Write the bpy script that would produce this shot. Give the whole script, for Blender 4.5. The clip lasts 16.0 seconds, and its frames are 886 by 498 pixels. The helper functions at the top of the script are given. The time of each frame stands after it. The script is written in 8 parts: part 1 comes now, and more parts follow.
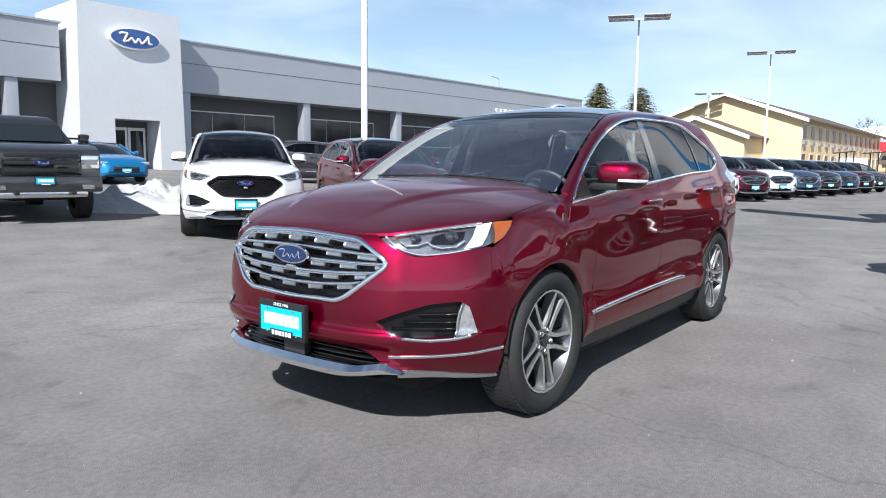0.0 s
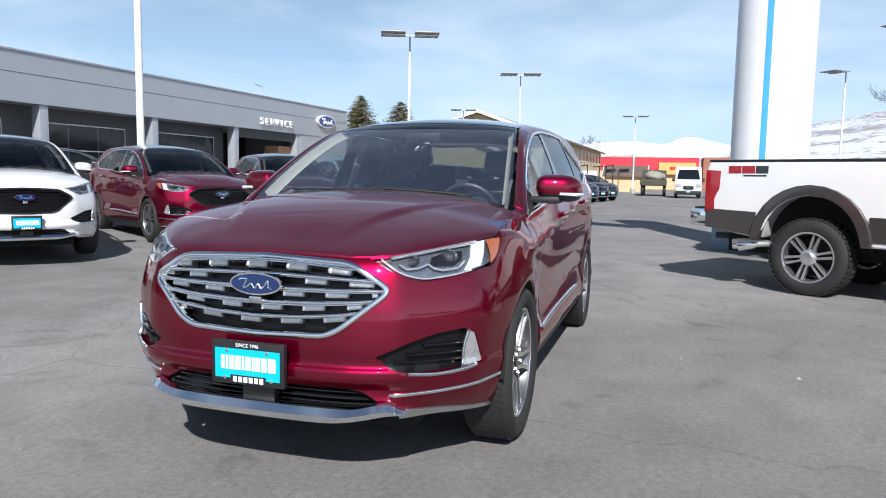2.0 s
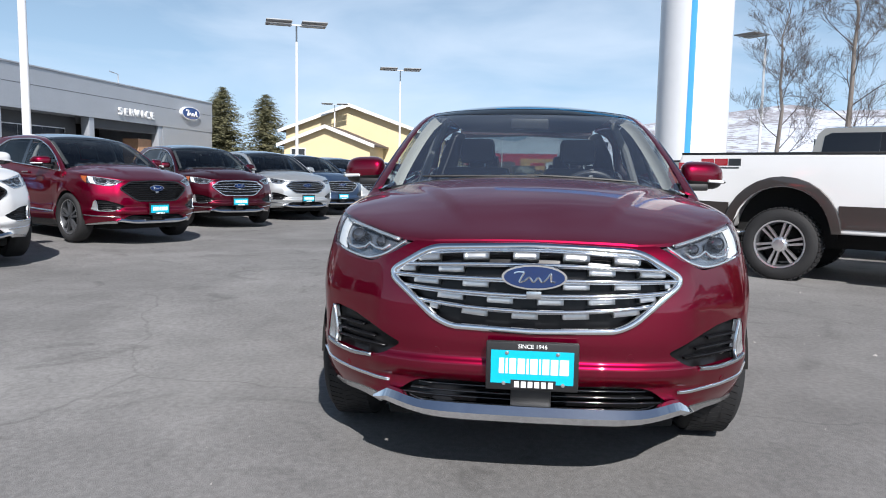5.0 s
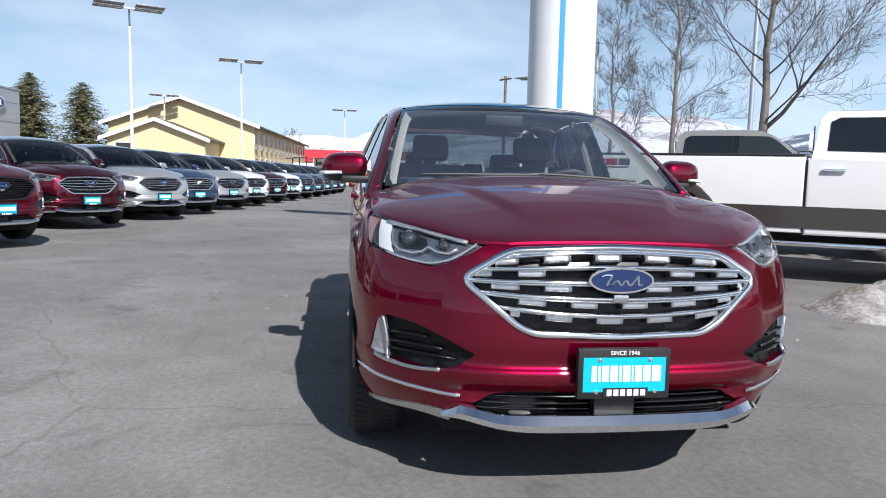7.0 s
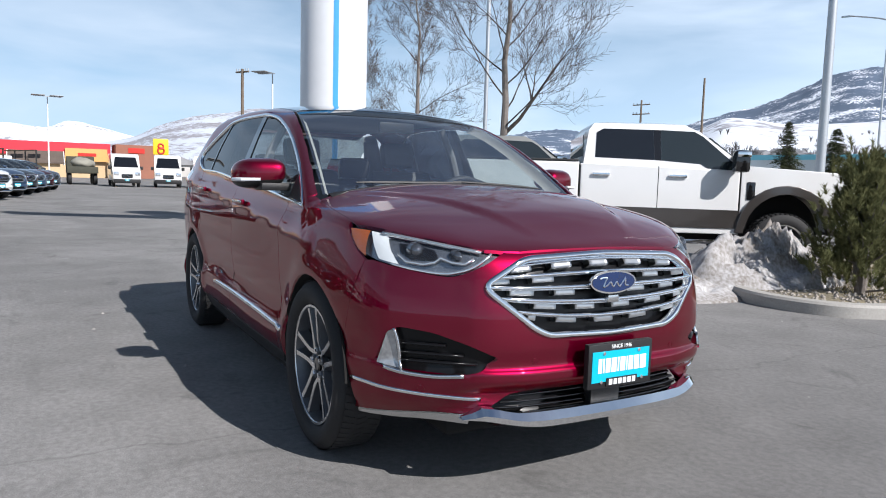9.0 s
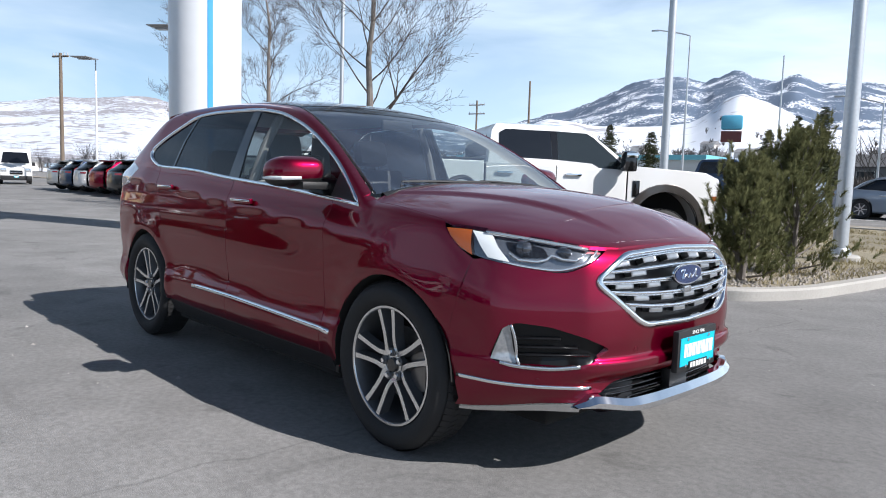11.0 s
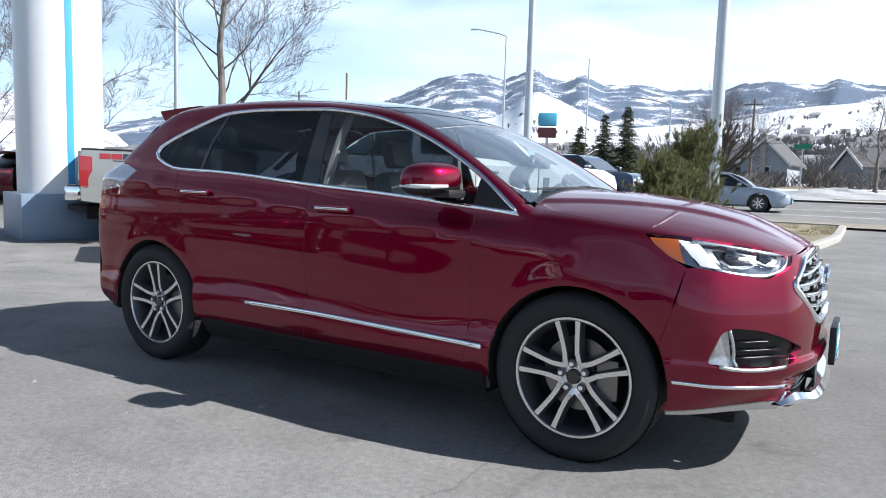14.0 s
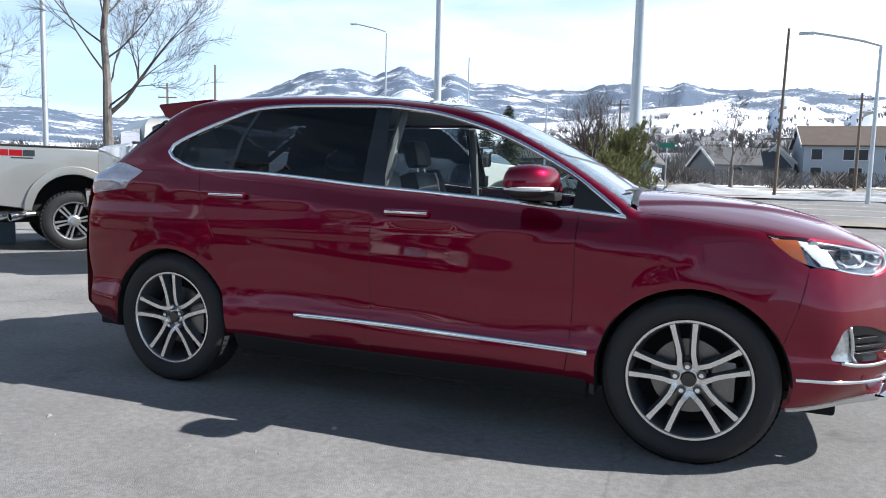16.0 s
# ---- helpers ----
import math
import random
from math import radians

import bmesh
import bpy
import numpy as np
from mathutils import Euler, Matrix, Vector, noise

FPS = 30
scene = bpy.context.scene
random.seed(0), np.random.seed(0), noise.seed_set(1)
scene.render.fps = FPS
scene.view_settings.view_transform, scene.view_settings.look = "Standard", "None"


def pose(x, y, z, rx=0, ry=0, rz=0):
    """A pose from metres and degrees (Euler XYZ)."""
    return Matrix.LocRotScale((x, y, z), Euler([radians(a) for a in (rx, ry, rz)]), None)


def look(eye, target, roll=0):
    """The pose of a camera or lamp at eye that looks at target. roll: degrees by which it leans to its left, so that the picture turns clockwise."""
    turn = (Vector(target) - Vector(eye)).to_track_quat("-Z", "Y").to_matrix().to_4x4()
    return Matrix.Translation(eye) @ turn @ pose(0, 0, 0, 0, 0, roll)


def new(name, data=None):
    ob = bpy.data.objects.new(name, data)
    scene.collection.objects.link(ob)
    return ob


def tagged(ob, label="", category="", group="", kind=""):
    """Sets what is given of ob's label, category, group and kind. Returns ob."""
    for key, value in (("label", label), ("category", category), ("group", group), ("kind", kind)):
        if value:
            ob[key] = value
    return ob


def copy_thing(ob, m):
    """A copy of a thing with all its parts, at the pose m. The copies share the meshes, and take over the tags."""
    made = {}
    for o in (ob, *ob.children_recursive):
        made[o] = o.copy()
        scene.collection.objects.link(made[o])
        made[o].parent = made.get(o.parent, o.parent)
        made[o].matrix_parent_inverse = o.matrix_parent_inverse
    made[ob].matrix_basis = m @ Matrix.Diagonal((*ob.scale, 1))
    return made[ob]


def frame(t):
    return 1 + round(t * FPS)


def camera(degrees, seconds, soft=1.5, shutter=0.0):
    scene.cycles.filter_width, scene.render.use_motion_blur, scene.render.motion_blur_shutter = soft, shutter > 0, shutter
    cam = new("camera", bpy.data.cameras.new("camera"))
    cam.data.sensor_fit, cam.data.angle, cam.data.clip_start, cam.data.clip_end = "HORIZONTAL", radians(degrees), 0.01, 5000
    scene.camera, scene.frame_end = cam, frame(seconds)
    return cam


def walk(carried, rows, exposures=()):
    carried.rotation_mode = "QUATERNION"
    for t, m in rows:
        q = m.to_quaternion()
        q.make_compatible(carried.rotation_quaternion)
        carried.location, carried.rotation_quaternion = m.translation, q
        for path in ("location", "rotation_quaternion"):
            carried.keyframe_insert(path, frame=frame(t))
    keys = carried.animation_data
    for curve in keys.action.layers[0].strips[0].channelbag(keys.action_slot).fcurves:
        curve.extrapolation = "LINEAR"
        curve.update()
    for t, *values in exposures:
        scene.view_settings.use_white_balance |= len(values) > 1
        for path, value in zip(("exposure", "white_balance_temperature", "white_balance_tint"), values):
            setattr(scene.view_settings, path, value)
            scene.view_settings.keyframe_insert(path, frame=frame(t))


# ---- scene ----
cam = camera(64.7, 16.0, 1.0)
PATH = [
    (0, (4.544, 2.585, 1.27), (2.959, 1.39, 1.028), 0.8),
    (0.5, (4.583, 2.352, 1.258), (2.89, 1.31, 1.038), 0.6),
    (1, (4.628, 2.084, 1.253), (2.846, 1.204, 1.041), 0.7),
    (1.5, (4.697, 1.814, 1.272), (2.84, 1.1, 1.066), 1.0),
    (2, (4.757, 1.548, 1.266), (2.858, 0.953, 1.065), 1.0),
    (2.5, (4.793, 1.284, 1.252), (2.869, 0.778, 1.049), 1.0),
    (3, (4.821, 1.012, 1.259), (2.873, 0.604, 1.055), 0.9),
    (3.5, (4.867, 0.727, 1.24), (2.905, 0.395, 1.036), 0.8),
    (4, (4.889, 0.445, 1.227), (2.913, 0.215, 1.022), 1.1),
    (4.5, (4.884, 0.181, 1.208), (2.906, -0.031, 1.002), 1.0),
    (4.7, (4.876, 0.076, 1.197), (2.898, -0.136, 0.991), 1.0),
    (6.8, (4.649, -0.848, 1.175), (2.668, -0.663, 0.971), 1.3),
    (7, (4.635, -0.933, 1.175), (2.662, -0.673, 0.971), 1.3),
    (7.5, (4.576, -1.163, 1.179), (2.64, -0.705, 0.974), 1.4),
    (8, (4.513, -1.407, 1.199), (2.64, -0.733, 0.996), 1.5),
    (8.5, (4.447, -1.668, 1.197), (2.634, -0.846, 0.997), 1.5),
    (9, (4.373, -1.931, 1.212), (2.64, -0.951, 1.016), 1.6),
    (9.5, (4.273, -2.171, 1.211), (2.617, -1.066, 1.017), 1.5),
    (10, (4.145, -2.394, 1.197), (2.548, -1.207, 1.003), 1.5),
    (10.2, (4.076, -2.484, 1.193), (2.509, -1.258, 1.0), 1.6),
    (12.5, (3.196, -3.351, 1.202), (1.942, -1.805, 1.005), 1.7),
    (13, (2.96, -3.49, 1.214), (1.775, -1.892, 1.015), 1.7),
    (13.5, (2.724, -3.63, 1.207), (1.596, -1.991, 1.008), 1.7),
    (14, (2.497, -3.763, 1.22), (1.455, -2.067, 1.023), 1.7),
    (14.5, (2.26, -3.864, 1.214), (1.304, -2.118, 1.018), 1.6),
    (15, (2.008, -3.942, 1.219), (1.129, -2.157, 1.023), 1.6),
    (15.5, (1.761, -4.01, 1.23), (0.969, -2.184, 1.033), 1.5),
    (16, (1.491, -4.089, 1.218), (0.772, -2.234, 1.021), 1.6),
]
walk(cam, [(t, look(eye, target, roll)) for t, eye, target, roll in PATH], [(0, 0.70, 6350, 12), (1.5, 0.58, 6350, 12), (3.5, 0.48, 6350, 12), (9, 0.44, 6350, 12), (12.5, 0.74, 6300, 11), (16, 0.90, 6300, 10)])

# ==== world and light ====
SUN_AZ, SUN_EL = 18.0, 40.0
world = bpy.data.worlds.new("sky")
scene.world = world
world.use_nodes = True
wn, wl = world.node_tree.nodes, world.node_tree.links
sky = wn.new("ShaderNodeTexSky")
sky.sky_type, sky.sun_disc = "NISHITA", False
sky.sun_elevation, sky.sun_rotation = radians(SUN_EL), radians(90 - SUN_AZ)
sky.altitude, sky.air_density, sky.dust_density, sky.ozone_density = 1000, 1.0, 0.6, 1.2
tco = wn.new("ShaderNodeTexCoord")
stretch = wn.new("ShaderNodeMapping")
stretch.inputs["Scale"].default_value = (1.4, 2.2, 7.0)
stretch.inputs["Rotation"].default_value = (0.0, 0.12, 0.5)
wisps = wn.new("ShaderNodeTexNoise")
wisps.inputs["Scale"].default_value, wisps.inputs["Detail"].default_value, wisps.inputs["Distortion"].default_value = 1.7, 6.0, 0.5
ramp = wn.new("ShaderNodeValToRGB")
ramp.color_ramp.elements[0].position, ramp.color_ramp.elements[1].position = 0.37, 0.76
ramp.color_ramp.elements[0].color, ramp.color_ramp.elements[1].color = (0.03, 0.03, 0.03, 1), (0.8, 0.8, 0.8, 1)
clouds = wn.new("ShaderNodeMixRGB")
clouds.inputs["Color2"].default_value = (9.0, 9.5, 10.2, 1)
wl.new(tco.outputs["Generated"], stretch.inputs["Vector"])
wl.new(stretch.outputs["Vector"], wisps.inputs["Vector"])
wl.new(wisps.outputs["Fac"], ramp.inputs["Fac"])


def wmath(op, a, b=None, c=None):
    k = wn.new("ShaderNodeMath")
    k.operation = op
    for i, v in enumerate((a, b, c)):
        if v is None:
            continue
        if isinstance(v, (int, float)):
            k.inputs[i].default_value = v
        else:
            wl.new(v, k.inputs[i])
    return k.outputs[0]


# thin cloud gathers low over the road side of the sky; haze whitens the horizon
bank = wn.new("ShaderNodeVectorMath")
bank.operation = "DOT_PRODUCT"
bank.inputs[1].default_value = (0.34, 0.94, 0.0)
wl.new(tco.outputs["Generated"], bank.inputs[0])
up = wn.new("ShaderNodeSeparateXYZ")
wl.new(tco.outputs["Generated"], up.inputs[0])
low_sky = wmath("POWER", wmath("SUBTRACT", 1.0, wmath("MAXIMUM", up.outputs["Z"], 0.0)), 5.0)
haze = wn.new("ShaderNodeMixRGB")
haze.inputs["Color2"].default_value = (8.7, 13.4, 18.2, 1)
wl.new(wmath("MULTIPLY", wmath("POWER", low_sky, 0.6), 0.85), haze.inputs["Fac"])
wl.new(sky.outputs["Color"], haze.inputs["Color1"])
thin = wmath("MULTIPLY", ramp.outputs["Color"], wmath("POWER", low_sky, 0.22))
veil = wmath("MULTIPLY", wmath("MULTIPLY", wmath("POWER", wmath("MAXIMUM", bank.outputs["Value"], 0.0), 1.4), wmath("POWER", low_sky, 0.6)), 0.9)
cover = wmath("MINIMUM", wmath("ADD", wmath("MULTIPLY_ADD", low_sky, 0.04, thin), veil), 1.0)
wl.new(cover, clouds.inputs["Fac"])
glow = wn.new("ShaderNodeVectorMath")
glow.operation = "SCALE"
glow.inputs[0].default_value = (12.3, 14.4, 16.8)
wl.new(wmath("MULTIPLY_ADD", veil, 0.9, 1.0), glow.inputs["Scale"])
wl.new(glow.outputs["Vector"], clouds.inputs["Color2"])
wl.new(haze.outputs["Color"], clouds.inputs["Color1"])
wl.new(clouds.outputs["Color"], wn["Background"].inputs["Color"])
wn["Background"].inputs["Strength"].default_value = 0.048
sun = new("sun", bpy.data.lights.new("sun", "SUN"))
sun.data.energy, sun.data.angle, sun.data.color = 5.0, radians(0.53), (1.0, 0.965, 0.92)
sun.matrix_world = look((40 * math.cos(radians(SUN_AZ)), 40 * math.sin(radians(SUN_AZ)), 40 * math.tan(radians(SUN_EL))), (0, 0, 0))


# ==== materials ====
def mat(name, col, rough=0.5, metal=0.0, vary=0.12, scale=3.0, fine=60.0, bump=0.0, bump_scale=80.0, coat=0.0, spec=0.5, per_object=0.0):
    m = bpy.data.materials.new(name)
    m.use_nodes = True
    n, l = m.node_tree.nodes, m.node_tree.links
    b = n["Principled BSDF"]
    b.inputs["Roughness"].default_value, b.inputs["Metallic"].default_value = rough, metal
    b.inputs["Coat Weight"].default_value, b.inputs["Coat Roughness"].default_value = coat, 0.03
    b.inputs["Specular IOR Level"].default_value = spec
    b.inputs["Base Color"].default_value = (*col, 1)
    if vary or per_object:
        tc = n.new("ShaderNodeTexCoord")
        big, small = n.new("ShaderNodeTexNoise"), n.new("ShaderNodeTexNoise")
        big.inputs["Scale"].default_value, big.inputs["Detail"].default_value = scale, 4
        small.inputs["Scale"].default_value, small.inputs["Detail"].default_value = fine, 3
        add = n.new("ShaderNodeMath")
        add.operation = "ADD"
        l.new(tc.outputs["Object"], big.inputs["Vector"])
        l.new(tc.outputs["Object"], small.inputs["Vector"])
        l.new(big.outputs["Fac"], add.inputs[0])
        l.new(small.outputs["Fac"], add.inputs[1])
        mr = n.new("ShaderNodeMapRange")
        mr.inputs["From Min"].default_value, mr.inputs["From Max"].default_value = 0.6, 1.4
        mr.inputs["To Min"].default_value, mr.inputs["To Max"].default_value = 1 - vary, 1 + vary
        l.new(add.outputs[0], mr.inputs["Value"])
        factor = mr.outputs[0]
        if per_object:
            info, mr2, mul = n.new("ShaderNodeObjectInfo"), n.new("ShaderNodeMapRange"), n.new("ShaderNodeMath")
            mr2.inputs["To Min"].default_value, mr2.inputs["To Max"].default_value = 1 - per_object, 1 + per_object
            mul.operation = "MULTIPLY"
            l.new(info.outputs["Random"], mr2.inputs["Value"])
            l.new(mr2.outputs[0], mul.inputs[0])
            l.new(factor, mul.inputs[1])
            factor = mul.outputs[0]
        sc = n.new("ShaderNodeVectorMath")
        sc.operation = "SCALE"
        sc.inputs[0].default_value = col
        l.new(factor, sc.inputs["Scale"])
        l.new(sc.outputs["Vector"], b.inputs["Base Color"])
    if bump:
        tc2, bn, bu = n.new("ShaderNodeTexCoord"), n.new("ShaderNodeTexNoise"), n.new("ShaderNodeBump")
        bn.inputs["Scale"].default_value, bn.inputs["Detail"].default_value = bump_scale, 4
        bu.inputs["Strength"].default_value, bu.inputs["Distance"].default_value = bump, 0.02
        l.new(tc2.outputs["Object"], bn.inputs["Vector"])
        l.new(bn.outputs["Fac"], bu.inputs["Height"])
        l.new(bu.outputs["Normal"], b.inputs["Normal"])
    return m


def glass(name, tint, ior=1.45, rough=0.0, sheen_mix=0.0):
    """A thin pane: tinted see-through with the gloss that glass has at each angle."""
    m = bpy.data.materials.new(name)
    m.use_nodes = True
    n, l = m.node_tree.nodes, m.node_tree.links
    n.remove(n["Principled BSDF"])
    tr, gl, fr, mx = n.new("ShaderNodeBsdfTransparent"), n.new("ShaderNodeBsdfGlossy"), n.new("ShaderNodeLayerWeight"), n.new("ShaderNodeMixShader")
    pw, sch = n.new("ShaderNodeMath"), n.new("ShaderNodeMath")
    pw.operation, sch.operation = "POWER", "MULTIPLY_ADD"
    f0 = ((ior - 1) / (ior + 1)) ** 2 * 1.8
    pw.inputs[1].default_value, sch.inputs[1].default_value, sch.inputs[2].default_value = 5.0, 1 - f0, f0
    tr.inputs["Color"].default_value = (*tint, 1)
    gl.inputs["Roughness"].default_value = rough
    fr.inputs["Blend"].default_value = 0.5
    l.new(fr.outputs["Facing"], pw.inputs[0])
    l.new(pw.outputs[0], sch.inputs[0])
    l.new(sch.outputs[0], mx.inputs[0])
    l.new(tr.outputs[0], mx.inputs[1])
    l.new(gl.outputs[0], mx.inputs[2])
    l.new(mx.outputs[0], n["Material Output"].inputs["Surface"])
    if sheen_mix:
        # a bluish veil of reflected sky painted over the pane as diffuse colour
        sky_sheen, over = n.new("ShaderNodeBsdfDiffuse"), n.new("ShaderNodeMixShader")
        sky_sheen.inputs["Color"].default_value = (0.32, 0.40, 0.60, 1)
        over.inputs["Fac"].default_value = sheen_mix
        l.new(mx.outputs[0], over.inputs[1])
        l.new(sky_sheen.outputs[0], over.inputs[2])
        l.new(over.outputs[0], n["Material Output"].inputs["Surface"])
    return m


def paint(name, col, metal=0.5, rough=0.35, sky_sheen=0.0):
    m = mat(name, col, rough, metal, vary=0.05, scale=1.5, fine=900, coat=0.92)
    b = m.node_tree.nodes["Principled BSDF"]
    b.inputs["Coat IOR"].default_value = 1.5
    if metal > 0.55:
        # flakes under a tinted lacquer keep their colour at every angle
        k = 0.75 / max(col)
        b.inputs["Specular Tint"].default_value = (*[c * k for c in col], 1)
    if sky_sheen:
        # pale sky-blue sheen painted as a diffuse layer on panels that face up
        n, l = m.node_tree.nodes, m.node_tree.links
        geo, axes, facing, patch, sheen_mix = (n.new("ShaderNode" + kind) for kind in ("NewGeometry", "SeparateXYZ", "MapRange", "TexNoise", "Math"))
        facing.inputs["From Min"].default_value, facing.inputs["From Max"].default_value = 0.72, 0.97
        facing.inputs["To Min"].default_value, facing.inputs["To Max"].default_value = 0.0, sky_sheen * 1.6
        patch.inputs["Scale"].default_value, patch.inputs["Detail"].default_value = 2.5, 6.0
        sheen_mix.operation = "MULTIPLY"
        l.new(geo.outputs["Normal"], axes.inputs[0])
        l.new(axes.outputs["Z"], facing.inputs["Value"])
        l.new(facing.outputs[0], sheen_mix.inputs[0])
        l.new(patch.outputs["Fac"], sheen_mix.inputs[1])
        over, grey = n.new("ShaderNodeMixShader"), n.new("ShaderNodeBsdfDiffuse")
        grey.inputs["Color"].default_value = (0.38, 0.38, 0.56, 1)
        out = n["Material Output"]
        l.new(sheen_mix.outputs[0], over.inputs["Fac"])
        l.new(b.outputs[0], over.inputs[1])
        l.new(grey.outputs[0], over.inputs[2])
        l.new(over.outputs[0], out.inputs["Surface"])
    return m


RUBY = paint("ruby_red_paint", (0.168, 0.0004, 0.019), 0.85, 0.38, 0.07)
MAROON = paint("dark_maroon_paint", (0.07, 0.004, 0.012), 0.8)
WHITE_PAINT = paint("white_paint", (0.66, 0.66, 0.655), 0.0, 0.3)
SILVER_PAINT = paint("silver_paint", (0.55, 0.57, 0.58), 0.7)
BLUE_PAINT = paint("deep_blue_paint", (0.03, 0.06, 0.12), 0.5)
GREY_PAINT = paint("magnetic_grey_paint", (0.055, 0.058, 0.064), 0.6)
BLACK_PAINT = paint("black_paint", (0.012, 0.012, 0.014), 0.2)
BRIGHT_BLUE = paint("bright_blue_paint", (0.01, 0.22, 0.50), 0.5)
STONE_PAINT = paint("stone_grey_paint", (0.36, 0.36, 0.34), 0.6)
BROWN_PAINT = paint("caribou_brown_paint", (0.060, 0.052, 0.048), 0.5)
CHROME = mat("chrome", (0.86, 0.87, 0.88), 0.07, 1.0, vary=0.03)
SATIN = mat("satin_silver", (0.62, 0.63, 0.64), 0.24, 1.0, vary=0.04)
SATIN_DARK = mat("dark_satin_trim", (0.20, 0.205, 0.21), 0.3, 1.0, vary=0.05)
MACHINED = mat("machined_alloy", (0.74, 0.74, 0.73), 0.27, 0.95, vary=0.05, fine=200)
BRIGHT_RIM = mat("bright_chromed_alloy", (0.82, 0.82, 0.83), 0.30, 0.95, vary=0.06, fine=60)
POCKET = mat("dark_grey_alloy", (0.115, 0.12, 0.13), 0.38, 0.6, vary=0.1)
RUBBER = mat("tyre_rubber", (0.014, 0.014, 0.015), 0.75, vary=0.25, scale=6, fine=120, bump=0.15, bump_scale=150)
BLACK_PLASTIC = mat("black_plastic", (0.011, 0.011, 0.012), 0.5, vary=0.15, bump=0.08, bump_scale=300)
GLOSS_BLACK = mat("gloss_black", (0.008, 0.008, 0.009), 0.08, vary=0.0, coat=0.6)
ROOF_GLASS = mat("dark_roof_glass", (0.006, 0.008, 0.011), 0.03, vary=0.0, coat=1.0)
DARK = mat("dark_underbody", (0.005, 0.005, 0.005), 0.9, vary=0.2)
DISC = mat("brake_steel", (0.20, 0.195, 0.19), 0.35, 0.9, vary=0.15)
AMBER = mat("amber_reflector", (0.34, 0.075, 0.010), 0.15, vary=0.12, fine=300, coat=1.0)
RED_LENS = mat("red_lens", (0.27, 0.004, 0.008), 0.12, vary=0.1, coat=1.0)
LAMP_CLEAR = mat("clear_lamp_reflector", (0.80, 0.82, 0.84), 0.12, 0.85, vary=0.05)
TAIL_CLEAR = mat("smoked_tail_lens", (0.52, 0.47, 0.50), 0.12, 0.5, vary=0.15, scale=8, coat=1.0)
LIGHT_GUIDE = mat("white_light_guide", (0.66, 0.69, 0.71), 0.15, vary=0.05, coat=0.6)
LAMP_DARK = mat("lamp_housing", (0.26, 0.28, 0.31), 0.22, 0.8, vary=0.25, scale=14)
FOG_BLACK = mat("deep_black_pocket", (0.006, 0.006, 0.007), 0.28, vary=0.1, spec=0.25)
FOG_CLEAR = mat("fog_lamp_reflector", (0.42, 0.43, 0.44), 0.2, 0.6, vary=0.25, scale=30)
LAMP_EYE = mat("projector_glass", (0.10, 0.11, 0.13), 0.06, 0.7, vary=0.05, coat=1.0)
TOOTH = mat("bright_grille_insert", (0.50, 0.50, 0.50), 0.28, 0.95, vary=0.04)
SEAT = mat("black_leather", (0.034, 0.034, 0.037), 0.45, vary=0.2, bump=0.1, bump_scale=120)
CREAM = mat("light_cabin_trim", (0.42, 0.41, 0.38), 0.7, vary=0.06)
DASH = mat("dark_grey_dashboard", (0.085, 0.085, 0.088), 0.55, vary=0.1, bump=0.1, bump_scale=200)
LINING = mat("grey_cabin_trim", (0.15, 0.15, 0.15), 0.7, vary=0.06)
PLATE_BLUE = mat("cyan_plate", (0.0, 0.42, 0.60), 0.35, vary=0.04)
PLATE_WHITE = mat("white_plate_print", (0.8, 0.82, 0.82), 0.4, vary=0.03)
BADGE_BLUE = mat("badge_blue", (0.004, 0.020, 0.085), 0.18, vary=0.05, coat=1.0)
CLEAR = glass("clear_glass", (0.80, 0.86, 0.84))
WINDSCREEN = glass("windscreen_glass", (0.78, 0.86, 0.86), 2.4, sheen_mix=0.035)
DIM_SCREEN = glass("dim_windscreen_glass", (0.30, 0.34, 0.36), 1.7)
PRIVACY = glass("privacy_glass", (0.030, 0.040, 0.055), 1.36)
LENS = glass("lamp_lens", (0.93, 0.95, 0.96), 1.35)


# ==== mesh helpers ====
def obj(name, verts, faces, material, parent=None, label="", smooth=True, normals=None):
    me = bpy.data.meshes.new(name)
    me.from_pydata([tuple(v) for v in verts], [], [tuple(f) for f in faces])
    if smooth:
        me.polygons.foreach_set("use_smooth", [True] * len(me.polygons))
    if normals is not None:
        me.normals_split_custom_set_from_vertices([tuple(v) for v in normals])
    me.materials.append(material)
    ob = new(name, me)
    ob.parent = parent
    return tagged(ob, label)


def part(name, bm, material, parent=None, label="", smooth=False):
    bmesh.ops.recalc_face_normals(bm, faces=bm.faces)
    me = bpy.data.meshes.new(name)
    bm.to_mesh(me)
    bm.free()
    if smooth:
        me.polygons.foreach_set("use_smooth", [True] * len(me.polygons))
        me.set_sharp_from_angle(angle=radians(38))
    me.materials.append(material)
    ob = new(name, me)
    ob.parent = parent
    return tagged(ob, label)


def box(bm, x0, x1, y0, y1, z0, z1, bevel=0.0):
    m = Matrix.LocRotScale(((x0 + x1) / 2, (y0 + y1) / 2, (z0 + z1) / 2), None, (abs(x1 - x0), abs(y1 - y0), abs(z1 - z0)))
    geo = bmesh.ops.create_cube(bm, size=1, matrix=m)["verts"]
    if bevel:
        edges = list({e for v in geo for e in v.link_edges})
        bmesh.ops.bevel(bm, geom=edges, offset=bevel, segments=2, affect="EDGES", profile=0.6)
    return bm


def boxes(name, rows, material, parent=None, label="", bevel=0.0):
    bm = bmesh.new()
    for r in rows:
        box(bm, *r, bevel=bevel)
    return part(name, bm, material, parent, label, smooth=bevel > 0)


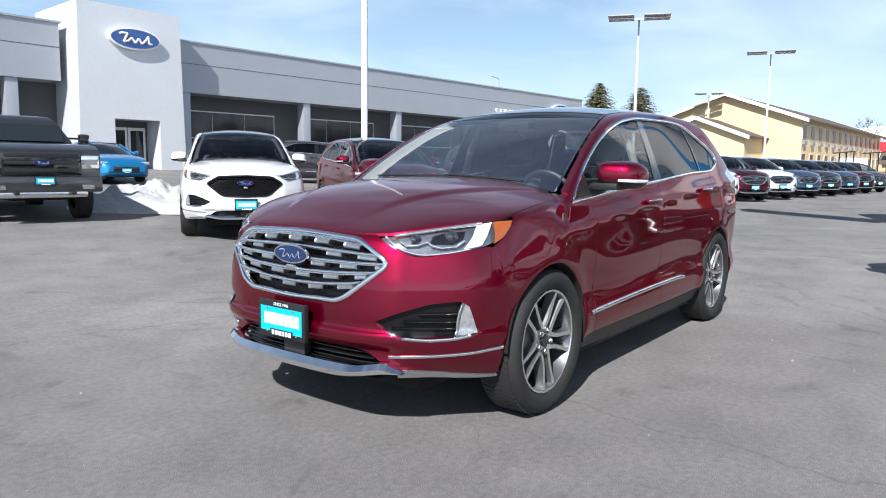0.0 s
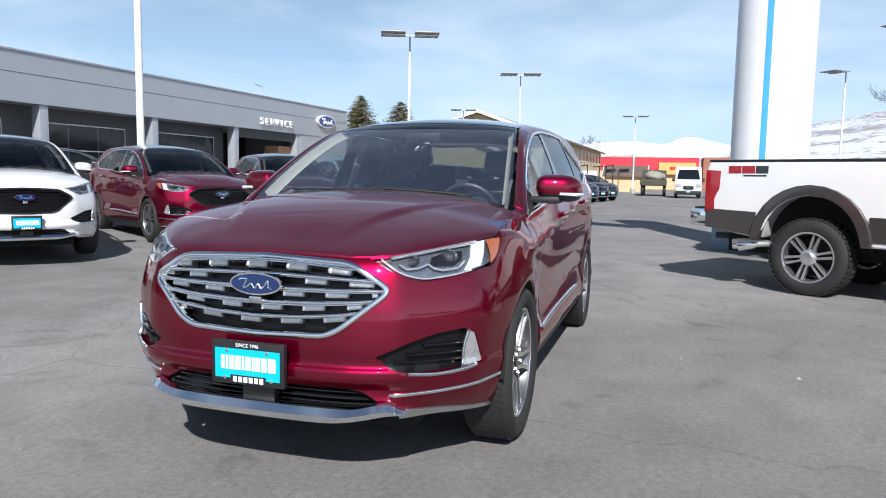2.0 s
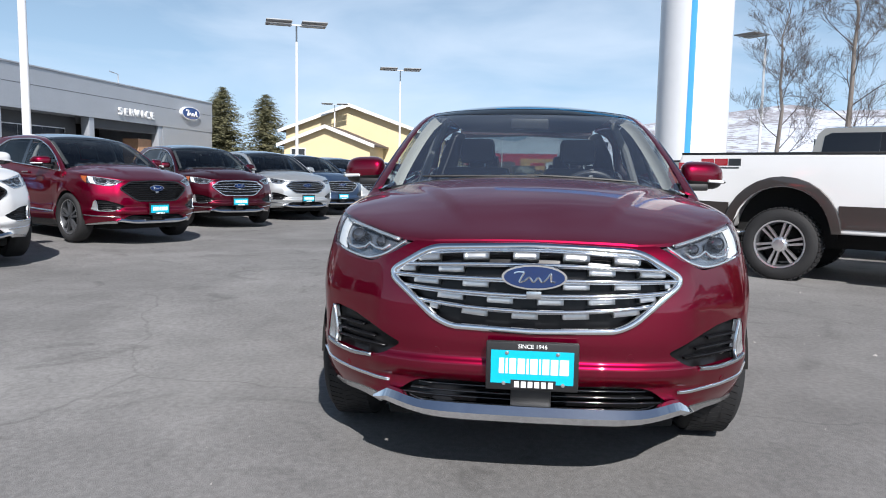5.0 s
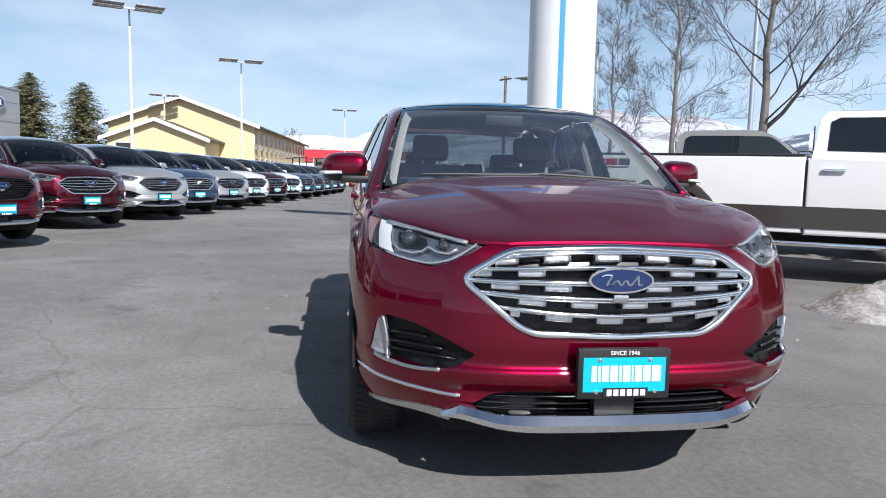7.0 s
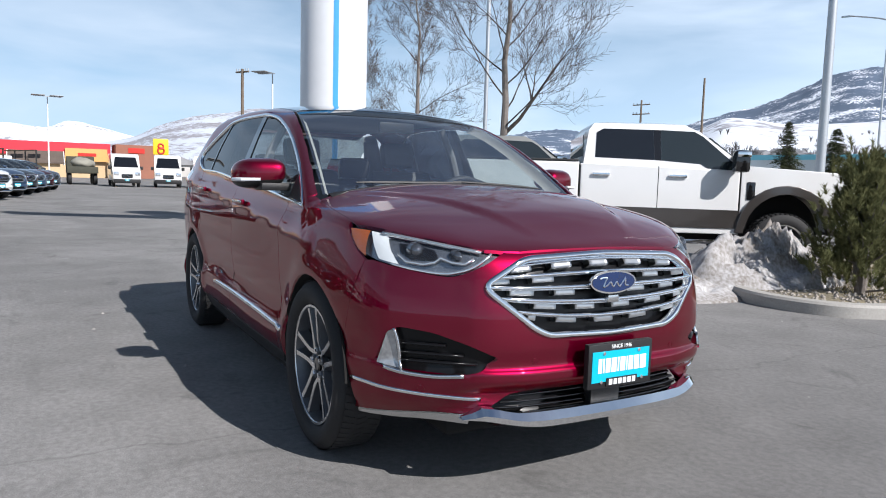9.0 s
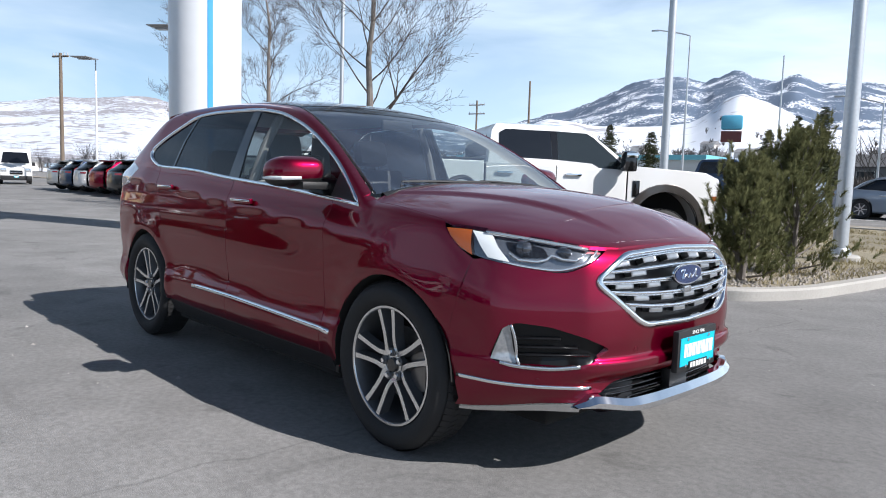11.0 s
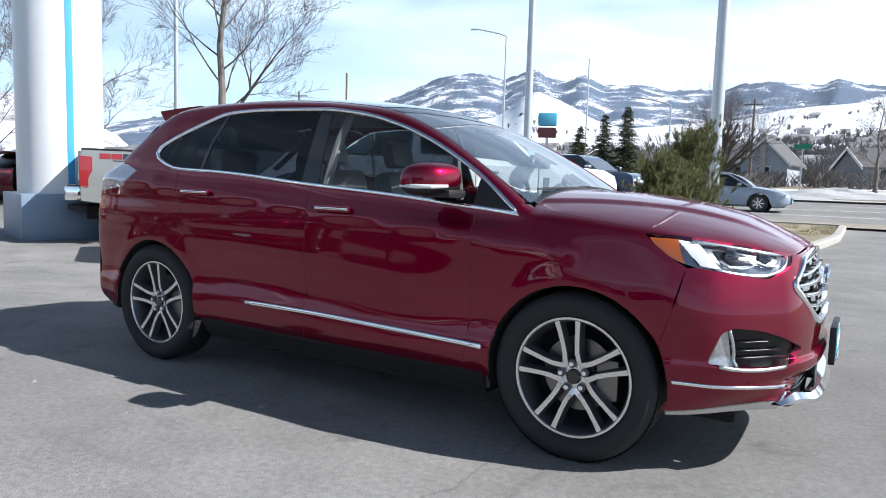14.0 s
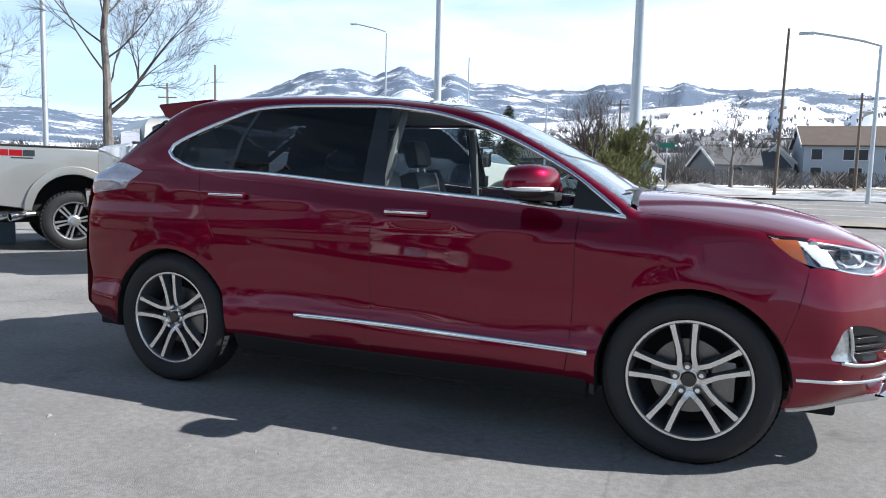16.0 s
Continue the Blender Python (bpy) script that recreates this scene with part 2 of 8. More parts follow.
def prism(bm, outline, depth, m=None):
    """Extrudes an outline in the plane XY by depth along z, then moves it by m."""
    m = m or Matrix()
    lo = [bm.verts.new(m @ Vector((x, y, 0))) for x, y in outline]
    hi = [bm.verts.new(m @ Vector((x, y, depth))) for x, y in outline]
    k = len(outline)
    bm.faces.new(lo[::-1])
    bm.faces.new(hi)
    for i in range(k):
        bm.faces.new((lo[i], lo[(i + 1) % k], hi[(i + 1) % k], hi[i]))
    return bm


def lathe(bm, profile, segs=48, m=None):
    """Turns a profile of (radius, height) round the z axis."""
    m = m or Matrix()
    rings = []
    for r, h in profile:
        rings.append([bm.verts.new(m @ Vector((r * math.cos(2 * math.pi * i / segs), r * math.sin(2 * math.pi * i / segs), h))) for i in range(segs)])
    for a, b in zip(rings, rings[1:]):
        for i in range(segs):
            bm.faces.new((a[i], a[(i + 1) % segs], b[(i + 1) % segs], b[i]))
    return bm


def tube(bm, pts, radii, segs=8):
    """A round bar through points, with a radius for each."""
    pts = [Vector(p) for p in pts]
    rings = []
    for i, p in enumerate(pts):
        d = (pts[min(i + 1, len(pts) - 1)] - pts[max(i - 1, 0)]).normalized()
        a = d.orthogonal().normalized() if i == 0 else (side_ - d * side_.dot(d)).normalized()
        side_ = a
        b = d.cross(a)
        rings.append([bm.verts.new(p + (a * math.cos(2 * math.pi * k / segs) + b * math.sin(2 * math.pi * k / segs)) * radii[i]) for k in range(segs)])
    for a, b in zip(rings, rings[1:]):
        for i in range(segs):
            bm.faces.new((a[i], a[(i + 1) % segs], b[(i + 1) % segs], b[i]))
    bm.faces.new(rings[0][::-1])
    bm.faces.new(rings[-1])
    return bm


def empty(name, m=None):
    e = new(name)
    e.empty_display_size = 0.2
    if m is not None:
        e.matrix_world = m
    return e


def writing(name, text, size, m, material, parent=None, depth=0.002, label=""):
    """Letters of the built-in font as a mesh, centred on m and facing its z."""
    cu = bpy.data.curves.new(name, "FONT")
    cu.body, cu.size, cu.extrude = text, size, depth
    cu.align_x, cu.align_y = "CENTER", "CENTER"
    tmp = bpy.data.objects.new(name, cu)
    scene.collection.objects.link(tmp)
    me = bpy.data.meshes.new_from_object(tmp.evaluated_get(bpy.context.evaluated_depsgraph_get()))
    bpy.data.objects.remove(tmp)
    me.materials.clear()
    me.materials.append(material)
    ob = new(name, me)
    ob.parent = parent
    ob.matrix_basis = m
    return tagged(ob, label)


# ==== the sport-utility car: one smooth outer skin, cut into panels ====
def pchip(xs, ys):
    x, y = np.array(xs, float), np.array(ys, float)
    h, s = np.diff(x), np.diff(y) / np.diff(x)
    d = np.zeros_like(y)
    d[0], d[-1] = s[0], s[-1]
    for i in range(1, len(x) - 1):
        if s[i - 1] * s[i] > 0:
            w1, w2 = 2 * h[i] + h[i - 1], h[i] + 2 * h[i - 1]
            d[i] = (w1 + w2) / (w1 / s[i - 1] + w2 / s[i])

    def f(q):
        q = np.clip(np.asarray(q, float), x[0], x[-1])
        i = np.clip(np.searchsorted(x, q) - 1, 0, len(h) - 1)
        t = (q - x[i]) / h[i]
        return (1 + 2 * t) * (1 - t) ** 2 * y[i] + t * (1 - t) ** 2 * h[i] * d[i] + t * t * (3 - 2 * t) * y[i + 1] + t * t * (t - 1) * h[i] * d[i + 1]
    return f


def ss(a, b, v):
    t = np.clip((v - a) / (b - a), 0, 1)
    return t * t * (3 - 2 * t)


def smax(a, b, k):
    return 0.5 * (a + b + np.sqrt((a - b) ** 2 + k * k))


PLAN = pchip([-2.5, -2.1, -1.75, -1.425, -0.9, 0, 0.8, 1.1, 1.425, 1.75, 2.0, 2.3], [0.87, 0.915, 0.94, 0.950, 0.945, 0.94, 0.936, 0.938, 0.950, 0.945, 0.92, 0.88])
FLANK = pchip([0.1, 0.22, 0.30, 0.36, 0.42, 0.47, 0.545, 0.585, 0.62, 0.72, 0.85, 0.95, 1.05], [-0.13, -0.075, -0.035, -0.010, 0.0, -0.005, -0.027, -0.030, -0.025, -0.013, -0.004, 0.0, -0.008])
BELT = pchip([-2.3, -1.5, -1.3, -0.65, -0.2, 0.5, 0.9, 1.1, 1.3], [1.30, 1.275, 1.25, 1.215, 1.175, 1.13, 1.095, 1.08, 1.08])
BONNET = pchip([0.6, 1.05, 1.28, 1.66, 1.95, 2.15, 2.25, 2.32], [1.17, 1.18, 1.175, 1.142, 1.082, 1.010, 0.968, 0.925])
CREASE = pchip([1.1, 2.1, 2.3], [0.68, 0.27, 0.2])
ROOF = pchip([-2.3, -2.0, -1.6, -1.2, -0.8, -0.3, 0.0, 0.2, 0.6], [1.59, 1.655, 1.70, 1.725, 1.73, 1.715, 1.69, 1.67, 1.61])
TAIL = pchip([0.2, 0.3, 0.42, 0.7, 0.95, 1.08, 1.19, 1.25, 1.40, 1.5, 1.6, 1.7], [-2.15, -2.28, -2.41, -2.415, -2.395, -2.375, -2.33, -2.20, -1.98, -1.84, -1.68, -1.48])
NOSE = pchip([0.2, 0.26, 0.30, 0.335, 0.36, 0.42, 0.45, 0.475, 0.50, 0.53, 0.60, 0.70, 0.80, 0.90, 0.95, 1.0, 1.1],
             [2.20, 2.29, 2.325, 2.335, 2.30, 2.30, 2.335, 2.352, 2.352, 2.330, 2.335, 2.33, 2.315, 2.295, 2.27, 2.22, 2.05])
SWEEP = pchip([0, 0.2, 0.37, 0.5, 0.58, 0.65, 0.75, 0.81, 0.86, 0.90, 0.93, 0.97], [0, 0.004, 0.018, 0.05, 0.085, 0.14, 0.225, 0.28, 0.335, 0.41, 0.50, 0.80])
NOSE_SIDE = pchip([0.2, 0.26, 0.30, 0.34, 0.38, 0.42, 0.45, 0.475, 0.50, 0.53, 0.60, 0.70, 0.80, 0.90, 0.95, 1.0, 1.1],
                  [2.13, 2.195, 2.238, 2.280, 2.316, 2.340, 2.348, 2.352, 2.352, 2.335, 2.335, 2.33, 2.315, 2.295, 2.27, 2.22, 2.05])
AXLE, WHEEL_R, ARCH_R = 1.425, 0.376, 0.408


def skin(p):
    """Below zero inside the car, above zero outside."""
    x, y, z = p[..., 0], np.abs(p[..., 1]), p[..., 2]
    v = z - BELT(x)
    tilt = 0.058 * x * ss(-1.1, -0.5, x) * ss(1.0, 0.3, x) * ss(0.36, 0.46, z) * ss(0.85, 0.70, z)
    w = PLAN(x) + FLANK(z + tilt) - np.where(v < 0, 0.055 * ss(-0.17, 0, v), 0.055 + 0.36 * v + 0.12 * v * v)
    w = w - 0.012 * ss(-0.138, -0.166, v) * ss(-0.44, -0.21, v) * ss(1.2, 0.5, x)
    for xw in (AXLE, -AXLE):
        w = w + 0.010 * np.exp(-((np.hypot(x - xw, z - WHEEL_R) - 0.42) / 0.065) ** 2)
    w = w - 0.035 * ss(1.65, 1.95, x) * ss(0.60, 0.40, z)
    side = y - w
    k = ss(0.46, 0.74, y)
    nose = x - (NOSE(z) * (1 - k) + NOSE_SIDE(z) * k - SWEEP(y * (1 + 0.06 * ss(0.7, 1.0, z))))
    bonnet = z - (BONNET(x) - 0.075 * (y / 0.8) ** 2.4 + 0.014 * ss(0.05, -0.02, y - CREASE(x)) * ss(2.2, 1.9, x))
    u = 1.135 - 0.05 * (y / 0.75) ** 2 - x
    screen = z - (1.165 + 0.67 * u - 0.15 * u * u)
    roof = z - (ROOF(x) - 0.06 * (y / 0.65) ** 2)
    lower = smax(smax(side, nose, 0.06 + 0.03 * ss(0.52, 0.40, z)), bonnet, 0.04)
    upper = np.maximum(smax(side, smax(screen, roof, 0.05), 0.035), 0.9 - z)
    tail = TAIL(z) + 0.24 * (y / 0.85) ** 2.5 - x
    return smax(np.minimum(lower, upper), tail, 0.07)


def shoot(o, d, reach=2.4):
    """The points at which rays from inside leave the skin."""
    o, d = np.asarray(o, float), np.asarray(d, float)
    lo, hi = np.zeros(len(o)), np.full(len(o), reach)
    for _ in range(34):
        mid = (lo + hi) / 2
        inside = skin(o + d * mid[:, None]) < 0
        lo, hi = np.where(inside, mid, lo), np.where(inside, hi, mid)
    return o + d * lo[:, None]


def outward(p, e=0.004):
    g = np.stack([skin(p + np.eye(3)[i] * e) - skin(p - np.eye(3)[i] * e) for i in range(3)], -1)
    return g / np.maximum(np.linalg.norm(g, axis=-1, keepdims=True), 1e-9)


def on_side(pts):
    p = np.array(pts, float)
    return shoot(np.stack([p[:, 0], p[:, 0] * 0, p[:, 1]], -1), np.tile((0, 1.0, 0), (len(p), 1)), 1.3)


def on_nose(pts):
    p = np.array(pts, float)
    return shoot(np.stack([p[:, 0] * 0 + 1.0, p[:, 0], p[:, 1]], -1), np.tile((1.0, 0, 0), (len(p), 1)), 1.8)


def on_top(pts):
    p = np.array(pts, float)
    return shoot(np.stack([p[:, 0], p[:, 1], p[:, 0] * 0 + 0.6], -1), np.tile((0, 0, 1.0), (len(p), 1)), 1.5)


def on_bow(pts):
    """Points round the nose by bearing (degrees) and height."""
    p = np.array(pts, float)
    return from_uv("nose", np.stack([np.radians(p[:, 0]) * 1.15, p[:, 1]], -1))


def to_uv(chart, p):
    if chart == "round":
        return np.stack([p[:, 0], np.arctan2(p[:, 1], p[:, 2] - 0.85) * 0.9], -1)
    if chart == "nose":
        return np.stack([np.arctan2(p[:, 1], p[:, 0] - 1.1) * 1.15, p[:, 2]], -1)
    return p[:, :2].copy()


def from_uv(chart, uv):
    u, v = uv[:, 0], uv[:, 1]
    o = u * 0
    if chart == "round":
        return shoot(np.stack([u, o, o + 0.85], -1), np.stack([o, np.sin(v / 0.9), np.cos(v / 0.9)], -1))
    if chart == "nose":
        return shoot(np.stack([o + 1.1, o, v], -1), np.stack([np.cos(u / 1.15), np.sin(u / 1.15), o], -1))
    return shoot(np.stack([u, v, o + 0.6], -1), np.tile((0, 0, 1.0), (len(u), 1)))


def inside_loop(pts, loop):
    x, y = pts[:, 0], pts[:, 1]
    res = np.zeros(len(pts), bool)
    a, b = loop, np.roll(loop, -1, 0)
    for (x0, y0), (x1, y1) in zip(a, b):
        hit = (y0 > y) != (y1 > y)
        res ^= hit & (x < (x1 - x0) * (y - y0) / (y1 - y0 + 1e-15) + x0)
    return res


def fine_loop(uv, h):
    res = []
    for a, b in zip(uv, np.roll(uv, -1, 0)):
        k = max(1, int(math.ceil(np.linalg.norm(b - a) / h)))
        res += [a + (b - a) * i / k for i in range(k)]
    return np.array(res)


def panel(name, chart, loops, material, parent, h=0.035, flip=False, lift=0.0, rim=0.02, label=""):
    """A sheet of the skin inside the first loop and outside the others; flip: on the other side of the car."""
    from mathutils.geometry import delaunay_2d_cdt
    uvs = [fine_loop(to_uv(chart, np.asarray(l, float)), h) for l in loops]
    lo, hi = uvs[0].min(0), uvs[0].max(0)
    nx, ny = int((hi[0] - lo[0]) / h) + 2, int((hi[1] - lo[1]) / h) + 2
    gx, gy = np.meshgrid(lo[0] + (np.arange(nx) + 0.5) * h, lo[1] + (np.arange(ny) + 0.5) * h)
    gx = gx + (np.arange(ny) % 2)[:, None] * h * 0.5
    grid = np.stack([gx.ravel(), gy.ravel()], -1)
    keep = inside_loop(grid, uvs[0])
    for l in uvs[1:]:
        keep &= ~inside_loop(grid, l)
    edge_pts = np.concatenate(uvs)
    grid = grid[keep]
    if len(grid):
        near = np.array([np.min(np.sum((edge_pts - g) ** 2, 1)) for g in grid])
        grid = grid[near > (0.45 * h) ** 2]
    pts = np.concatenate([edge_pts, grid]) if len(grid) else edge_pts
    edges, at = [], 0
    for l in uvs:
        edges += [(at + i, at + (i + 1) % len(l)) for i in range(len(l))]
        at += len(l)
    v2, e2, f2, ov, _, _ = delaunay_2d_cdt([Vector(p) for p in pts], edges, [], 0, 1e-6)
    uv = np.array([tuple(v) for v in v2])
    tri = np.array([tuple(f) for f in f2 if len(f) == 3])
    mid = uv[tri].mean(1)
    keep = inside_loop(mid, uvs[0])
    for l in uvs[1:]:
        keep &= ~inside_loop(mid, l)
    tri = tri[keep]
    p = from_uv(chart, uv)
    n = outward(p)
    p = p + n * lift
    a, b, c = p[tri[:, 0]], p[tri[:, 1]], p[tri[:, 2]]
    turn = np.sum(np.cross(b - a, c - a) * n[tri[:, 0]], 1) < 0
    tri[turn] = tri[turn][:, ::-1]
    verts, normals, faces = list(p), list(n), [tuple(t) for t in tri]
    if rim:
        count = {}
        for t in tri:
            for i in range(3):
                e = (t[i], t[(i + 1) % 3])
                count[tuple(sorted(e))] = (count.get(tuple(sorted(e)), (0,))[0] + 1, e)
        low = {}
        for k, e in count.values():
            if k == 1:
                for i in e:
                    if i not in low:
                        low[i] = len(verts)
                        verts.append(p[i] - n[i] * rim)
                        normals.append(n[i])
                faces.append((e[1], e[0], low[e[0]], low[e[1]]))
    verts, normals = np.array(verts), np.array(normals)
    if flip:
        verts[:, 1] *= -1
        normals[:, 1] *= -1
        faces = [f[::-1] for f in faces]
    return obj(name, verts, faces, material, parent, label, normals=normals)


def strip(name, p, width, height, material, parent, flip=False, closed=False, sink=0.004, label="", taper=False):
    """A raised moulding along points of the skin."""
    p = np.asarray(p, float)
    n = outward(p)
    if closed:
        t = np.roll(p, -1, 0) - np.roll(p, 1, 0)
    else:
        t = np.gradient(p, axis=0)
    b = np.cross(t, n)
    b /= np.linalg.norm(b, axis=1, keepdims=True)
    k = len(p)
    w = np.full(k, width / 2) * (np.clip(np.minimum(np.arange(k), np.arange(k)[::-1]) / 4.0 + 0.15, 0, 1) if taper else 1)
    w = w[:, None]
    prof = [(-1, -sink), (-0.92, height * 0.7), (-0.5, height), (0.5, height), (0.92, height * 0.7), (1, -sink)]
    verts = np.concatenate([p + b * w * q + n * r for q, r in prof])
    if flip:
        verts[:, 1] *= -1
    faces = []
    for j in range(len(prof) - 1):
        for i in range(k if closed else k - 1):
            i2 = (i + 1) % k
            f = (j * k + i, j * k + i2, (j + 1) * k + i2, (j + 1) * k + i)
            faces.append(f if flip else f[::-1])
    if not closed:
        faces += [tuple(j * k for j in range(len(prof))), tuple(j * k + k - 1 for j in range(len(prof)))[::-1]]
    return obj(name, verts, faces, material, parent, label)


def spline(pts, k=10):
    """More points on a smooth line through the given ones."""
    p = np.array(pts, float)
    s = np.concatenate([[0], np.cumsum(np.linalg.norm(np.diff(p, axis=0), axis=1))])
    q = np.linspace(0, s[-1], k * (len(p) - 1) + 1)
    return np.stack([pchip(s, p[:, i])(q) for i in range(p.shape[1])], -1)


def arc(xc, r, a0, a1, k=18):
    return [(xc + r * math.cos(radians(a0 + (a1 - a0) * i / k)), WHEEL_R + r * math.sin(radians(a0 + (a1 - a0) * i / k))) for i in range(k + 1)]


def rounded(pts, r=0.03, k=4):
    """Rounds the corners of a closed outline."""
    res, m = [], len(pts)
    for i in range(m):
        a, b, c = (np.array(pts[j % m], float) for j in (i - 1, i, i + 1))
        u, w = a - b, c - b
        d = min(r, 0.45 * np.linalg.norm(u), 0.45 * np.linalg.norm(w))
        s, e = b + u / np.linalg.norm(u) * d, b + w / np.linalg.norm(w) * d
        for j in range(k + 1):
            t = j / k
            res.append((1 - t) ** 2 * s + 2 * t * (1 - t) * b + t * t * e)
    return np.array(res)


GRILLE = rounded([(0.0, 0.940), (0.385, 0.925), (0.55, 0.825), (0.36, 0.668), (0.30, 0.642), (0.0, 0.632), (-0.30, 0.642), (-0.36, 0.668), (-0.55, 0.825), (-0.385, 0.925)], 0.05)
HEADLAMP = [(0.462, 0.948), (0.56, 0.965), (0.70, 0.995), (0.80, 1.018), (0.845, 1.024)]
FOG = [(0.492, 0.560), (0.60, 0.610), (0.70, 0.648), (0.80, 0.663), (0.835, 0.640), (0.862, 0.512), (0.80, 0.498), (0.66, 0.492), (0.56, 0.515)]
MOUTH = rounded([(0.0, 0.425), (0.36, 0.428), (0.44, 0.415), (0.525, 0.355), (0.50, 0.343), (0.0, 0.336), (-0.50, 0.343), (-0.525, 0.355), (-0.44, 0.415), (-0.36, 0.428)], 0.02)


def wheel(parent, x, side, detail, style="split"):
    """A wheel whose outer face looks along the car's side."""
    w = empty("wheel")
    w.parent = parent
    w.matrix_basis = pose(x, side * 0.822, WHEEL_R, -90 * side, 0, 0)
    seg = 72 if detail else 32
    r = WHEEL_R
    bm = bmesh.new()
    lathe(bm, [(0.262, -0.115), (0.30, -0.125), (r - 0.035, -0.12), (r - 0.006, -0.09), (r, -0.05), (r, 0.05), (r - 0.006, 0.088), (r - 0.03, 0.112), (0.335, 0.118), (0.300, 0.114), (0.277, 0.102), (0.268, 0.085)], seg)
    part("tyre", bm, RUBBER, w, smooth=True)
    if detail:
        bm = bmesh.new()
        for i in range(72):
            a = 2 * math.pi * i / 72
            for h0, h1, da in ((-0.085, -0.03, 0.05), (-0.02, 0.02, -0.03), (0.03, 0.085, 0.05)):
                rr = r + 0.001 if h1 < 0.09 else r - 0.02
                lo, hi = rr - 0.004, rr + 0.0012
                vs = []
                for q, hh, dd in ((lo, h0, 0), (hi, h0, 0), (hi, h1, da), (lo, h1, da)):
                    for s in (-0.036, 0.036):
                        vs.append(bm.verts.new((q * math.cos(a + dd + s), q * math.sin(a + dd + s), hh)))
                bm.faces.new((vs[2], vs[3], vs[5], vs[4]))
                bm.faces.new((vs[0], vs[2], vs[4], vs[6]))
                bm.faces.new((vs[1], vs[7], vs[5], vs[3]))
        part("tread", bm, RUBBER, w)
    bm = bmesh.new()
    lathe(bm, [(0.263, 0.085), (0.262, 0.095), (0.250, 0.092), (0.243, 0.075), (0.236, 0.03), (0.228, -0.02), (0.232, -0.10)], seg)
    part("rim_barrel", bm, POCKET, w, smooth=True)
    bm = bmesh.new()
    lathe(bm, [(0.264, 0.084), (0.2635, 0.0965), (0.254, 0.0965), (0.249, 0.088)], seg)
    part("rim_lip", bm, MACHINED, w, smooth=True)
    bm = bmesh.new()
    lathe(bm, [(0.235, -0.06), (0.02, -0.06)], 24)
    part("inner_cover", bm, DARK, w)
    if detail:
        bm = bmesh.new()
        lathe(bm, [(0.165, -0.02), (0.165, 0.0), (0.09, 0.0), (0.085, 0.02), (0.0, 0.02)], 48)
        part("brake_disc", bm, DISC, w, smooth=True)
        bm = bmesh.new()
        box(bm, 0.09, 0.19, -0.09, 0.09, -0.02, 0.045, 0.015)
        part("brake_caliper", bm, DISC, w, smooth=True)
    if not detail:
        star = bmesh.new()
        for i in range(10):
            c = 2 * math.pi * (i // 2) / 5 + math.pi / 2 + (0.2 if i % 2 else -0.2)
            d, t = Vector((math.cos(c), math.sin(c), 0)), Vector((-math.sin(c), math.cos(c), 0))
            prism(star, [(0.03, -0.014), (0.252, -0.016), (0.252, 0.016), (0.03, 0.014)], 0.03, Matrix(((d.x, t.x, 0, 0), (d.y, t.y, 0, 0), (0, 0, 1, 0.052), (0, 0, 0, 1))))
        part("spoke_star", star, MACHINED if style == "split" else POCKET, w)
    for i in range(5 if detail else 0):
        c = 2 * math.pi * i / 5 + 1.70
        for s in (-1, 1):
            # a split spoke: the twins start together at a bolt and part towards the rim
            pts = []
            for q, a, hw, z in ((0.052, 0.61, 0.0145, 0.066), (0.068, 0.50, 0.0135, 0.071), (0.085, 0.37, 0.0118, 0.075), (0.107, 0.272, 0.0105, 0.078), (0.15, 0.218, 0.0098, 0.081), (0.21, 0.198, 0.0100, 0.086), (0.254, 0.192, 0.0120, 0.091)):
                pts.append((q, c + s * a, hw, z))
            for nm, mt, top, bot, grow in (("spoke_face", MACHINED, 0.0, 0.004, 1.0), ("spoke", POCKET, 0.003, 0.045, 1.9)):
                bm = bmesh.new()
                rows = []
                for q, a, hw, z in pts:
                    d = Vector((math.cos(a), math.sin(a), 0))
                    t = Vector((-d.y, d.x, 0))
                    rows.append([bm.verts.new(d * q + t * hw * k * g + Vector((0, 0, z - o))) for k, o, g in ((-1, top, 1), (1, top, 1), (1, bot, grow), (-1, bot, grow))])
                for a_, b_ in zip(rows, rows[1:]):
                    for j in range(4):
                        bm.faces.new((a_[j], a_[(j + 1) % 4], b_[(j + 1) % 4], b_[j]))
                bm.faces.new(rows[0])
                bm.faces.new(rows[-1][::-1])
                if style == "split" or nm == "spoke" or s > 0:
                    part(nm, bm, mt if style == "split" else (POCKET if nm == "spoke" else MACHINED), w, smooth=True)
                else:
                    bm.free()
    bm = bmesh.new()
    lathe(bm, [(0.060, 0.03), (0.058, 0.060), (0.052, 0.064), (0.034, 0.064)], 40)
    part("hub", bm, MACHINED if style == "split" else POCKET, w, smooth=True)
    bm = bmesh.new()
    lathe(bm, [(0.033, 0.055), (0.033, 0.072), (0.028, 0.078), (0.0, 0.079)], 32)
    part("centre_cap", bm, GLOSS_BLACK, w, smooth=True)
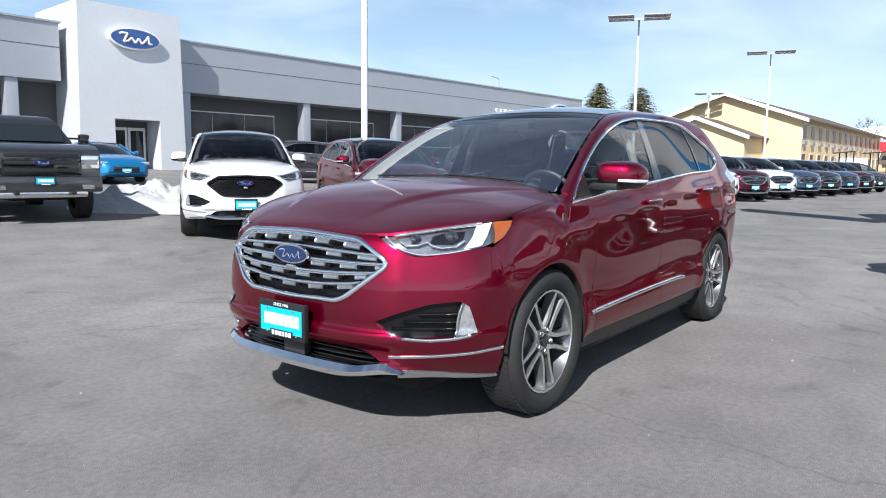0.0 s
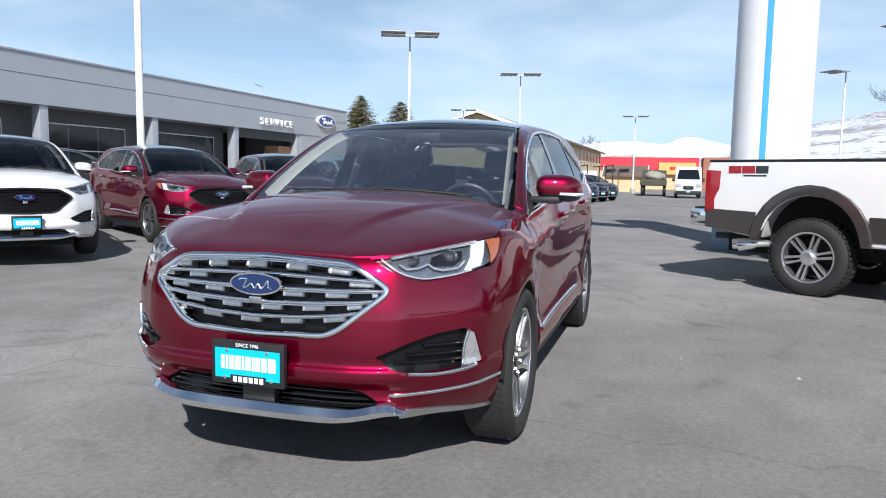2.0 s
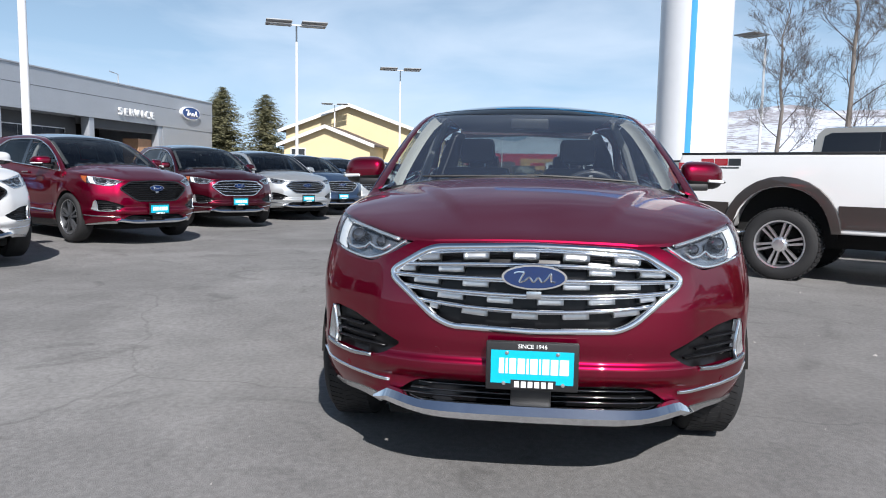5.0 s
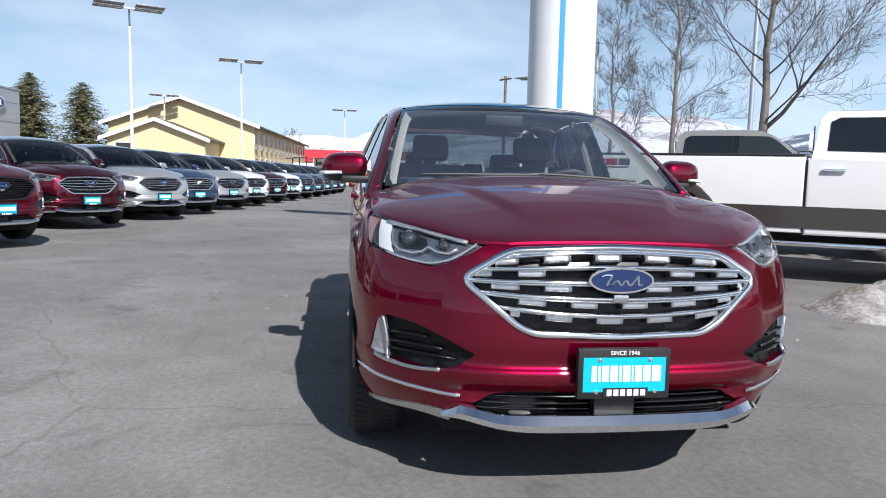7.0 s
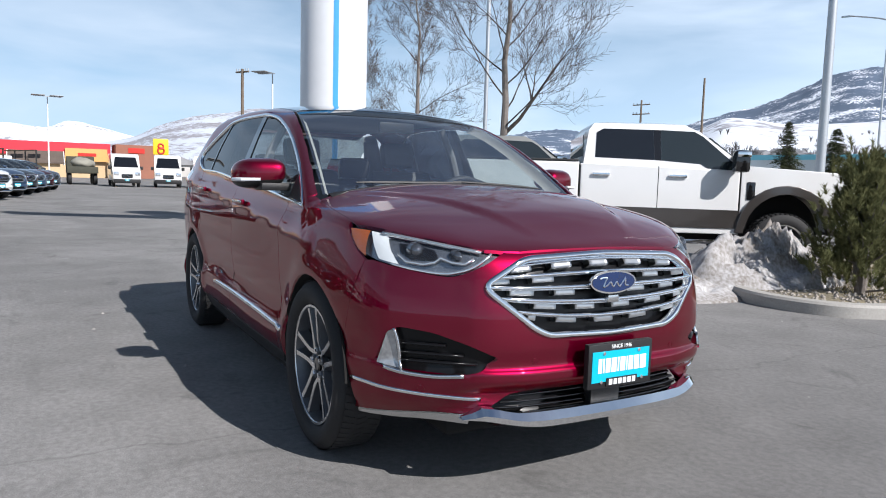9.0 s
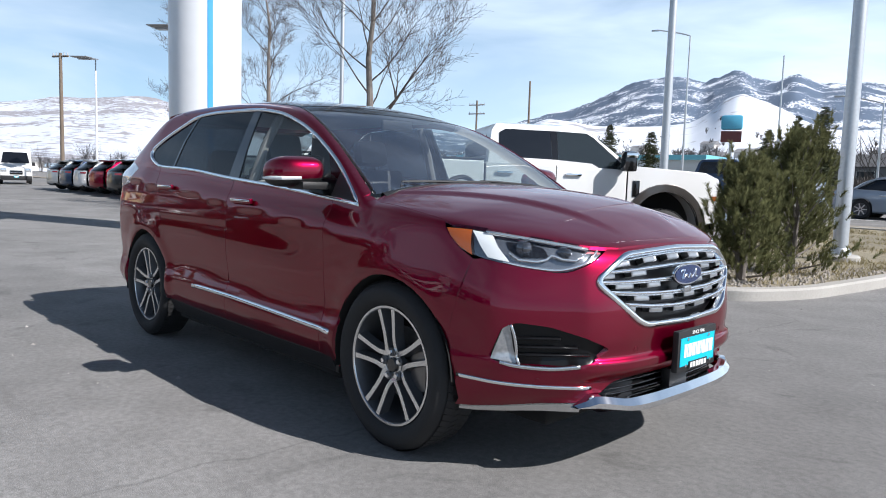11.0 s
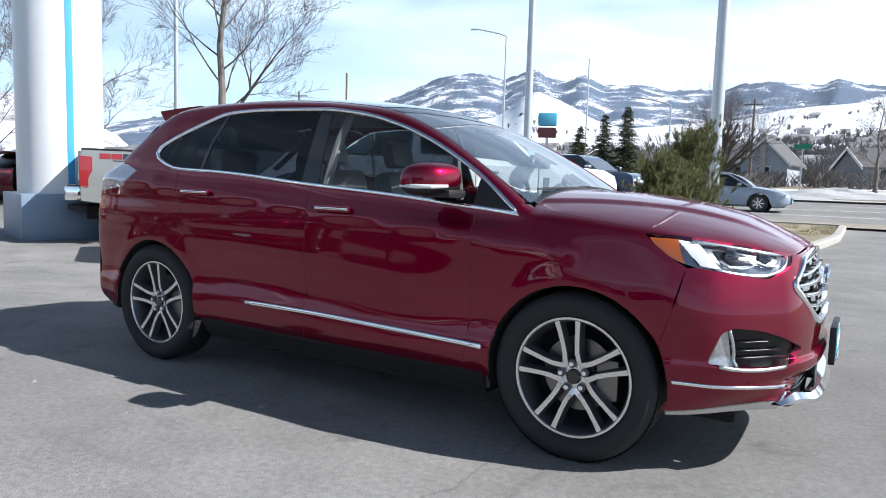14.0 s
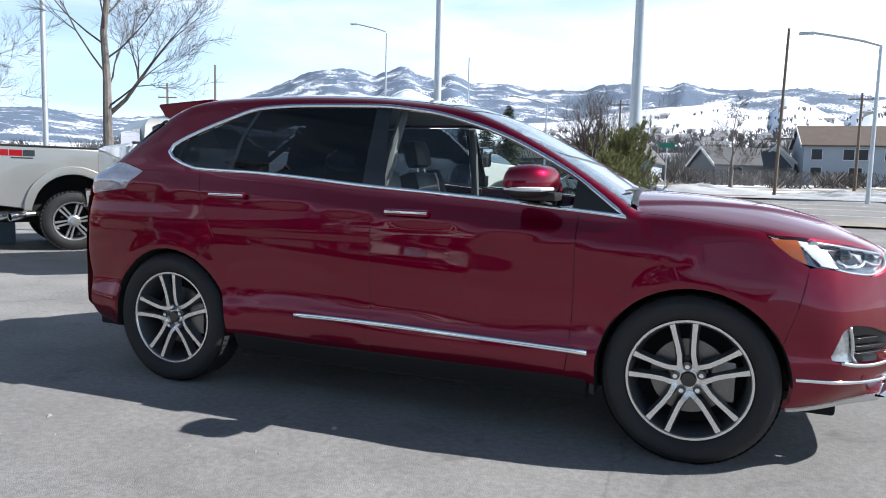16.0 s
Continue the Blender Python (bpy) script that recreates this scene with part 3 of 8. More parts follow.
    if detail:
        for i in range(5):
            a = 2 * math.pi * i / 5 + 1.70
            bm = bmesh.new()
            lathe(bm, [(0.019, 0.05), (0.019, 0.0745), (0.012, 0.0745)], 20, Matrix.Translation((0.057 * math.cos(a), 0.057 * math.sin(a), 0)))
            part("lug_seat", bm, POCKET, w, smooth=True)
            bm = bmesh.new()
            lathe(bm, [(0.0125, 0.05), (0.0125, 0.078), (0.0105, 0.086), (0.0, 0.087)], 6, Matrix.Translation((0.057 * math.cos(a), 0.057 * math.sin(a), 0)))
            part("lug_nut", bm, CHROME, w)
    for o in w.children:
        if not o.name.startswith(("tyre", "tread")):
            o.matrix_basis = Matrix.Diagonal((1.012, 1.012, 1, 1))
    return w


def oval(bm, a, b, depth, m, k=40):
    return prism(bm, [(a * math.cos(2 * math.pi * i / k), b * math.sin(2 * math.pi * i / k)) for i in range(k)], depth, m)


def badge(parent, m, a=0.118, b=0.046):
    """A blue oval with a bright rim and a plain bright mark."""
    e = obj("badge", [(0, 0, 0)], [], CHROME, parent)
    e.matrix_basis = m
    bm = bmesh.new()
    oval(bm, a, b, 0.012, Matrix())
    part("badge_rim", bm, CHROME, e)
    bm = bmesh.new()
    oval(bm, a * 0.93, b * 0.86, 0.004, Matrix.Translation((0, 0, 0.0105)))
    part("badge_field", bm, BADGE_BLUE, e)
    bm = bmesh.new()
    wave = [(-0.62, 0.30), (-0.50, 0.42), (-0.30, 0.40), (-0.38, 0.05), (-0.46, -0.38), (-0.32, -0.30), (-0.16, 0.02), (-0.02, -0.36), (0.12, 0.02), (0.24, -0.36), (0.40, 0.0), (0.50, 0.34), (0.52, -0.30), (0.64, -0.34)]
    pts = [(x * a, y * b, 0.0145) for x, y in spline(wave, 4)]
    tube(bm, pts, [0.05 * b + 0.012 * a] * len(pts), 5)
    part("badge_mark", bm, CHROME, e, smooth=True)
    return e


def number_plate(parent, m, detail):
    """A dealer's plate in a dark frame; its trade name is left as plain bars."""
    e = obj("dealer_plate", [(0, 0, 0)], [], BLACK_PLASTIC, parent)
    e.matrix_basis = m
    bm = bmesh.new()
    box(bm, -0.165, 0.165, -0.088, 0.088, -0.02, 0.008, 0.006)
    part("plate_frame", bm, BLACK_PLASTIC, e, smooth=True)
    boxes("plate_sheet", [(-0.147, 0.147, -0.062, 0.058, 0.006, 0.010)], PLATE_BLUE, e)
    bars, x = [], -0.118
    for wd in (0.018, 0.008, 0.024, 0.026, 0.008, 0.026, 0.006, 0.024, 0.026, 0.032):
        bars.append((x, x + wd, -0.026, 0.030, 0.0095, 0.012))
        x += wd + 0.0055
    boxes("plate_print", bars, PLATE_WHITE, e)
    boxes("plate_foot", [(-0.075, 0.085, -0.080, -0.048, 0.0095, 0.0125)], BLACK_PLASTIC, e)
    boxes("plate_foot_print", [(-0.062 + i * 0.024, -0.062 + i * 0.024 + 0.017, -0.075, -0.053, 0.012, 0.0135) for i in range(6)], PLATE_WHITE, e)
    if detail:
        writing("plate_head_print", "SINCE 1946", 0.021, Matrix.Translation((0, 0.073, 0.0085)), PLATE_WHITE, e, 0.001)
        for sx, sy in ((-0.09, 0.05), (0.09, 0.05), (-0.1, -0.062), (0.11, -0.062)):
            bm = bmesh.new()
            lathe(bm, [(0.007, 0.009), (0.007, 0.013), (0, 0.014)], 12, Matrix.Translation((sx, sy, 0)))
            part("plate_screw", bm, CHROME, e, smooth=True)
    return e


FACE_FRONT = Matrix(((0, 0, 1, 0), (1, 0, 0, 0), (0, 1, 0, 0), (0, 0, 0, 1)))


def suv(name, body, detail=True, grille="bars", wheels="split"):
    """The crossover: skin panels, lamps, glass, grille, wheels and cabin under one empty."""
    car = empty(name)
    h = 0.03 if detail else 0.055
    P = []

    def both(nm, chart, loops, material, **kw):
        for flip in (False, True):
            o = panel(nm, chart, loops, material, car, flip=flip, **kw)
            if material is body:
                P.append(o)

    def whole(nm, chart, loops, material, **kw):
        o = panel(nm, chart, loops, material, car, **kw)
        if material is body:
            P.append(o)
        return o

    # outlines on the skin, left side
    hl_top = on_nose(spline(HEADLAMP, 4))
    hl_rear = on_side([(1.70, 1.018), (1.735, 0.985), (1.80, 0.935), (1.868, 0.905)])
    hl_low = on_nose(spline([(0.845, 0.905), (0.79, 0.886), (0.72, 0.870), (0.645, 0.861), (0.56, 0.893), (0.462, 0.945)], 4))
    lamp = np.concatenate([hl_top, hl_rear[1:-1], hl_low[:-1]])
    seam_side = [tuple(q) for q in spline([(1.69, 0.845), (1.55, 0.842), (1.4, 0.832), (1.22, 0.815)], 4)]
    hood_side = on_top(seam_side)
    cowl = on_top(spline([(1.146, 0.74), (1.124, 0.5), (1.112, 0.25), (1.108, 0.0)], 4))
    hood_front = on_nose([(0.445, 0.952), (0.38, 0.950), (0.2, 0.957), (0.0, 0.960)])
    half = np.concatenate([hl_top[2:], hood_side, on_top([(1.165, 0.803)]), cowl])
    mirror = half[::-1] * (1, -1, 1)
    hood = np.concatenate([half, mirror[1:], hood_front[:-1] * (1, -1, 1), hood_front[::-1]])
    whole("bonnet", "top", [hood], body, h=h * (0.6 if detail else 1.0), rim=0.018)

    gap = 0.004
    door_a = [(0.905, 1.085), (0.905, 0.70), (0.895, 0.45), (0.877, 0.325)]
    arc_f = arc(AXLE, ARCH_R, 193, 28)
    bump_seam = [(arc_f[-1][0] + gap, arc_f[-1][1]), (1.83, 0.72), (1.868, 0.897)]
    shoulder = on_top([(x, y + 0.006) for x, y in seam_side])
    fender = np.concatenate([on_side([(door_a[3][0] + 0.0025, 0.325), (1.01, 0.305)]), on_side(arc_f), on_side(bump_seam[1:]), hl_rear[::-1][1:], shoulder, on_top([(1.13, 0.815)]),
                             on_side([(1.105, 1.076), (0.9075, 1.091), (0.9075, 0.70), (0.8975, 0.45)])])
    both("front_wing", "round", [fender], body, h=h)
    f_door = on_side([(0.9025, 1.086), (0.9025, 0.70), (0.8925, 0.45), (0.8745, 0.325), (0.5, 0.322), (-0.1275, 0.325), (-0.1325, 0.70), (-0.1325, 1.163), (0.2, 1.146), (0.5, 1.124), (0.8, 1.098)])
    both("front_door", "round", [f_door], body, h=h)
    low_arc = [q for q in arc(-AXLE, ARCH_R, -6, 60.5, 8)]
    r_door = on_side([(-0.1375, 1.160), (-0.1375, 0.70), (-0.1325, 0.325), (-0.5, 0.326), (-0.99, 0.335)] + low_arc + [(-1.10, 0.86), (-1.19, 1.06), (-1.236, 1.232), (-0.9, 1.222), (-0.65, 1.205), (-0.35, 1.178)])
    both("rear_door", "round", [r_door], body, h=h)
    # rear quarter with the pillar, up to the roof edge
    dlo_top = [(1.118, 1.075), (0.86, 1.262), (0.70, 1.352), (0.55, 1.425), (0.36, 1.497), (0.06, 1.572), (-0.25, 1.602), (-0.65, 1.605), (-0.90, 1.594), (-0.99, 1.580), (-1.08, 1.548), (-1.42, 1.400), (-1.462, 1.372), (-1.476, 1.345), (-1.470, 1.322), (-1.44, 1.302), (-1.36, 1.268)]
    dlo_low = [(-1.36, 1.268), (-1.28, 1.245), (-1.20, 1.238), (-0.9, 1.229), (-0.65, 1.215), (-0.2, 1.178), (0.2, 1.152), (0.5, 1.131), (0.8, 1.104), (1.0, 1.087), (1.118, 1.075)]
    dlo_top_s, dlo_low_s = spline(dlo_top, 4), spline(dlo_low, 3)
    turn_at = int(np.argmax(dlo_top_s[:, 0] < -1.0))
    screen_edge = on_top([(1.115, 0.796), (0.95, 0.765), (0.75, 0.727), (0.55, 0.692), (0.35, 0.657), (0.18, 0.625), (0.08, 0.615), (-0.1, 0.605), (-0.6, 0.60), (-1.2, 0.595), (-1.50, 0.588)])
    rail = np.concatenate([on_side(dlo_top_s[:turn_at + 1]), on_top([(-1.50, 0.588)]), screen_edge[::-1][1:], on_top([(1.12, 0.81)])])
    both("roof_rail", "round", [rail], body, h=h * 0.8, rim=0.012)
    quarter_side = [(-1.241, 1.233), (-1.195, 1.06), (-1.105, 0.86)] + [q for q in arc(-AXLE, ARCH_R, 61.5, 193, 14)] + [(-1.90, 0.30), (-2.02, 0.33), (-2.06, 0.45)]
    quarter = np.concatenate([on_side(quarter_side), on_side([(-2.09, 0.7), (-2.07, 0.95), (-2.04, 1.075), (-1.76, 1.112), (-1.64, 1.222), (-1.76, 1.258), (-1.86, 1.278), (-1.80, 1.335), (-1.69, 1.42), (-1.585, 1.49)]), on_top([(-1.50, 0.60)]),
                              on_side(dlo_top_s[turn_at:]), on_side([(-1.27, 1.240)])])
    both("rear_quarter", "round", [quarter], body, h=h)
    both("tail_lamp", "round", [on_side([(-2.045, 1.080), (-1.763, 1.117), (-1.648, 1.222), (-1.76, 1.254), (-1.87, 1.272), (-1.95, 1.235), (-2.03, 1.18), (-2.06, 1.12)])], TAIL_CLEAR if detail else RED_LENS, h=h)

    # nose: bumper skin with its openings
    low_side = on_bow(spline([(27, 0.346), (34, 0.334), (40, 0.318), (46, 0.302), (51, 0.292)], 3))
    corner = on_side([(1.86, 0.345), (1.80, 0.56)])
    corner[0] = on_side([(1.845, 0.365)])[0]
    arch_part = on_side([q for q in arc(AXLE, ARCH_R, -8, 27.7, 7)])
    bumper_half = np.concatenate([on_nose([(0.0, 0.955)]), hood_front[::-1][1:] - (0, 0, 0.006), (hl_low - (0, 0, 0.006))[::-1][1:], on_side([(1.8695, 0.894), (1.8315, 0.72)]), arch_part[::-1], low_side[::-1],
                                  on_nose([(0.535, 0.335), (0.50, 0.322), (0.0, 0.312)])])
    bumper = np.concatenate([bumper_half, (bumper_half * (1, -1, 1))[::-1][1:-1]])
    grille_loop = on_nose(GRILLE)
    fog = on_nose(rounded(FOG, 0.02, 3))
    whole("front_bumper", "nose", [bumper, grille_loop, fog, (fog * (1, -1, 1))[::-1], on_nose(MOUTH)], body, h=h * (0.55 if detail else 0.75), rim=0.03)
    # lower lip, bright in the middle and dark towards the wheels
    ly = np.linspace(-0.61, 0.61, 41)
    lx = on_nose([(y, 0.338) for y in ly])[:, 0] + 0.034
    ab = np.abs(ly)
    zt = 0.352 + 0.020 * ss(0.40, 0.54, ab) - 0.040 * ss(0.545, 0.61, ab)
    zb = 0.290 + 0.036 * ss(0.30, 0.61, ab)
    rows = [np.stack([lx - 0.050, ly, zt + 0.004], -1), np.stack([lx - 0.014, ly, zt + 0.004], -1), np.stack([lx + 0.008, ly, zt * 0.60 + zb * 0.40], -1), np.stack([lx + 0.004, ly, zt * 0.2 + zb * 0.8], -1), np.stack([lx - 0.028, ly, zb], -1), np.stack([lx - 0.070, ly, zb], -1)]
    n_ = len(ly)
    lip = obj("skid_lip", np.concatenate(rows), [(r * n_ + i, r * n_ + i + 1, (r + 1) * n_ + i + 1, (r + 1) * n_ + i)[::-1] for r in range(5) for i in range(n_ - 1)], CHROME, car, "bright skid lip")
    lip.data.set_sharp_from_angle(angle=radians(22))
    chin = on_bow([(27.5, 0.343), (34, 0.332), (40, 0.316), (46, 0.300), (50, 0.290), (50, 0.279), (46, 0.282), (40, 0.290), (34, 0.300), (27.5, 0.306)])
    for flip in (False, True):
        panel("chin_lip", "nose", [chin], SATIN, car, h=h * 0.7, flip=flip, lift=0.005, rim=0.015, label="satin silver chin")
        strip("bumper_moulding", on_bow(spline([(25.6, 0.402), (33, 0.410), (42, 0.420), (50.6, 0.430)], 8)), 0.016, 0.006, CHROME, car, flip, label="chrome moulding")
        strip("lamp_trim", on_bow(spline([(28.6, 0.497), (34, 0.488), (39, 0.494), (42.6, 0.507)], 6)), 0.016, 0.007, SATIN, car, flip)
    # air curtains with fog lamps
    for flip in (False, True):
        panel("fog_recess", "nose", [fog], FOG_BLACK, car, h=h, flip=flip, lift=-0.028, rim=0)
        for zz in (0.535, 0.565, 0.60):
            strip("fog_slat", on_nose([(0.56 + (zz - 0.535) * 1.5, zz), (0.66, zz), (0.74, zz), (0.79, zz)]) - (0.022, 0, 0), 0.010, 0.010, FOG_BLACK, car, flip, label="dark slat")
        panel("fog_lamp", "nose", [on_nose([(0.815, 0.650), (0.832, 0.640), (0.858, 0.517), (0.800, 0.510), (0.803, 0.56)])], FOG_CLEAR, car, h=h, flip=flip, lift=-0.004, rim=0.02, label="clear vertical fog lamp")
        strip("fog_bezel", on_nose(spline([(0.812, 0.655), (0.800, 0.60), (0.795, 0.55), (0.795, 0.503)], 4)), 0.012, 0.008, SATIN, car, flip)
    # grille
    strip("grille_surround", on_nose(rounded([(0.0, 0.940), (0.385, 0.925), (0.55, 0.825), (0.36, 0.668), (0.30, 0.642), (0.0, 0.632), (-0.30, 0.642), (-0.36, 0.668), (-0.55, 0.825), (-0.385, 0.925)], 0.05, 6)), 0.024, 0.012, CHROME if grille == "bars" else GLOSS_BLACK, car, closed=True, sink=0.02, label="chrome frame")
    panel("grille_back", "nose", [grille_loop], FOG_BLACK, car, h=0.06, lift=-0.05, rim=0)

    def half_width(z):
        if z > 0.825:
            return 0.55 - (z - 0.825) / 0.100 * 0.165
        return 0.55 - (0.825 - z) / 0.157 * 0.19

    if grille == "bars":
        def bowed(z, y):
            return z + (0.825 - z) * 0.40 * (y / 0.55) ** 2

        def reach(z, margin):
            y = 0.5
            for _ in range(12):
                y = 0.5 * y + 0.5 * (half_width(bowed(z, y)) - margin)
            return y

        rows = [0.899, 0.846, 0.790, 0.733, 0.680]
        for i, z in enumerate(rows):
            zb = z - 0.0285
            if i < 4:
                wdt = reach(zb, 0.012)
                p = on_nose([(y, bowed(zb, y)) for y in np.linspace(-wdt, wdt, 25)]) - (0.008, 0, 0)
                strip("grille_bar", p, 0.014, 0.014, CHROME, car, sink=0.02, label="chrome bar")
            if detail:
                wdt = reach(z + 0.018, 0.018)
                p = on_nose([(y, bowed(z + 0.0175, y)) for y in np.linspace(-wdt, wdt, 25)]) - (0.012, 0, 0)
                strip("grille_blade", p, 0.007, 0.010, CHROME, car, sink=0.02)
            wl_ = reach(z, 0.026)
            y = -0.63 + (i % 2) * 0.092
            while y < wl_ and detail:
                a, b = max(y, -wl_), min(y + 0.096, wl_)
                if b - a > 0.02 and not (abs((a + b) / 2) < 0.13 and i in (1, 2)):
                    q = on_nose([(a + (b - a) * k_ / 6, bowed(z + 0.005, a + (b - a) * k_ / 6)) for k_ in range(7)]) - (0.018, 0, 0)
                    strip("grille_insert", q, 0.024, 0.005, TOOTH, car, sink=0.03)
                y += 0.184
    else:
        bm = bmesh.new()
        for j, z in enumerate(np.arange(0.66, 0.93, 0.03)):
            wdt = half_width(z) - 0.03
            for y in np.arange(-wdt, wdt - 0.03, 0.05):
                q = on_nose([(y + 0.02 + (j % 2) * 0.01, z)])[0]
                box(bm, q[0] - 0.03, q[0] - 0.012, q[1] - 0.02, q[1] + 0.02, z - 0.004, z + 0.008)
        part("grille_mesh", bm, GLOSS_BLACK, car)
    badge(car, Matrix.Translation((2.318, 0, 0.832)) @ FACE_FRONT)
    boxes("front_camera", [(2.295, 2.335, -0.028, 0.028, 0.752, 0.782)], SATIN, car, bevel=0.006)
    # mouth below the plate
    panel("mouth_back", "nose", [on_nose(MOUTH)], FOG_BLACK, car, h=0.06, lift=-0.06, rim=0)
    for z in (0.352, 0.378, 0.404):
        w_ = 0.50 - (z - 0.34) * 1.2
        strip("mouth_bar", on_nose([(y, z) for y in np.linspace(-w_, w_, 11)]) - (0.03, 0, 0), 0.010, 0.012, GLOSS_BLACK, car, sink=0.01)
    boxes("radar_cover", [(2.27, 2.315, -0.075, 0.075, 0.335, 0.42)], BLACK_PLASTIC, car, bevel=0.008)
    number_plate(car, Matrix.Translation((2.385, 0, 0.518)) @ FACE_FRONT, detail)
    if detail:
        for flip in (1, -1):
            for y, z in ((0.355, 0.545), (0.735, 0.435)):
                q = on_nose([(y, z)])
                nrm = Vector(outward(q)[0])
                m = Matrix.Translation(q[0]) @ nrm.to_track_quat("Z", "Y").to_matrix().to_4x4()
                bm = bmesh.new()
                lathe(bm, [(0.0135, -0.004), (0.0135, 0.0015), (0.0115, 0.0015), (0.0115, 0.0005), (0.0, 0.001)], 24, m)
                bmesh.ops.scale(bm, vec=(1, flip, 1), verts=bm.verts)
                P.append(part("parking_sensor", bm, body, car, smooth=True))
    # headlamps
    for flip in (False, True):
        panel("headlamp_bowl", "nose", [lamp], LAMP_DARK, car, h=h * 0.6, flip=flip, lift=-0.024, rim=0)
        panel("headlamp_lens", "nose", [lamp], LENS, car, h=h * 0.8, flip=flip, lift=0.001, rim=0.0, label="clear lens").visible_shadow = False
        low = np.concatenate([on_nose(spline([(0.49, 0.940), (0.60, 0.876), (0.655, 0.864), (0.74, 0.874), (0.80, 0.890)], 5))])
        strip("light_guide", low - (0.010, 0, 0), 0.010, 0.005, LAMP_CLEAR, car, flip)
        panel("light_guide", "nose", [on_nose([(0.785, 0.893), (0.835, 0.908), (0.836, 0.950), (0.820, 1.012), (0.780, 1.003), (0.797, 0.950)])], LIGHT_GUIDE, car, h=h * 0.6, flip=flip, lift=-0.012, rim=0.01, label="white daylight lamp")
        strip("light_guide", on_nose(spline([(0.52, 0.948), (0.64, 0.972), (0.79, 1.003)], 6)) - (0.012, 0, 0.004), 0.014, 0.006, LAMP_CLEAR, car, flip)
        amb = on_side([(1.714, 1.012), (1.742, 0.982), (1.800, 0.939), (1.862, 0.911), (1.846, 0.945), (1.822, 1.010)])
        panel("side_marker", "round", [amb], AMBER, car, h=h, flip=flip, lift=-0.006, rim=0.0, label="amber side marker")
        zig = [(0.555, 0.920), (0.585, 0.901), (0.622, 0.904), (0.650, 0.919), (0.672, 0.902), (0.705, 0.893), (0.752, 0.899), (0.770, 0.925)]
        strip("lamp_insert", on_nose(zig) - (0.016, 0, 0), 0.010, 0.008, LAMP_CLEAR, car, flip, label="chrome zigzag insert")
        panel("lamp_mask", "nose", [on_nose([(0.665, 0.918), (0.665, 0.955), (0.70, 0.972), (0.760, 0.978), (0.770, 0.940), (0.745, 0.915)])], GLOSS_BLACK, car, h=h * 0.7, flip=flip, lift=-0.020, rim=0)
        for yy, zz, rr in ((0.715, 0.942, 0.025), (0.60, 0.930, 0.017)):
            q = on_nose([(yy, zz)])[0]
            bm = bmesh.new()
            m = Matrix.Translation((q[0] - 0.042, q[1], q[2])) @ Matrix.Rotation(radians(90), 4, "Y")
            lathe(bm, [(rr * 1.25, 0.0), (rr * 1.2, 0.03), (rr, 0.026), (rr * 0.92, 0.034), (rr * 0.5, 0.045), (0, 0.048)], 28, m)
            if flip:
                bmesh.ops.scale(bm, vec=(1, -1, 1), verts=bm.verts)
            part("projector", bm, LAMP_EYE, car, smooth=True)

    # glass
    ws_half = on_top(spline([(1.125, 0.772), (0.95, 0.746), (0.75, 0.712), (0.55, 0.678), (0.35, 0.643), (0.19, 0.61)], 3))
    ws_top = on_top(spline([(0.175, 0.60), (0.21, 0.35), (0.225, 0.0)], 3))
    cw = on_top(spline([(1.100, 0.0), (1.104, 0.25), (1.115, 0.5), (1.132, 0.74)], 4))
    wsl = np.concatenate([ws_half, ws_top])
    ws = np.concatenate([wsl, (wsl * (1, -1, 1))[::-1][1:], (cw * (1, -1, 1))[::-1], cw[1:]])
    g = panel("windscreen", "top", [ws], WINDSCREEN if detail else DIM_SCREEN, car, h=h * 1.6, lift=-0.004, rim=0.0, label="clear windscreen")
    g.visible_shadow = False
    band = np.concatenate([ws_top, (ws_top * (1, -1, 1))[::-1][1:], on_top([(0.29, -0.62), (0.33, -0.3), (0.335, 0.0), (0.33, 0.3), (0.29, 0.62)])])
    panel("screen_shade_band", "top", [band], PRIVACY, car, h=0.08, lift=-0.002, rim=0)
    rf_half = on_top(spline([(0.155, 0.595), (0.05, 0.59), (-0.6, 0.585), (-1.50, 0.575)], 4))
    rf_top = on_top([(0.20, 0.35), (0.212, 0.0)])
    rf = np.concatenate([rf_half[::-1], rf_top, (rf_top * (1, -1, 1))[::-1][1:], rf_half * (1, -1, 1)])
    whole("roof_panel", "top", [rf], ROOF_GLASS, h=h * 1.6, rim=0.01)
    tail_roof = np.concatenate([on_top([(-1.51, 0.573), (-1.53, 0.55), (-1.545, 0.45), (-1.56, 0.0)])])
    tail_roof = np.concatenate([tail_roof, (tail_roof * (1, -1, 1))[::-1][1:]])
    whole("roof_spoiler", "top", [tail_roof], body, h=h * 1.6, rim=0.03)
    bm = bmesh.new()
    outline = [(-1.40, -0.57), (-1.60, -0.61), (-1.80, -0.60), (-1.90, -0.46), (-1.94, 0), (-1.90, 0.46), (-1.80, 0.60), (-1.60, 0.61), (-1.40, 0.57)]
    up, dn = [], []
    for x, y in outline:
        zt = 1.706 - 0.045 * (y / 0.6) ** 2 - 0.07 * (-1.44 - x)
        up.append(bm.verts.new((x, y, zt)))
        dn.append(bm.verts.new((x + (0.05 if x < -1.75 else 0.0), y * 0.97, zt - (0.085 if x < -1.75 else 0.06 if x < -1.5 else 0.022))))
    bm.faces.new(up)
    bm.faces.new(dn[::-1])
    for i in range(len(up)):
        j = (i + 1) % len(up)
        bm.faces.new((up[i], up[j], dn[j], dn[i]))
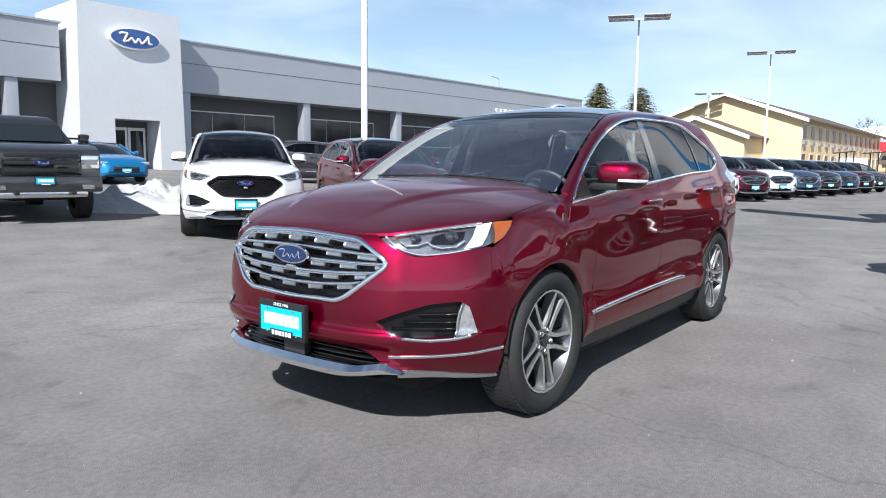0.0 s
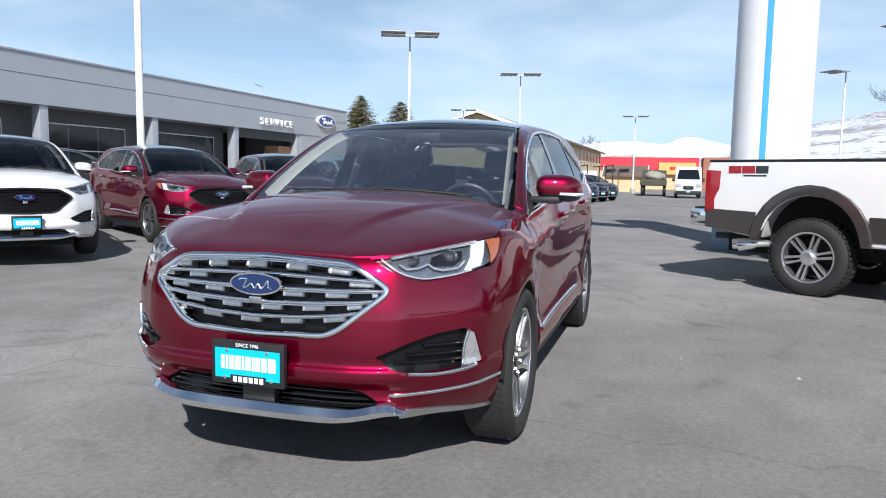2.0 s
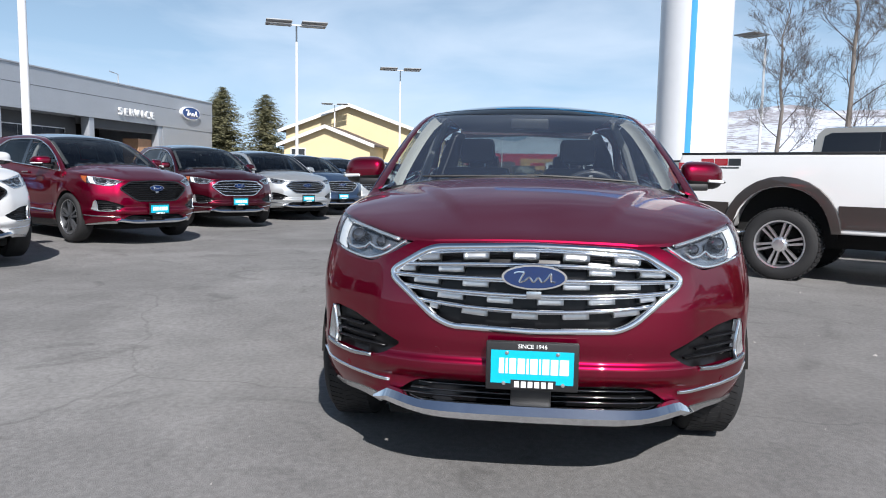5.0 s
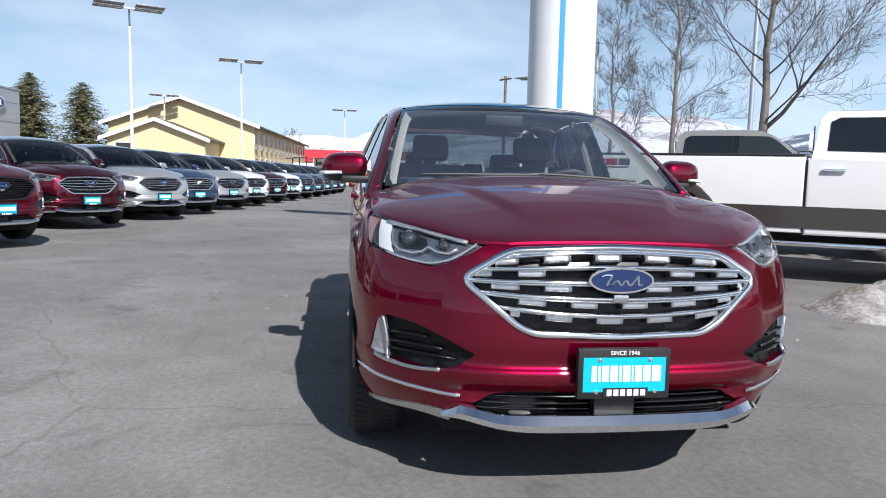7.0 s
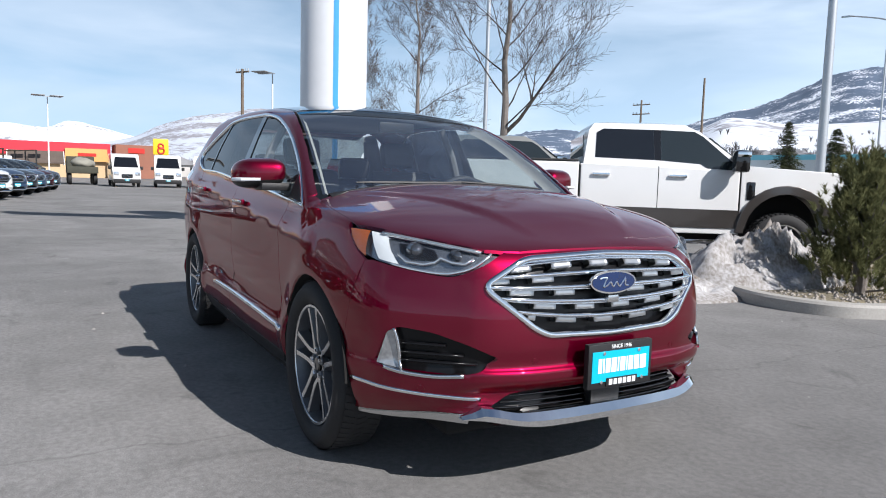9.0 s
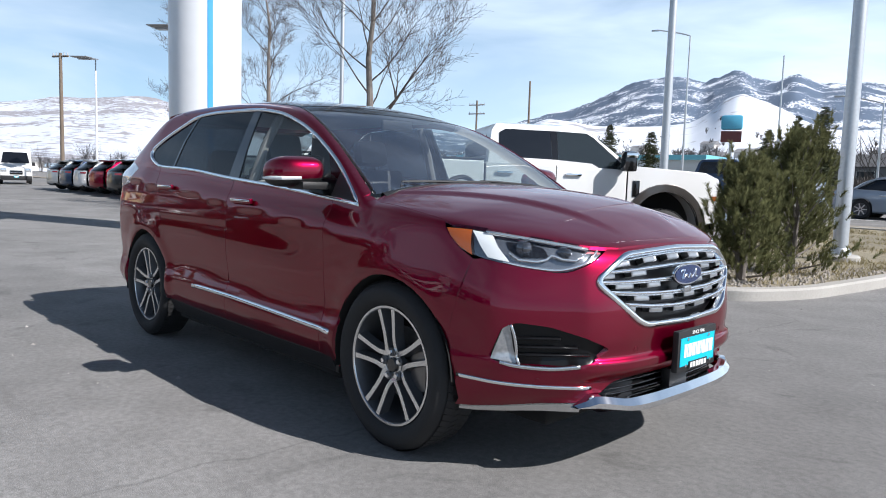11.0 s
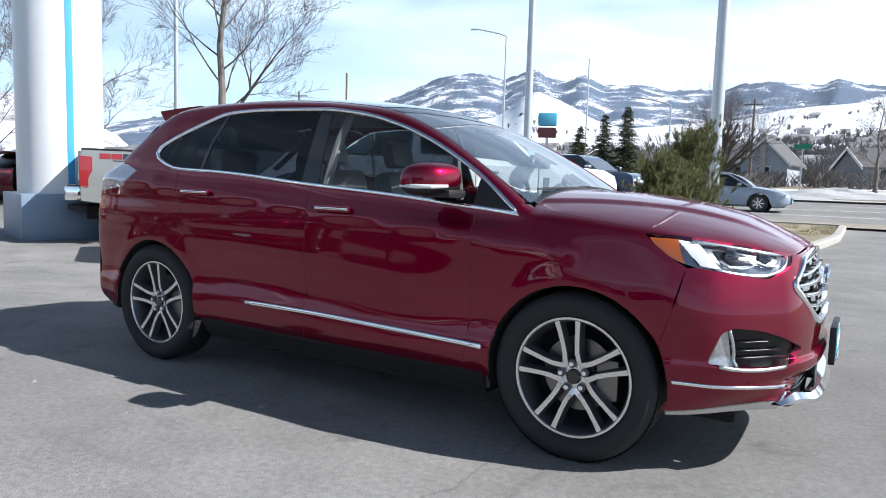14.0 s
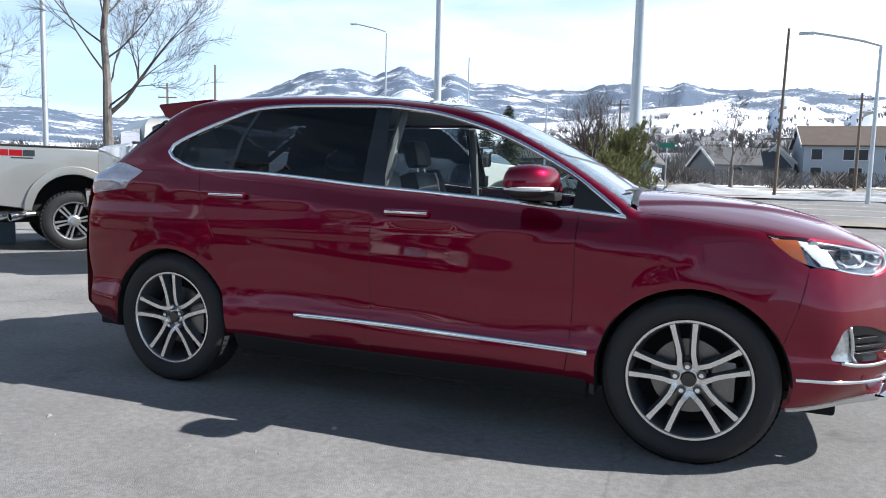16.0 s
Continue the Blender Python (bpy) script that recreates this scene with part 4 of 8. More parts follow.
    bmesh.ops.bevel(bm, geom=bm.edges[:], offset=0.008, segments=2, affect="EDGES")
    P.append(part("spoiler_blade", bm, body, car, smooth=True))
    fg = on_side([(0.86, 1.105), (0.5, 1.138), (0.2, 1.158), (-0.085, 1.174), (-0.108, 1.35), (-0.132, 1.578), (0.06, 1.560), (0.36, 1.485), (0.55, 1.412), (0.70, 1.340), (0.87, 1.242)])
    rg = on_side([(-0.215, 1.188), (-0.65, 1.223), (-1.02, 1.241), (-0.995, 1.42), (-0.93, 1.580), (-0.65, 1.593), (-0.30, 1.591), (-0.222, 1.588), (-0.218, 1.40)])
    qg = on_side([(-1.045, 1.243), (-1.27, 1.252), (-1.36, 1.278), (-1.435, 1.310), (-1.462, 1.342), (-1.448, 1.368), (-1.41, 1.393), (-1.08, 1.538), (-0.99, 1.569), (-0.95, 1.576), (-1.018, 1.42)])
    sail = on_side([(0.875, 1.105), (1.10, 1.082), (0.885, 1.237)])
    pil = on_side([(-0.088, 1.175), (-0.212, 1.187), (-0.214, 1.40), (-0.218, 1.589), (-0.136, 1.581), (-0.112, 1.35)])
    div = on_side([(-1.022, 1.241), (-1.044, 1.243), (-1.017, 1.42), (-0.950, 1.577), (-0.932, 1.580), (-0.996, 1.42)])
    for flip in (False, True):
        panel("door_glass", "round", [fg], CLEAR, car, h=h * 1.5, flip=flip, lift=-0.008, rim=0, label="clear door glass").visible_shadow = False
        panel("rear_door_glass", "round", [rg], PRIVACY, car, h=h * 1.5, flip=flip, lift=-0.008, rim=0, label="dark privacy glass")
        panel("quarter_glass", "round", [qg], PRIVACY, car, h=h * 1.5, flip=flip, lift=-0.008, rim=0, label="dark privacy glass")
        panel("mirror_sail", "round", [sail], BLACK_PLASTIC, car, h=h, flip=flip, lift=-0.004, rim=0.01)
        panel("centre_pillar", "round", [pil], GLOSS_BLACK, car, h=h, flip=flip, lift=-0.003, rim=0.01)
        panel("glass_divider", "round", [div], GLOSS_BLACK, car, h=h, flip=flip, lift=-0.003, rim=0.01)
        loop = np.concatenate([dlo_top_s, dlo_low_s[1:-1]])
        strip("window_trim", on_side(loop), 0.019, 0.006, CHROME, car, flip, closed=True, sink=0.012, label="chrome window trim")
        strip("sill_moulding", on_side(spline([(0.985, 0.452), (0.5, 0.463), (-0.12, 0.478), (-0.45, 0.480), (-0.57, 0.476)], 5)), 0.028, 0.012, CHROME, car, flip, label="chrome sill moulding")
        # dark sill and wheel-arch lips
        sill = on_side([(0.98, 0.320), (0.5, 0.316), (0, 0.314), (-0.5, 0.318), (-0.97, 0.330), (-0.97, 0.24), (-0.5, 0.225), (0, 0.22), (0.5, 0.22), (0.98, 0.235)])
        panel("sill", "round", [sill], BLACK_PLASTIC, car, h=h * 1.5, flip=flip, rim=0.05)
        for xw, a0, a1 in ((AXLE, 3, 192), (-AXLE, -7, 192)):
            liner = []
            k = 24
            for rr, yy in ((ARCH_R + 0.002, 0.925), (ARCH_R - 0.006, 0.90), (ARCH_R - 0.004, 0.62)):
                for i in range(k + 1):
                    a = radians(a0 + (a1 - a0) * i / k)
                    liner.append((xw + rr * math.cos(a), (-yy if flip else yy), WHEEL_R + rr * math.sin(a)))
            wall = [(xw, (-0.62 if flip else 0.62), WHEEL_R)]
            fs = [(j * (k + 1) + i, j * (k + 1) + i + 1, (j + 1) * (k + 1) + i + 1, (j + 1) * (k + 1) + i) for j in range(2) for i in range(k)]
            fs += [(2 * (k + 1) + i, 2 * (k + 1) + i + 1, len(liner)) for i in range(k)]
            obj("arch_liner", liner + wall, fs, DARK, car)
        # door handles
        for hx, hz in ((0.065, 1.05), (-1.005, 1.102)):
            q = on_side([(hx, hz)])[0]
            s = -1 if flip else 1
            bm = bmesh.new()
            box(bm, hx - 0.12, hx + 0.12, s * (q[1] + 0.004), s * (q[1] + 0.028), hz - 0.017, hz + 0.017, 0.011)
            P.append(part("door_handle", bm, body, car, smooth=True))
            boxes("handle_strip", [(hx - 0.115, hx + 0.115, s * (q[1] + 0.022), s * (q[1] + 0.031), hz - 0.004, hz + 0.008)], CHROME, car, bevel=0.003)
        # door mirror
        s = -1 if flip else 1
        bm = bmesh.new()
        bmesh.ops.create_uvsphere(bm, u_segments=28, v_segments=18, radius=1)
        for v in bm.verts:
            x, y, z = v.co
            sx = 0.105 if x > 0 else 0.085
            v.co = (0.70 + math.copysign(abs(x) ** 0.8, x) * sx - 0.05 * y, s * (0.975 + math.copysign(abs(y) ** 0.62, y) * 0.125), 1.222 + math.copysign(abs(z) ** 0.75, z) * 0.078 - 0.01 * y)
        top_faces = [f for f in bm.faces if f.calc_center_median().z < 1.192]
        low_bm = bm.copy()
        bmesh.ops.delete(bm, geom=top_faces, context="FACES")
        P.append(part("mirror_cap", bm, body, car, smooth=True))
        bmesh.ops.delete(low_bm, geom=[f for f in low_bm.faces if f.calc_center_median().z >= 1.192], context="FACES")
        part("mirror_base", low_bm, BLACK_PLASTIC, car, smooth=True)
        bm = bmesh.new()
        box(bm, 0.66, 0.82, s * 0.83, s * 0.99, 1.135, 1.175, 0.014)
        part("mirror_arm", bm, BLACK_PLASTIC, car, smooth=True)
        bm = bmesh.new()
        tube(bm, [(0.61, s * 1.085, 1.187), (0.70, s * 1.104, 1.186), (0.77, s * 1.075, 1.187), (0.808, s * 0.99, 1.19)], [0.008, 0.010, 0.010, 0.008], 8)
        part("mirror_lamp", bm, LIGHT_GUIDE, car, smooth=True)
        bm = bmesh.new()
        oval(bm, 0.10, 0.06, 0.003, Matrix.Translation((0.612, s * 0.975, 1.225)) @ Matrix.Rotation(radians(-90), 4, "Y") @ Matrix.Rotation(radians(90), 4, "Z"))
        part("mirror_glass", bm, CHROME, car)
        boxes("mud_flap", [(AXLE - 0.43, AXLE - 0.405, s * 0.76, s * 0.90, 0.25, 0.34)], BLACK_PLASTIC, car, bevel=0.004)
    # inner shell, floor and rear, so that no joint shows daylight
    shell = np.concatenate([on_side([(0.98, 0.32), (0.98, 1.05), (0.5, 1.09), (-0.2, 1.14), (-0.65, 1.18), (-1.0, 1.20), (-1.0, 0.33), (0, 0.31)])])
    both("inner_side", "round", [shell], DARK, h=0.12, lift=-0.035, rim=0)
    boxes("underfloor", [(-2.15, -1.9, -0.75, 0.75, 0.24, 0.5), (-1.86, 2.05, -0.58, 0.58, 0.20, 0.30), (-0.98, 0.98, -0.86, 0.86, 0.20, 0.30)], DARK, car, bevel=0.02)
    boxes("engine_bay", [(1.05, 2.12, -0.56, 0.56, 0.3, 0.86)], DARK, car)
    # tail: gate, glass and bumper
    ys = np.linspace(-0.83, 0.83, 13)
    zs = np.concatenate([np.linspace(0.30, 1.12, 9)])

    def tail_pts(y, z):
        o = np.stack([np.full_like(y, -1.0), y, z], -1)
        return shoot(o, np.tile((-1.0, 0, 0), (len(y), 1)), 1.8)
    yy, zz = np.meshgrid(ys, zs)
    tp = tail_pts(yy.ravel(), zz.ravel())
    fs = [(r * 13 + c, r * 13 + c + 1, (r + 1) * 13 + c + 1, (r + 1) * 13 + c) for r in range(len(zs) - 1) for c in range(12)]
    P.append(obj("tailgate", tp, [f[::-1] for f in fs], body, car))
    yy, zz = np.meshgrid(np.linspace(-0.66, 0.66, 9), np.linspace(1.13, 1.58, 6))
    tp = tail_pts(yy.ravel(), zz.ravel())
    fs = [(r * 9 + c, r * 9 + c + 1, (r + 1) * 9 + c + 1, (r + 1) * 9 + c) for r in range(5) for c in range(8)]
    obj("rear_glass", tp, [f[::-1] for f in fs], PRIVACY if not detail else glass("rear_window_glass", (0.22, 0.26, 0.27)), car)
    for s in (-1, 1):
        q = tail_pts(np.full(7, 0.715), np.linspace(1.265, 1.52, 7))
        strip("hatch_seal", q, 0.055, 0.008, GLOSS_BLACK, car, flip=s < 0, label="black hatch edge")
        q = tail_pts(np.linspace(0.45, 0.80, 6), np.full(6, 1.06))
        q2 = tail_pts(np.linspace(0.45, 0.80, 6), np.full(6, 0.97))
        q, q2 = q - (0.012, 0, 0), q2 - (0.012, 0, 0)
        vs = np.concatenate([q, q2]) * (1, s, 1)
        obj("tail_light", vs, [(i, i + 1, i + 7, i + 6) for i in range(5)], RED_LENS, car, "red tail light")
    boxes("rear_bumper", [(-2.29, -2.15, -0.66, 0.66, 0.30, 0.40)], BLACK_PLASTIC, car, bevel=0.03)
    # cabin
    boxes("dashboard", [(0.62, 1.04, -0.70, 0.70, 0.72, 1.085)], DASH, car, bevel=0.06)
    for s in (-1, 1):
        bm = bmesh.new()
        box(bm, -0.28, 0.25, s * 0.37 - 0.26, s * 0.37 + 0.26, 0.55, 0.74, 0.06)
        m = Matrix.Translation((-0.27, s * 0.37, 0.70)) @ Matrix.Rotation(radians(-14), 4, "Y")
        st = bmesh.new()
        box(st, -0.09, 0.07, -0.25, 0.25, 0.0, 0.58, 0.06)
        bmesh.ops.transform(st, matrix=m, verts=st.verts)
        part("seat_cushion", bm, SEAT, car, smooth=True)
        part("seat_back", st, SEAT, car, smooth=True)
        hr = bmesh.new()
        box(hr, -0.06, 0.05, -0.13, 0.13, 0.61, 0.80, 0.05)
        bmesh.ops.transform(hr, matrix=m, verts=hr.verts)
        part("headrest", hr, SEAT, car, smooth=True)
        if detail:
            for yy_ in (-0.06, 0.06):
                bm = bmesh.new()
                tube(bm, [m @ Vector((0, yy_, 0.55)), m @ Vector((0, yy_, 0.66))], [0.007, 0.007], 8)
                part("headrest_post", bm, CHROME, car, smooth=True)
        if detail:
            outer = on_top(spline([(1.06, 0.745), (0.95, 0.728), (0.75, 0.694), (0.55, 0.660), (0.35, 0.625), (0.24, 0.602)], 3))
            deep = np.linspace(0.055, 0.045, len(outer))[:, None] * outward(outer)
            inboard = np.array((0.0, -0.10, 0.0))
            rings = [outer - outward(outer) * 0.012, outer - deep * 0.5 + inboard * 0.06, outer - deep + inboard * 0.14, outer - deep * 1.2 + inboard * 0.3]
            k = len(outer)
            fs = [(r * k + i, r * k + i + 1, (r + 1) * k + i + 1, (r + 1) * k + i) for r in range(3) for i in range(k - 1)]
            obj("pillar_lining", np.concatenate(rings) * (1, s, 1), fs, CREAM, car, "light windscreen pillar lining")
        else:
            edge = on_top(spline([(1.0, 0.700), (0.75, 0.668), (0.55, 0.634), (0.35, 0.599), (0.22, 0.570)], 3))
            strip("pillar_lining", edge - outward(edge) * 0.045, 0.050, 0.012, LINING, car, flip=s < 0, sink=0.012)
        bm = bmesh.new()
        tube(bm, [(-0.15, s * 0.77, 1.08), (-0.135, s * 0.67, 1.38), (-0.12, s * 0.57, 1.57)], [0.03, 0.028, 0.025], 8)
        part("pillar_lining", bm, LINING, car, smooth=True)
        bm = bmesh.new()
        tube(bm, [(-1.66, s * 0.74, 1.15), (-1.60, s * 0.68, 1.38), (-1.50, s * 0.60, 1.56)], [0.09, 0.085, 0.06], 10)
        part("pillar_lining", bm, LINING, car, smooth=True)
        hr = bmesh.new()
        box(hr, -1.32, -1.22, s * 0.36 - 0.13, s * 0.36 + 0.13, 1.20, 1.38, 0.045)
        part("headrest", hr, SEAT, car, smooth=True)
    bm = bmesh.new()
    box(bm, -1.36, -1.16, -0.66, 0.66, 0.60, 1.20, 0.07)
    box(bm, -1.2, -0.75, -0.66, 0.66, 0.55, 0.72, 0.06)
    part("rear_bench", bm, SEAT, car, smooth=True)
    boxes("headlining", [(-1.7, 0.10, -0.56, 0.56, 1.60, 1.625)], CREAM, car)
    bm = bmesh.new()
    m = Matrix.Translation((0.47, 0.37, 1.06)) @ Matrix.Rotation(radians(-66), 4, "Y")
    pts = [m @ Vector((0.185 * math.cos(2 * math.pi * i / 32), 0.185 * math.sin(2 * math.pi * i / 32), 0)) for i in range(33)]
    tube(bm, pts, [0.016] * 33, 8)
    box(bm, 0.44, 0.50, 0.30, 0.44, 0.99, 1.09, 0.02)
    part("steering_wheel", bm, SEAT, car, smooth=True)
    bm = bmesh.new()
    box(bm, 0.30, 0.33, -0.12, 0.12, 1.50, 1.565, 0.012)
    part("inside_mirror", bm, BLACK_PLASTIC, car, smooth=True)
    # wipers in the scuttle
    scut = np.concatenate([on_top(spline([(1.106, 0.0), (1.110, 0.25), (1.121, 0.5), (1.142, 0.74)], 3))])
    scut = np.concatenate([(scut * (1, -1, 1))[::-1], scut[1:]])
    strip("scuttle", scut, 0.035, 0.004, BLACK_PLASTIC, car, sink=0.02)
    for y0, y1 in ((0.55, -0.02), (0.02, -0.58)):
        pp = on_top([(1.100 - 0.02 * abs(y0 + (y1 - y0) * i / 8) ** 2 - 0.02 * i / 8, y0 + (y1 - y0) * i / 8) for i in range(9)])
        bm = bmesh.new()
        tube(bm, [Vector(p) + Vector((0.004, 0, 0.006)) for p in pp], [0.004, 0.006, 0.007, 0.007, 0.007, 0.007, 0.007, 0.006, 0.004], 6)
        part("wiper", bm, BLACK_PLASTIC, car, smooth=True)
    for x in (AXLE, -AXLE):
        for s in (1, -1):
            wheel(car, x, s, detail, wheels)
    for o in P:
        o.material_slots[0].link = "OBJECT"
        o.material_slots[0].material = body
        o.cycles.shadow_terminator_geometry_offset = 0.8
    return car


def repaint(car, body):
    for o in car.children_recursive:
        if o.type == "MESH" and o.material_slots and o.material_slots[0].link == "OBJECT":
            o.material_slots[0].material = body
    return car


# ==== ground ====
def gz(x, y):
    """The lot's height: it rises gently towards the building and towards the road."""
    a, b = max(0.0, -y - 2.5), max(0.0, y - 5.5)
    return 0.028 * a * a / (a + 2.0) + 0.022 * b * b / (b + 3.0) * (1.0 if b < 40 else 1.0)


def asphalt(name, base):
    m = bpy.data.materials.new(name)
    m.use_nodes = True
    n, l = m.node_tree.nodes, m.node_tree.links
    b = n["Principled BSDF"]
    b.inputs["Roughness"].default_value = 0.82
    b.inputs["Specular IOR Level"].default_value = 0.3
    tc = n.new("ShaderNodeTexCoord")

    def noise_(scale, detail, dist=0.0):
        t = n.new("ShaderNodeTexNoise")
        t.inputs["Scale"].default_value, t.inputs["Detail"].default_value, t.inputs["Distortion"].default_value = scale, detail, dist
        l.new(tc.outputs["Object"], t.inputs["Vector"])
        return t.outputs["Fac"]

    def ramp_(src, p0, p1, c0, c1):
        r = n.new("ShaderNodeMapRange")
        r.inputs["From Min"].default_value, r.inputs["From Max"].default_value = p0, p1
        r.inputs["To Min"].default_value, r.inputs["To Max"].default_value = c0, c1
        l.new(src, r.inputs["Value"])
        return r.outputs[0]

    def mul(a_, b_):
        k = n.new("ShaderNodeMath")
        k.operation = "MULTIPLY"
        l.new(a_, k.inputs[0])
        l.new(b_, k.inputs[1])
        return k.outputs[0]
    f = mul(ramp_(noise_(0.35, 5, 1.2), 0.3, 0.7, 0.82, 1.18), ramp_(noise_(2.2, 5), 0.3, 0.7, 0.9, 1.1))
    f = mul(f, ramp_(noise_(150, 3), 0.3, 0.7, 0.80, 1.20))
    f = mul(f, ramp_(noise_(1.1, 6, 2.5), 0.60, 0.72, 1.0, 0.74))
    f = mul(f, ramp_(noise_(0.16, 4, 0.6), 0.35, 0.65, 0.90, 1.10))
    # pale scuffs and dark rubbed streaks along the drive lane
    for turn, size, lo, hi, tone in ((0.35, (0.5, 5.0, 1.0), 0.64, 0.78, 1.22), (-0.5, (0.35, 3.2, 1.0), 0.60, 0.76, 0.84), (1.1, (1.6, 12.0, 1.0), 0.69, 0.80, 1.35)):
        mp, tx = n.new("ShaderNodeMapping"), n.new("ShaderNodeTexNoise")
        mp.inputs["Rotation"].default_value, mp.inputs["Scale"].default_value = (0, 0, turn), size
        tx.inputs["Scale"].default_value, tx.inputs["Detail"].default_value, tx.inputs["Roughness"].default_value = 1.0, 9, 0.68
        l.new(tc.outputs["Object"], mp.inputs["Vector"])
        l.new(mp.outputs["Vector"], tx.inputs["Vector"])
        f = mul(f, ramp_(tx.outputs["Fac"], lo, hi, 1.0, tone))
    vor = n.new("ShaderNodeTexVoronoi")
    vor.inputs["Scale"].default_value = 230
    l.new(tc.outputs["Object"], vor.inputs["Vector"])
    f = mul(f, ramp_(vor.outputs["Distance"], 0.0, 0.16, 1.35, 1.0))
    # hairline cracks and pale grit
    wob, mix = n.new("ShaderNodeTexNoise"), n.new("ShaderNodeMixRGB")
    wob.inputs["Scale"].default_value, wob.inputs["Detail"].default_value = 1.6, 6
    mix.inputs["Fac"].default_value = 0.32
    l.new(tc.outputs["Object"], wob.inputs["Vector"])
    l.new(tc.outputs["Object"], mix.inputs["Color1"])
    l.new(wob.outputs["Color"], mix.inputs["Color2"])
    crack = n.new("ShaderNodeTexVoronoi")
    crack.feature = "DISTANCE_TO_EDGE"
    crack.inputs["Scale"].default_value = 0.23
    l.new(mix.outputs["Color"], crack.inputs["Vector"])
    f = mul(f, ramp_(crack.outputs["Distance"], 0.0004, 0.0022, 0.80, 1.0))
    grit = n.new("ShaderNodeTexVoronoi")
    grit.inputs["Scale"].default_value = 34
    l.new(tc.outputs["Object"], grit.inputs["Vector"])
    f = mul(f, ramp_(grit.outputs["Distance"], 0.05, 0.10, 1.45, 1.0))
    f = mul(f, ramp_(noise_(30, 5), 0.35, 0.65, 0.88, 1.12))
    sc = n.new("ShaderNodeVectorMath")
    sc.operation = "SCALE"
    sc.inputs[0].default_value = base
    l.new(f, sc.inputs["Scale"])
    l.new(sc.outputs["Vector"], b.inputs["Base Color"])
    bu = n.new("ShaderNodeBump")
    bu.inputs["Strength"].default_value, bu.inputs["Distance"].default_value = 0.5, 0.006
    l.new(noise_(220, 4), bu.inputs["Height"])
    l.new(bu.outputs["Normal"], b.inputs["Normal"])
    return m


LOT = asphalt("worn_lot_asphalt", (0.192, 0.188, 0.184))
xs = sorted(set([-900, -500, -300, -200, -140] + [-100 + 4 * i for i in range(60)] + [180, 300, 500, 900]))
ys = sorted(set([-900, -400, -200, -120] + [-80 + 3 * i for i in range(70)] + [140, 160, 200, 300, 500, 900]))
gv = [(x, y, gz(x, y)) for y in ys for x in xs]
nx = len(xs)
gf = [(r * nx + c, r * nx + c + 1, (r + 1) * nx + c + 1, (r + 1) * nx + c) for r in range(len(ys) - 1) for c in range(nx - 1)]
tagged(obj("ground", gv, gf, LOT), "worn grey asphalt car lot", "ground", kind="structure")


# ==== far country: mountains, snow slopes and town ====
def mountain_mat(name, snow_at, dark, run=(1, 1, 0.7), snow=(0.77, 0.81, 0.88)):
    m = bpy.data.materials.new(name)
    m.use_nodes = True
    n, l = m.node_tree.nodes, m.node_tree.links
    b = n["Principled BSDF"]
    b.inputs["Roughness"].default_value = 0.95
    tc = n.new("ShaderNodeTexCoord")
    t1, t2, mp = n.new("ShaderNodeTexNoise"), n.new("ShaderNodeTexNoise"), n.new("ShaderNodeMapping")
    mp.inputs["Scale"].default_value = run
    t1.inputs["Scale"].default_value, t1.inputs["Detail"].default_value, t1.inputs["Distortion"].default_value = 0.007, 9, 0.2
    t2.inputs["Scale"].default_value, t2.inputs["Detail"].default_value = 0.11, 4
    l.new(tc.outputs["Object"], mp.inputs["Vector"])
    l.new(mp.outputs["Vector"], t1.inputs["Vector"])
    l.new(mp.outputs["Vector"], t2.inputs["Vector"])
    add, mr = n.new("ShaderNodeMath"), n.new("ShaderNodeMapRange")
    add.operation = "MULTIPLY_ADD"
    add.inputs[1].default_value = 0.75
    l.new(t2.outputs["Fac"], add.inputs[0])
    l.new(t1.outputs["Fac"], add.inputs[2])
    mr.inputs["From Min"].default_value, mr.inputs["From Max"].default_value = snow_at - 0.03, snow_at + 0.05
    l.new(add.outputs[0], mr.inputs["Value"])
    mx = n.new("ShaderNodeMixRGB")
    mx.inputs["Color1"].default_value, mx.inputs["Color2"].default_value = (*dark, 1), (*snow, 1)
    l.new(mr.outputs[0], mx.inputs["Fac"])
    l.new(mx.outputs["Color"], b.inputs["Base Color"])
    return m


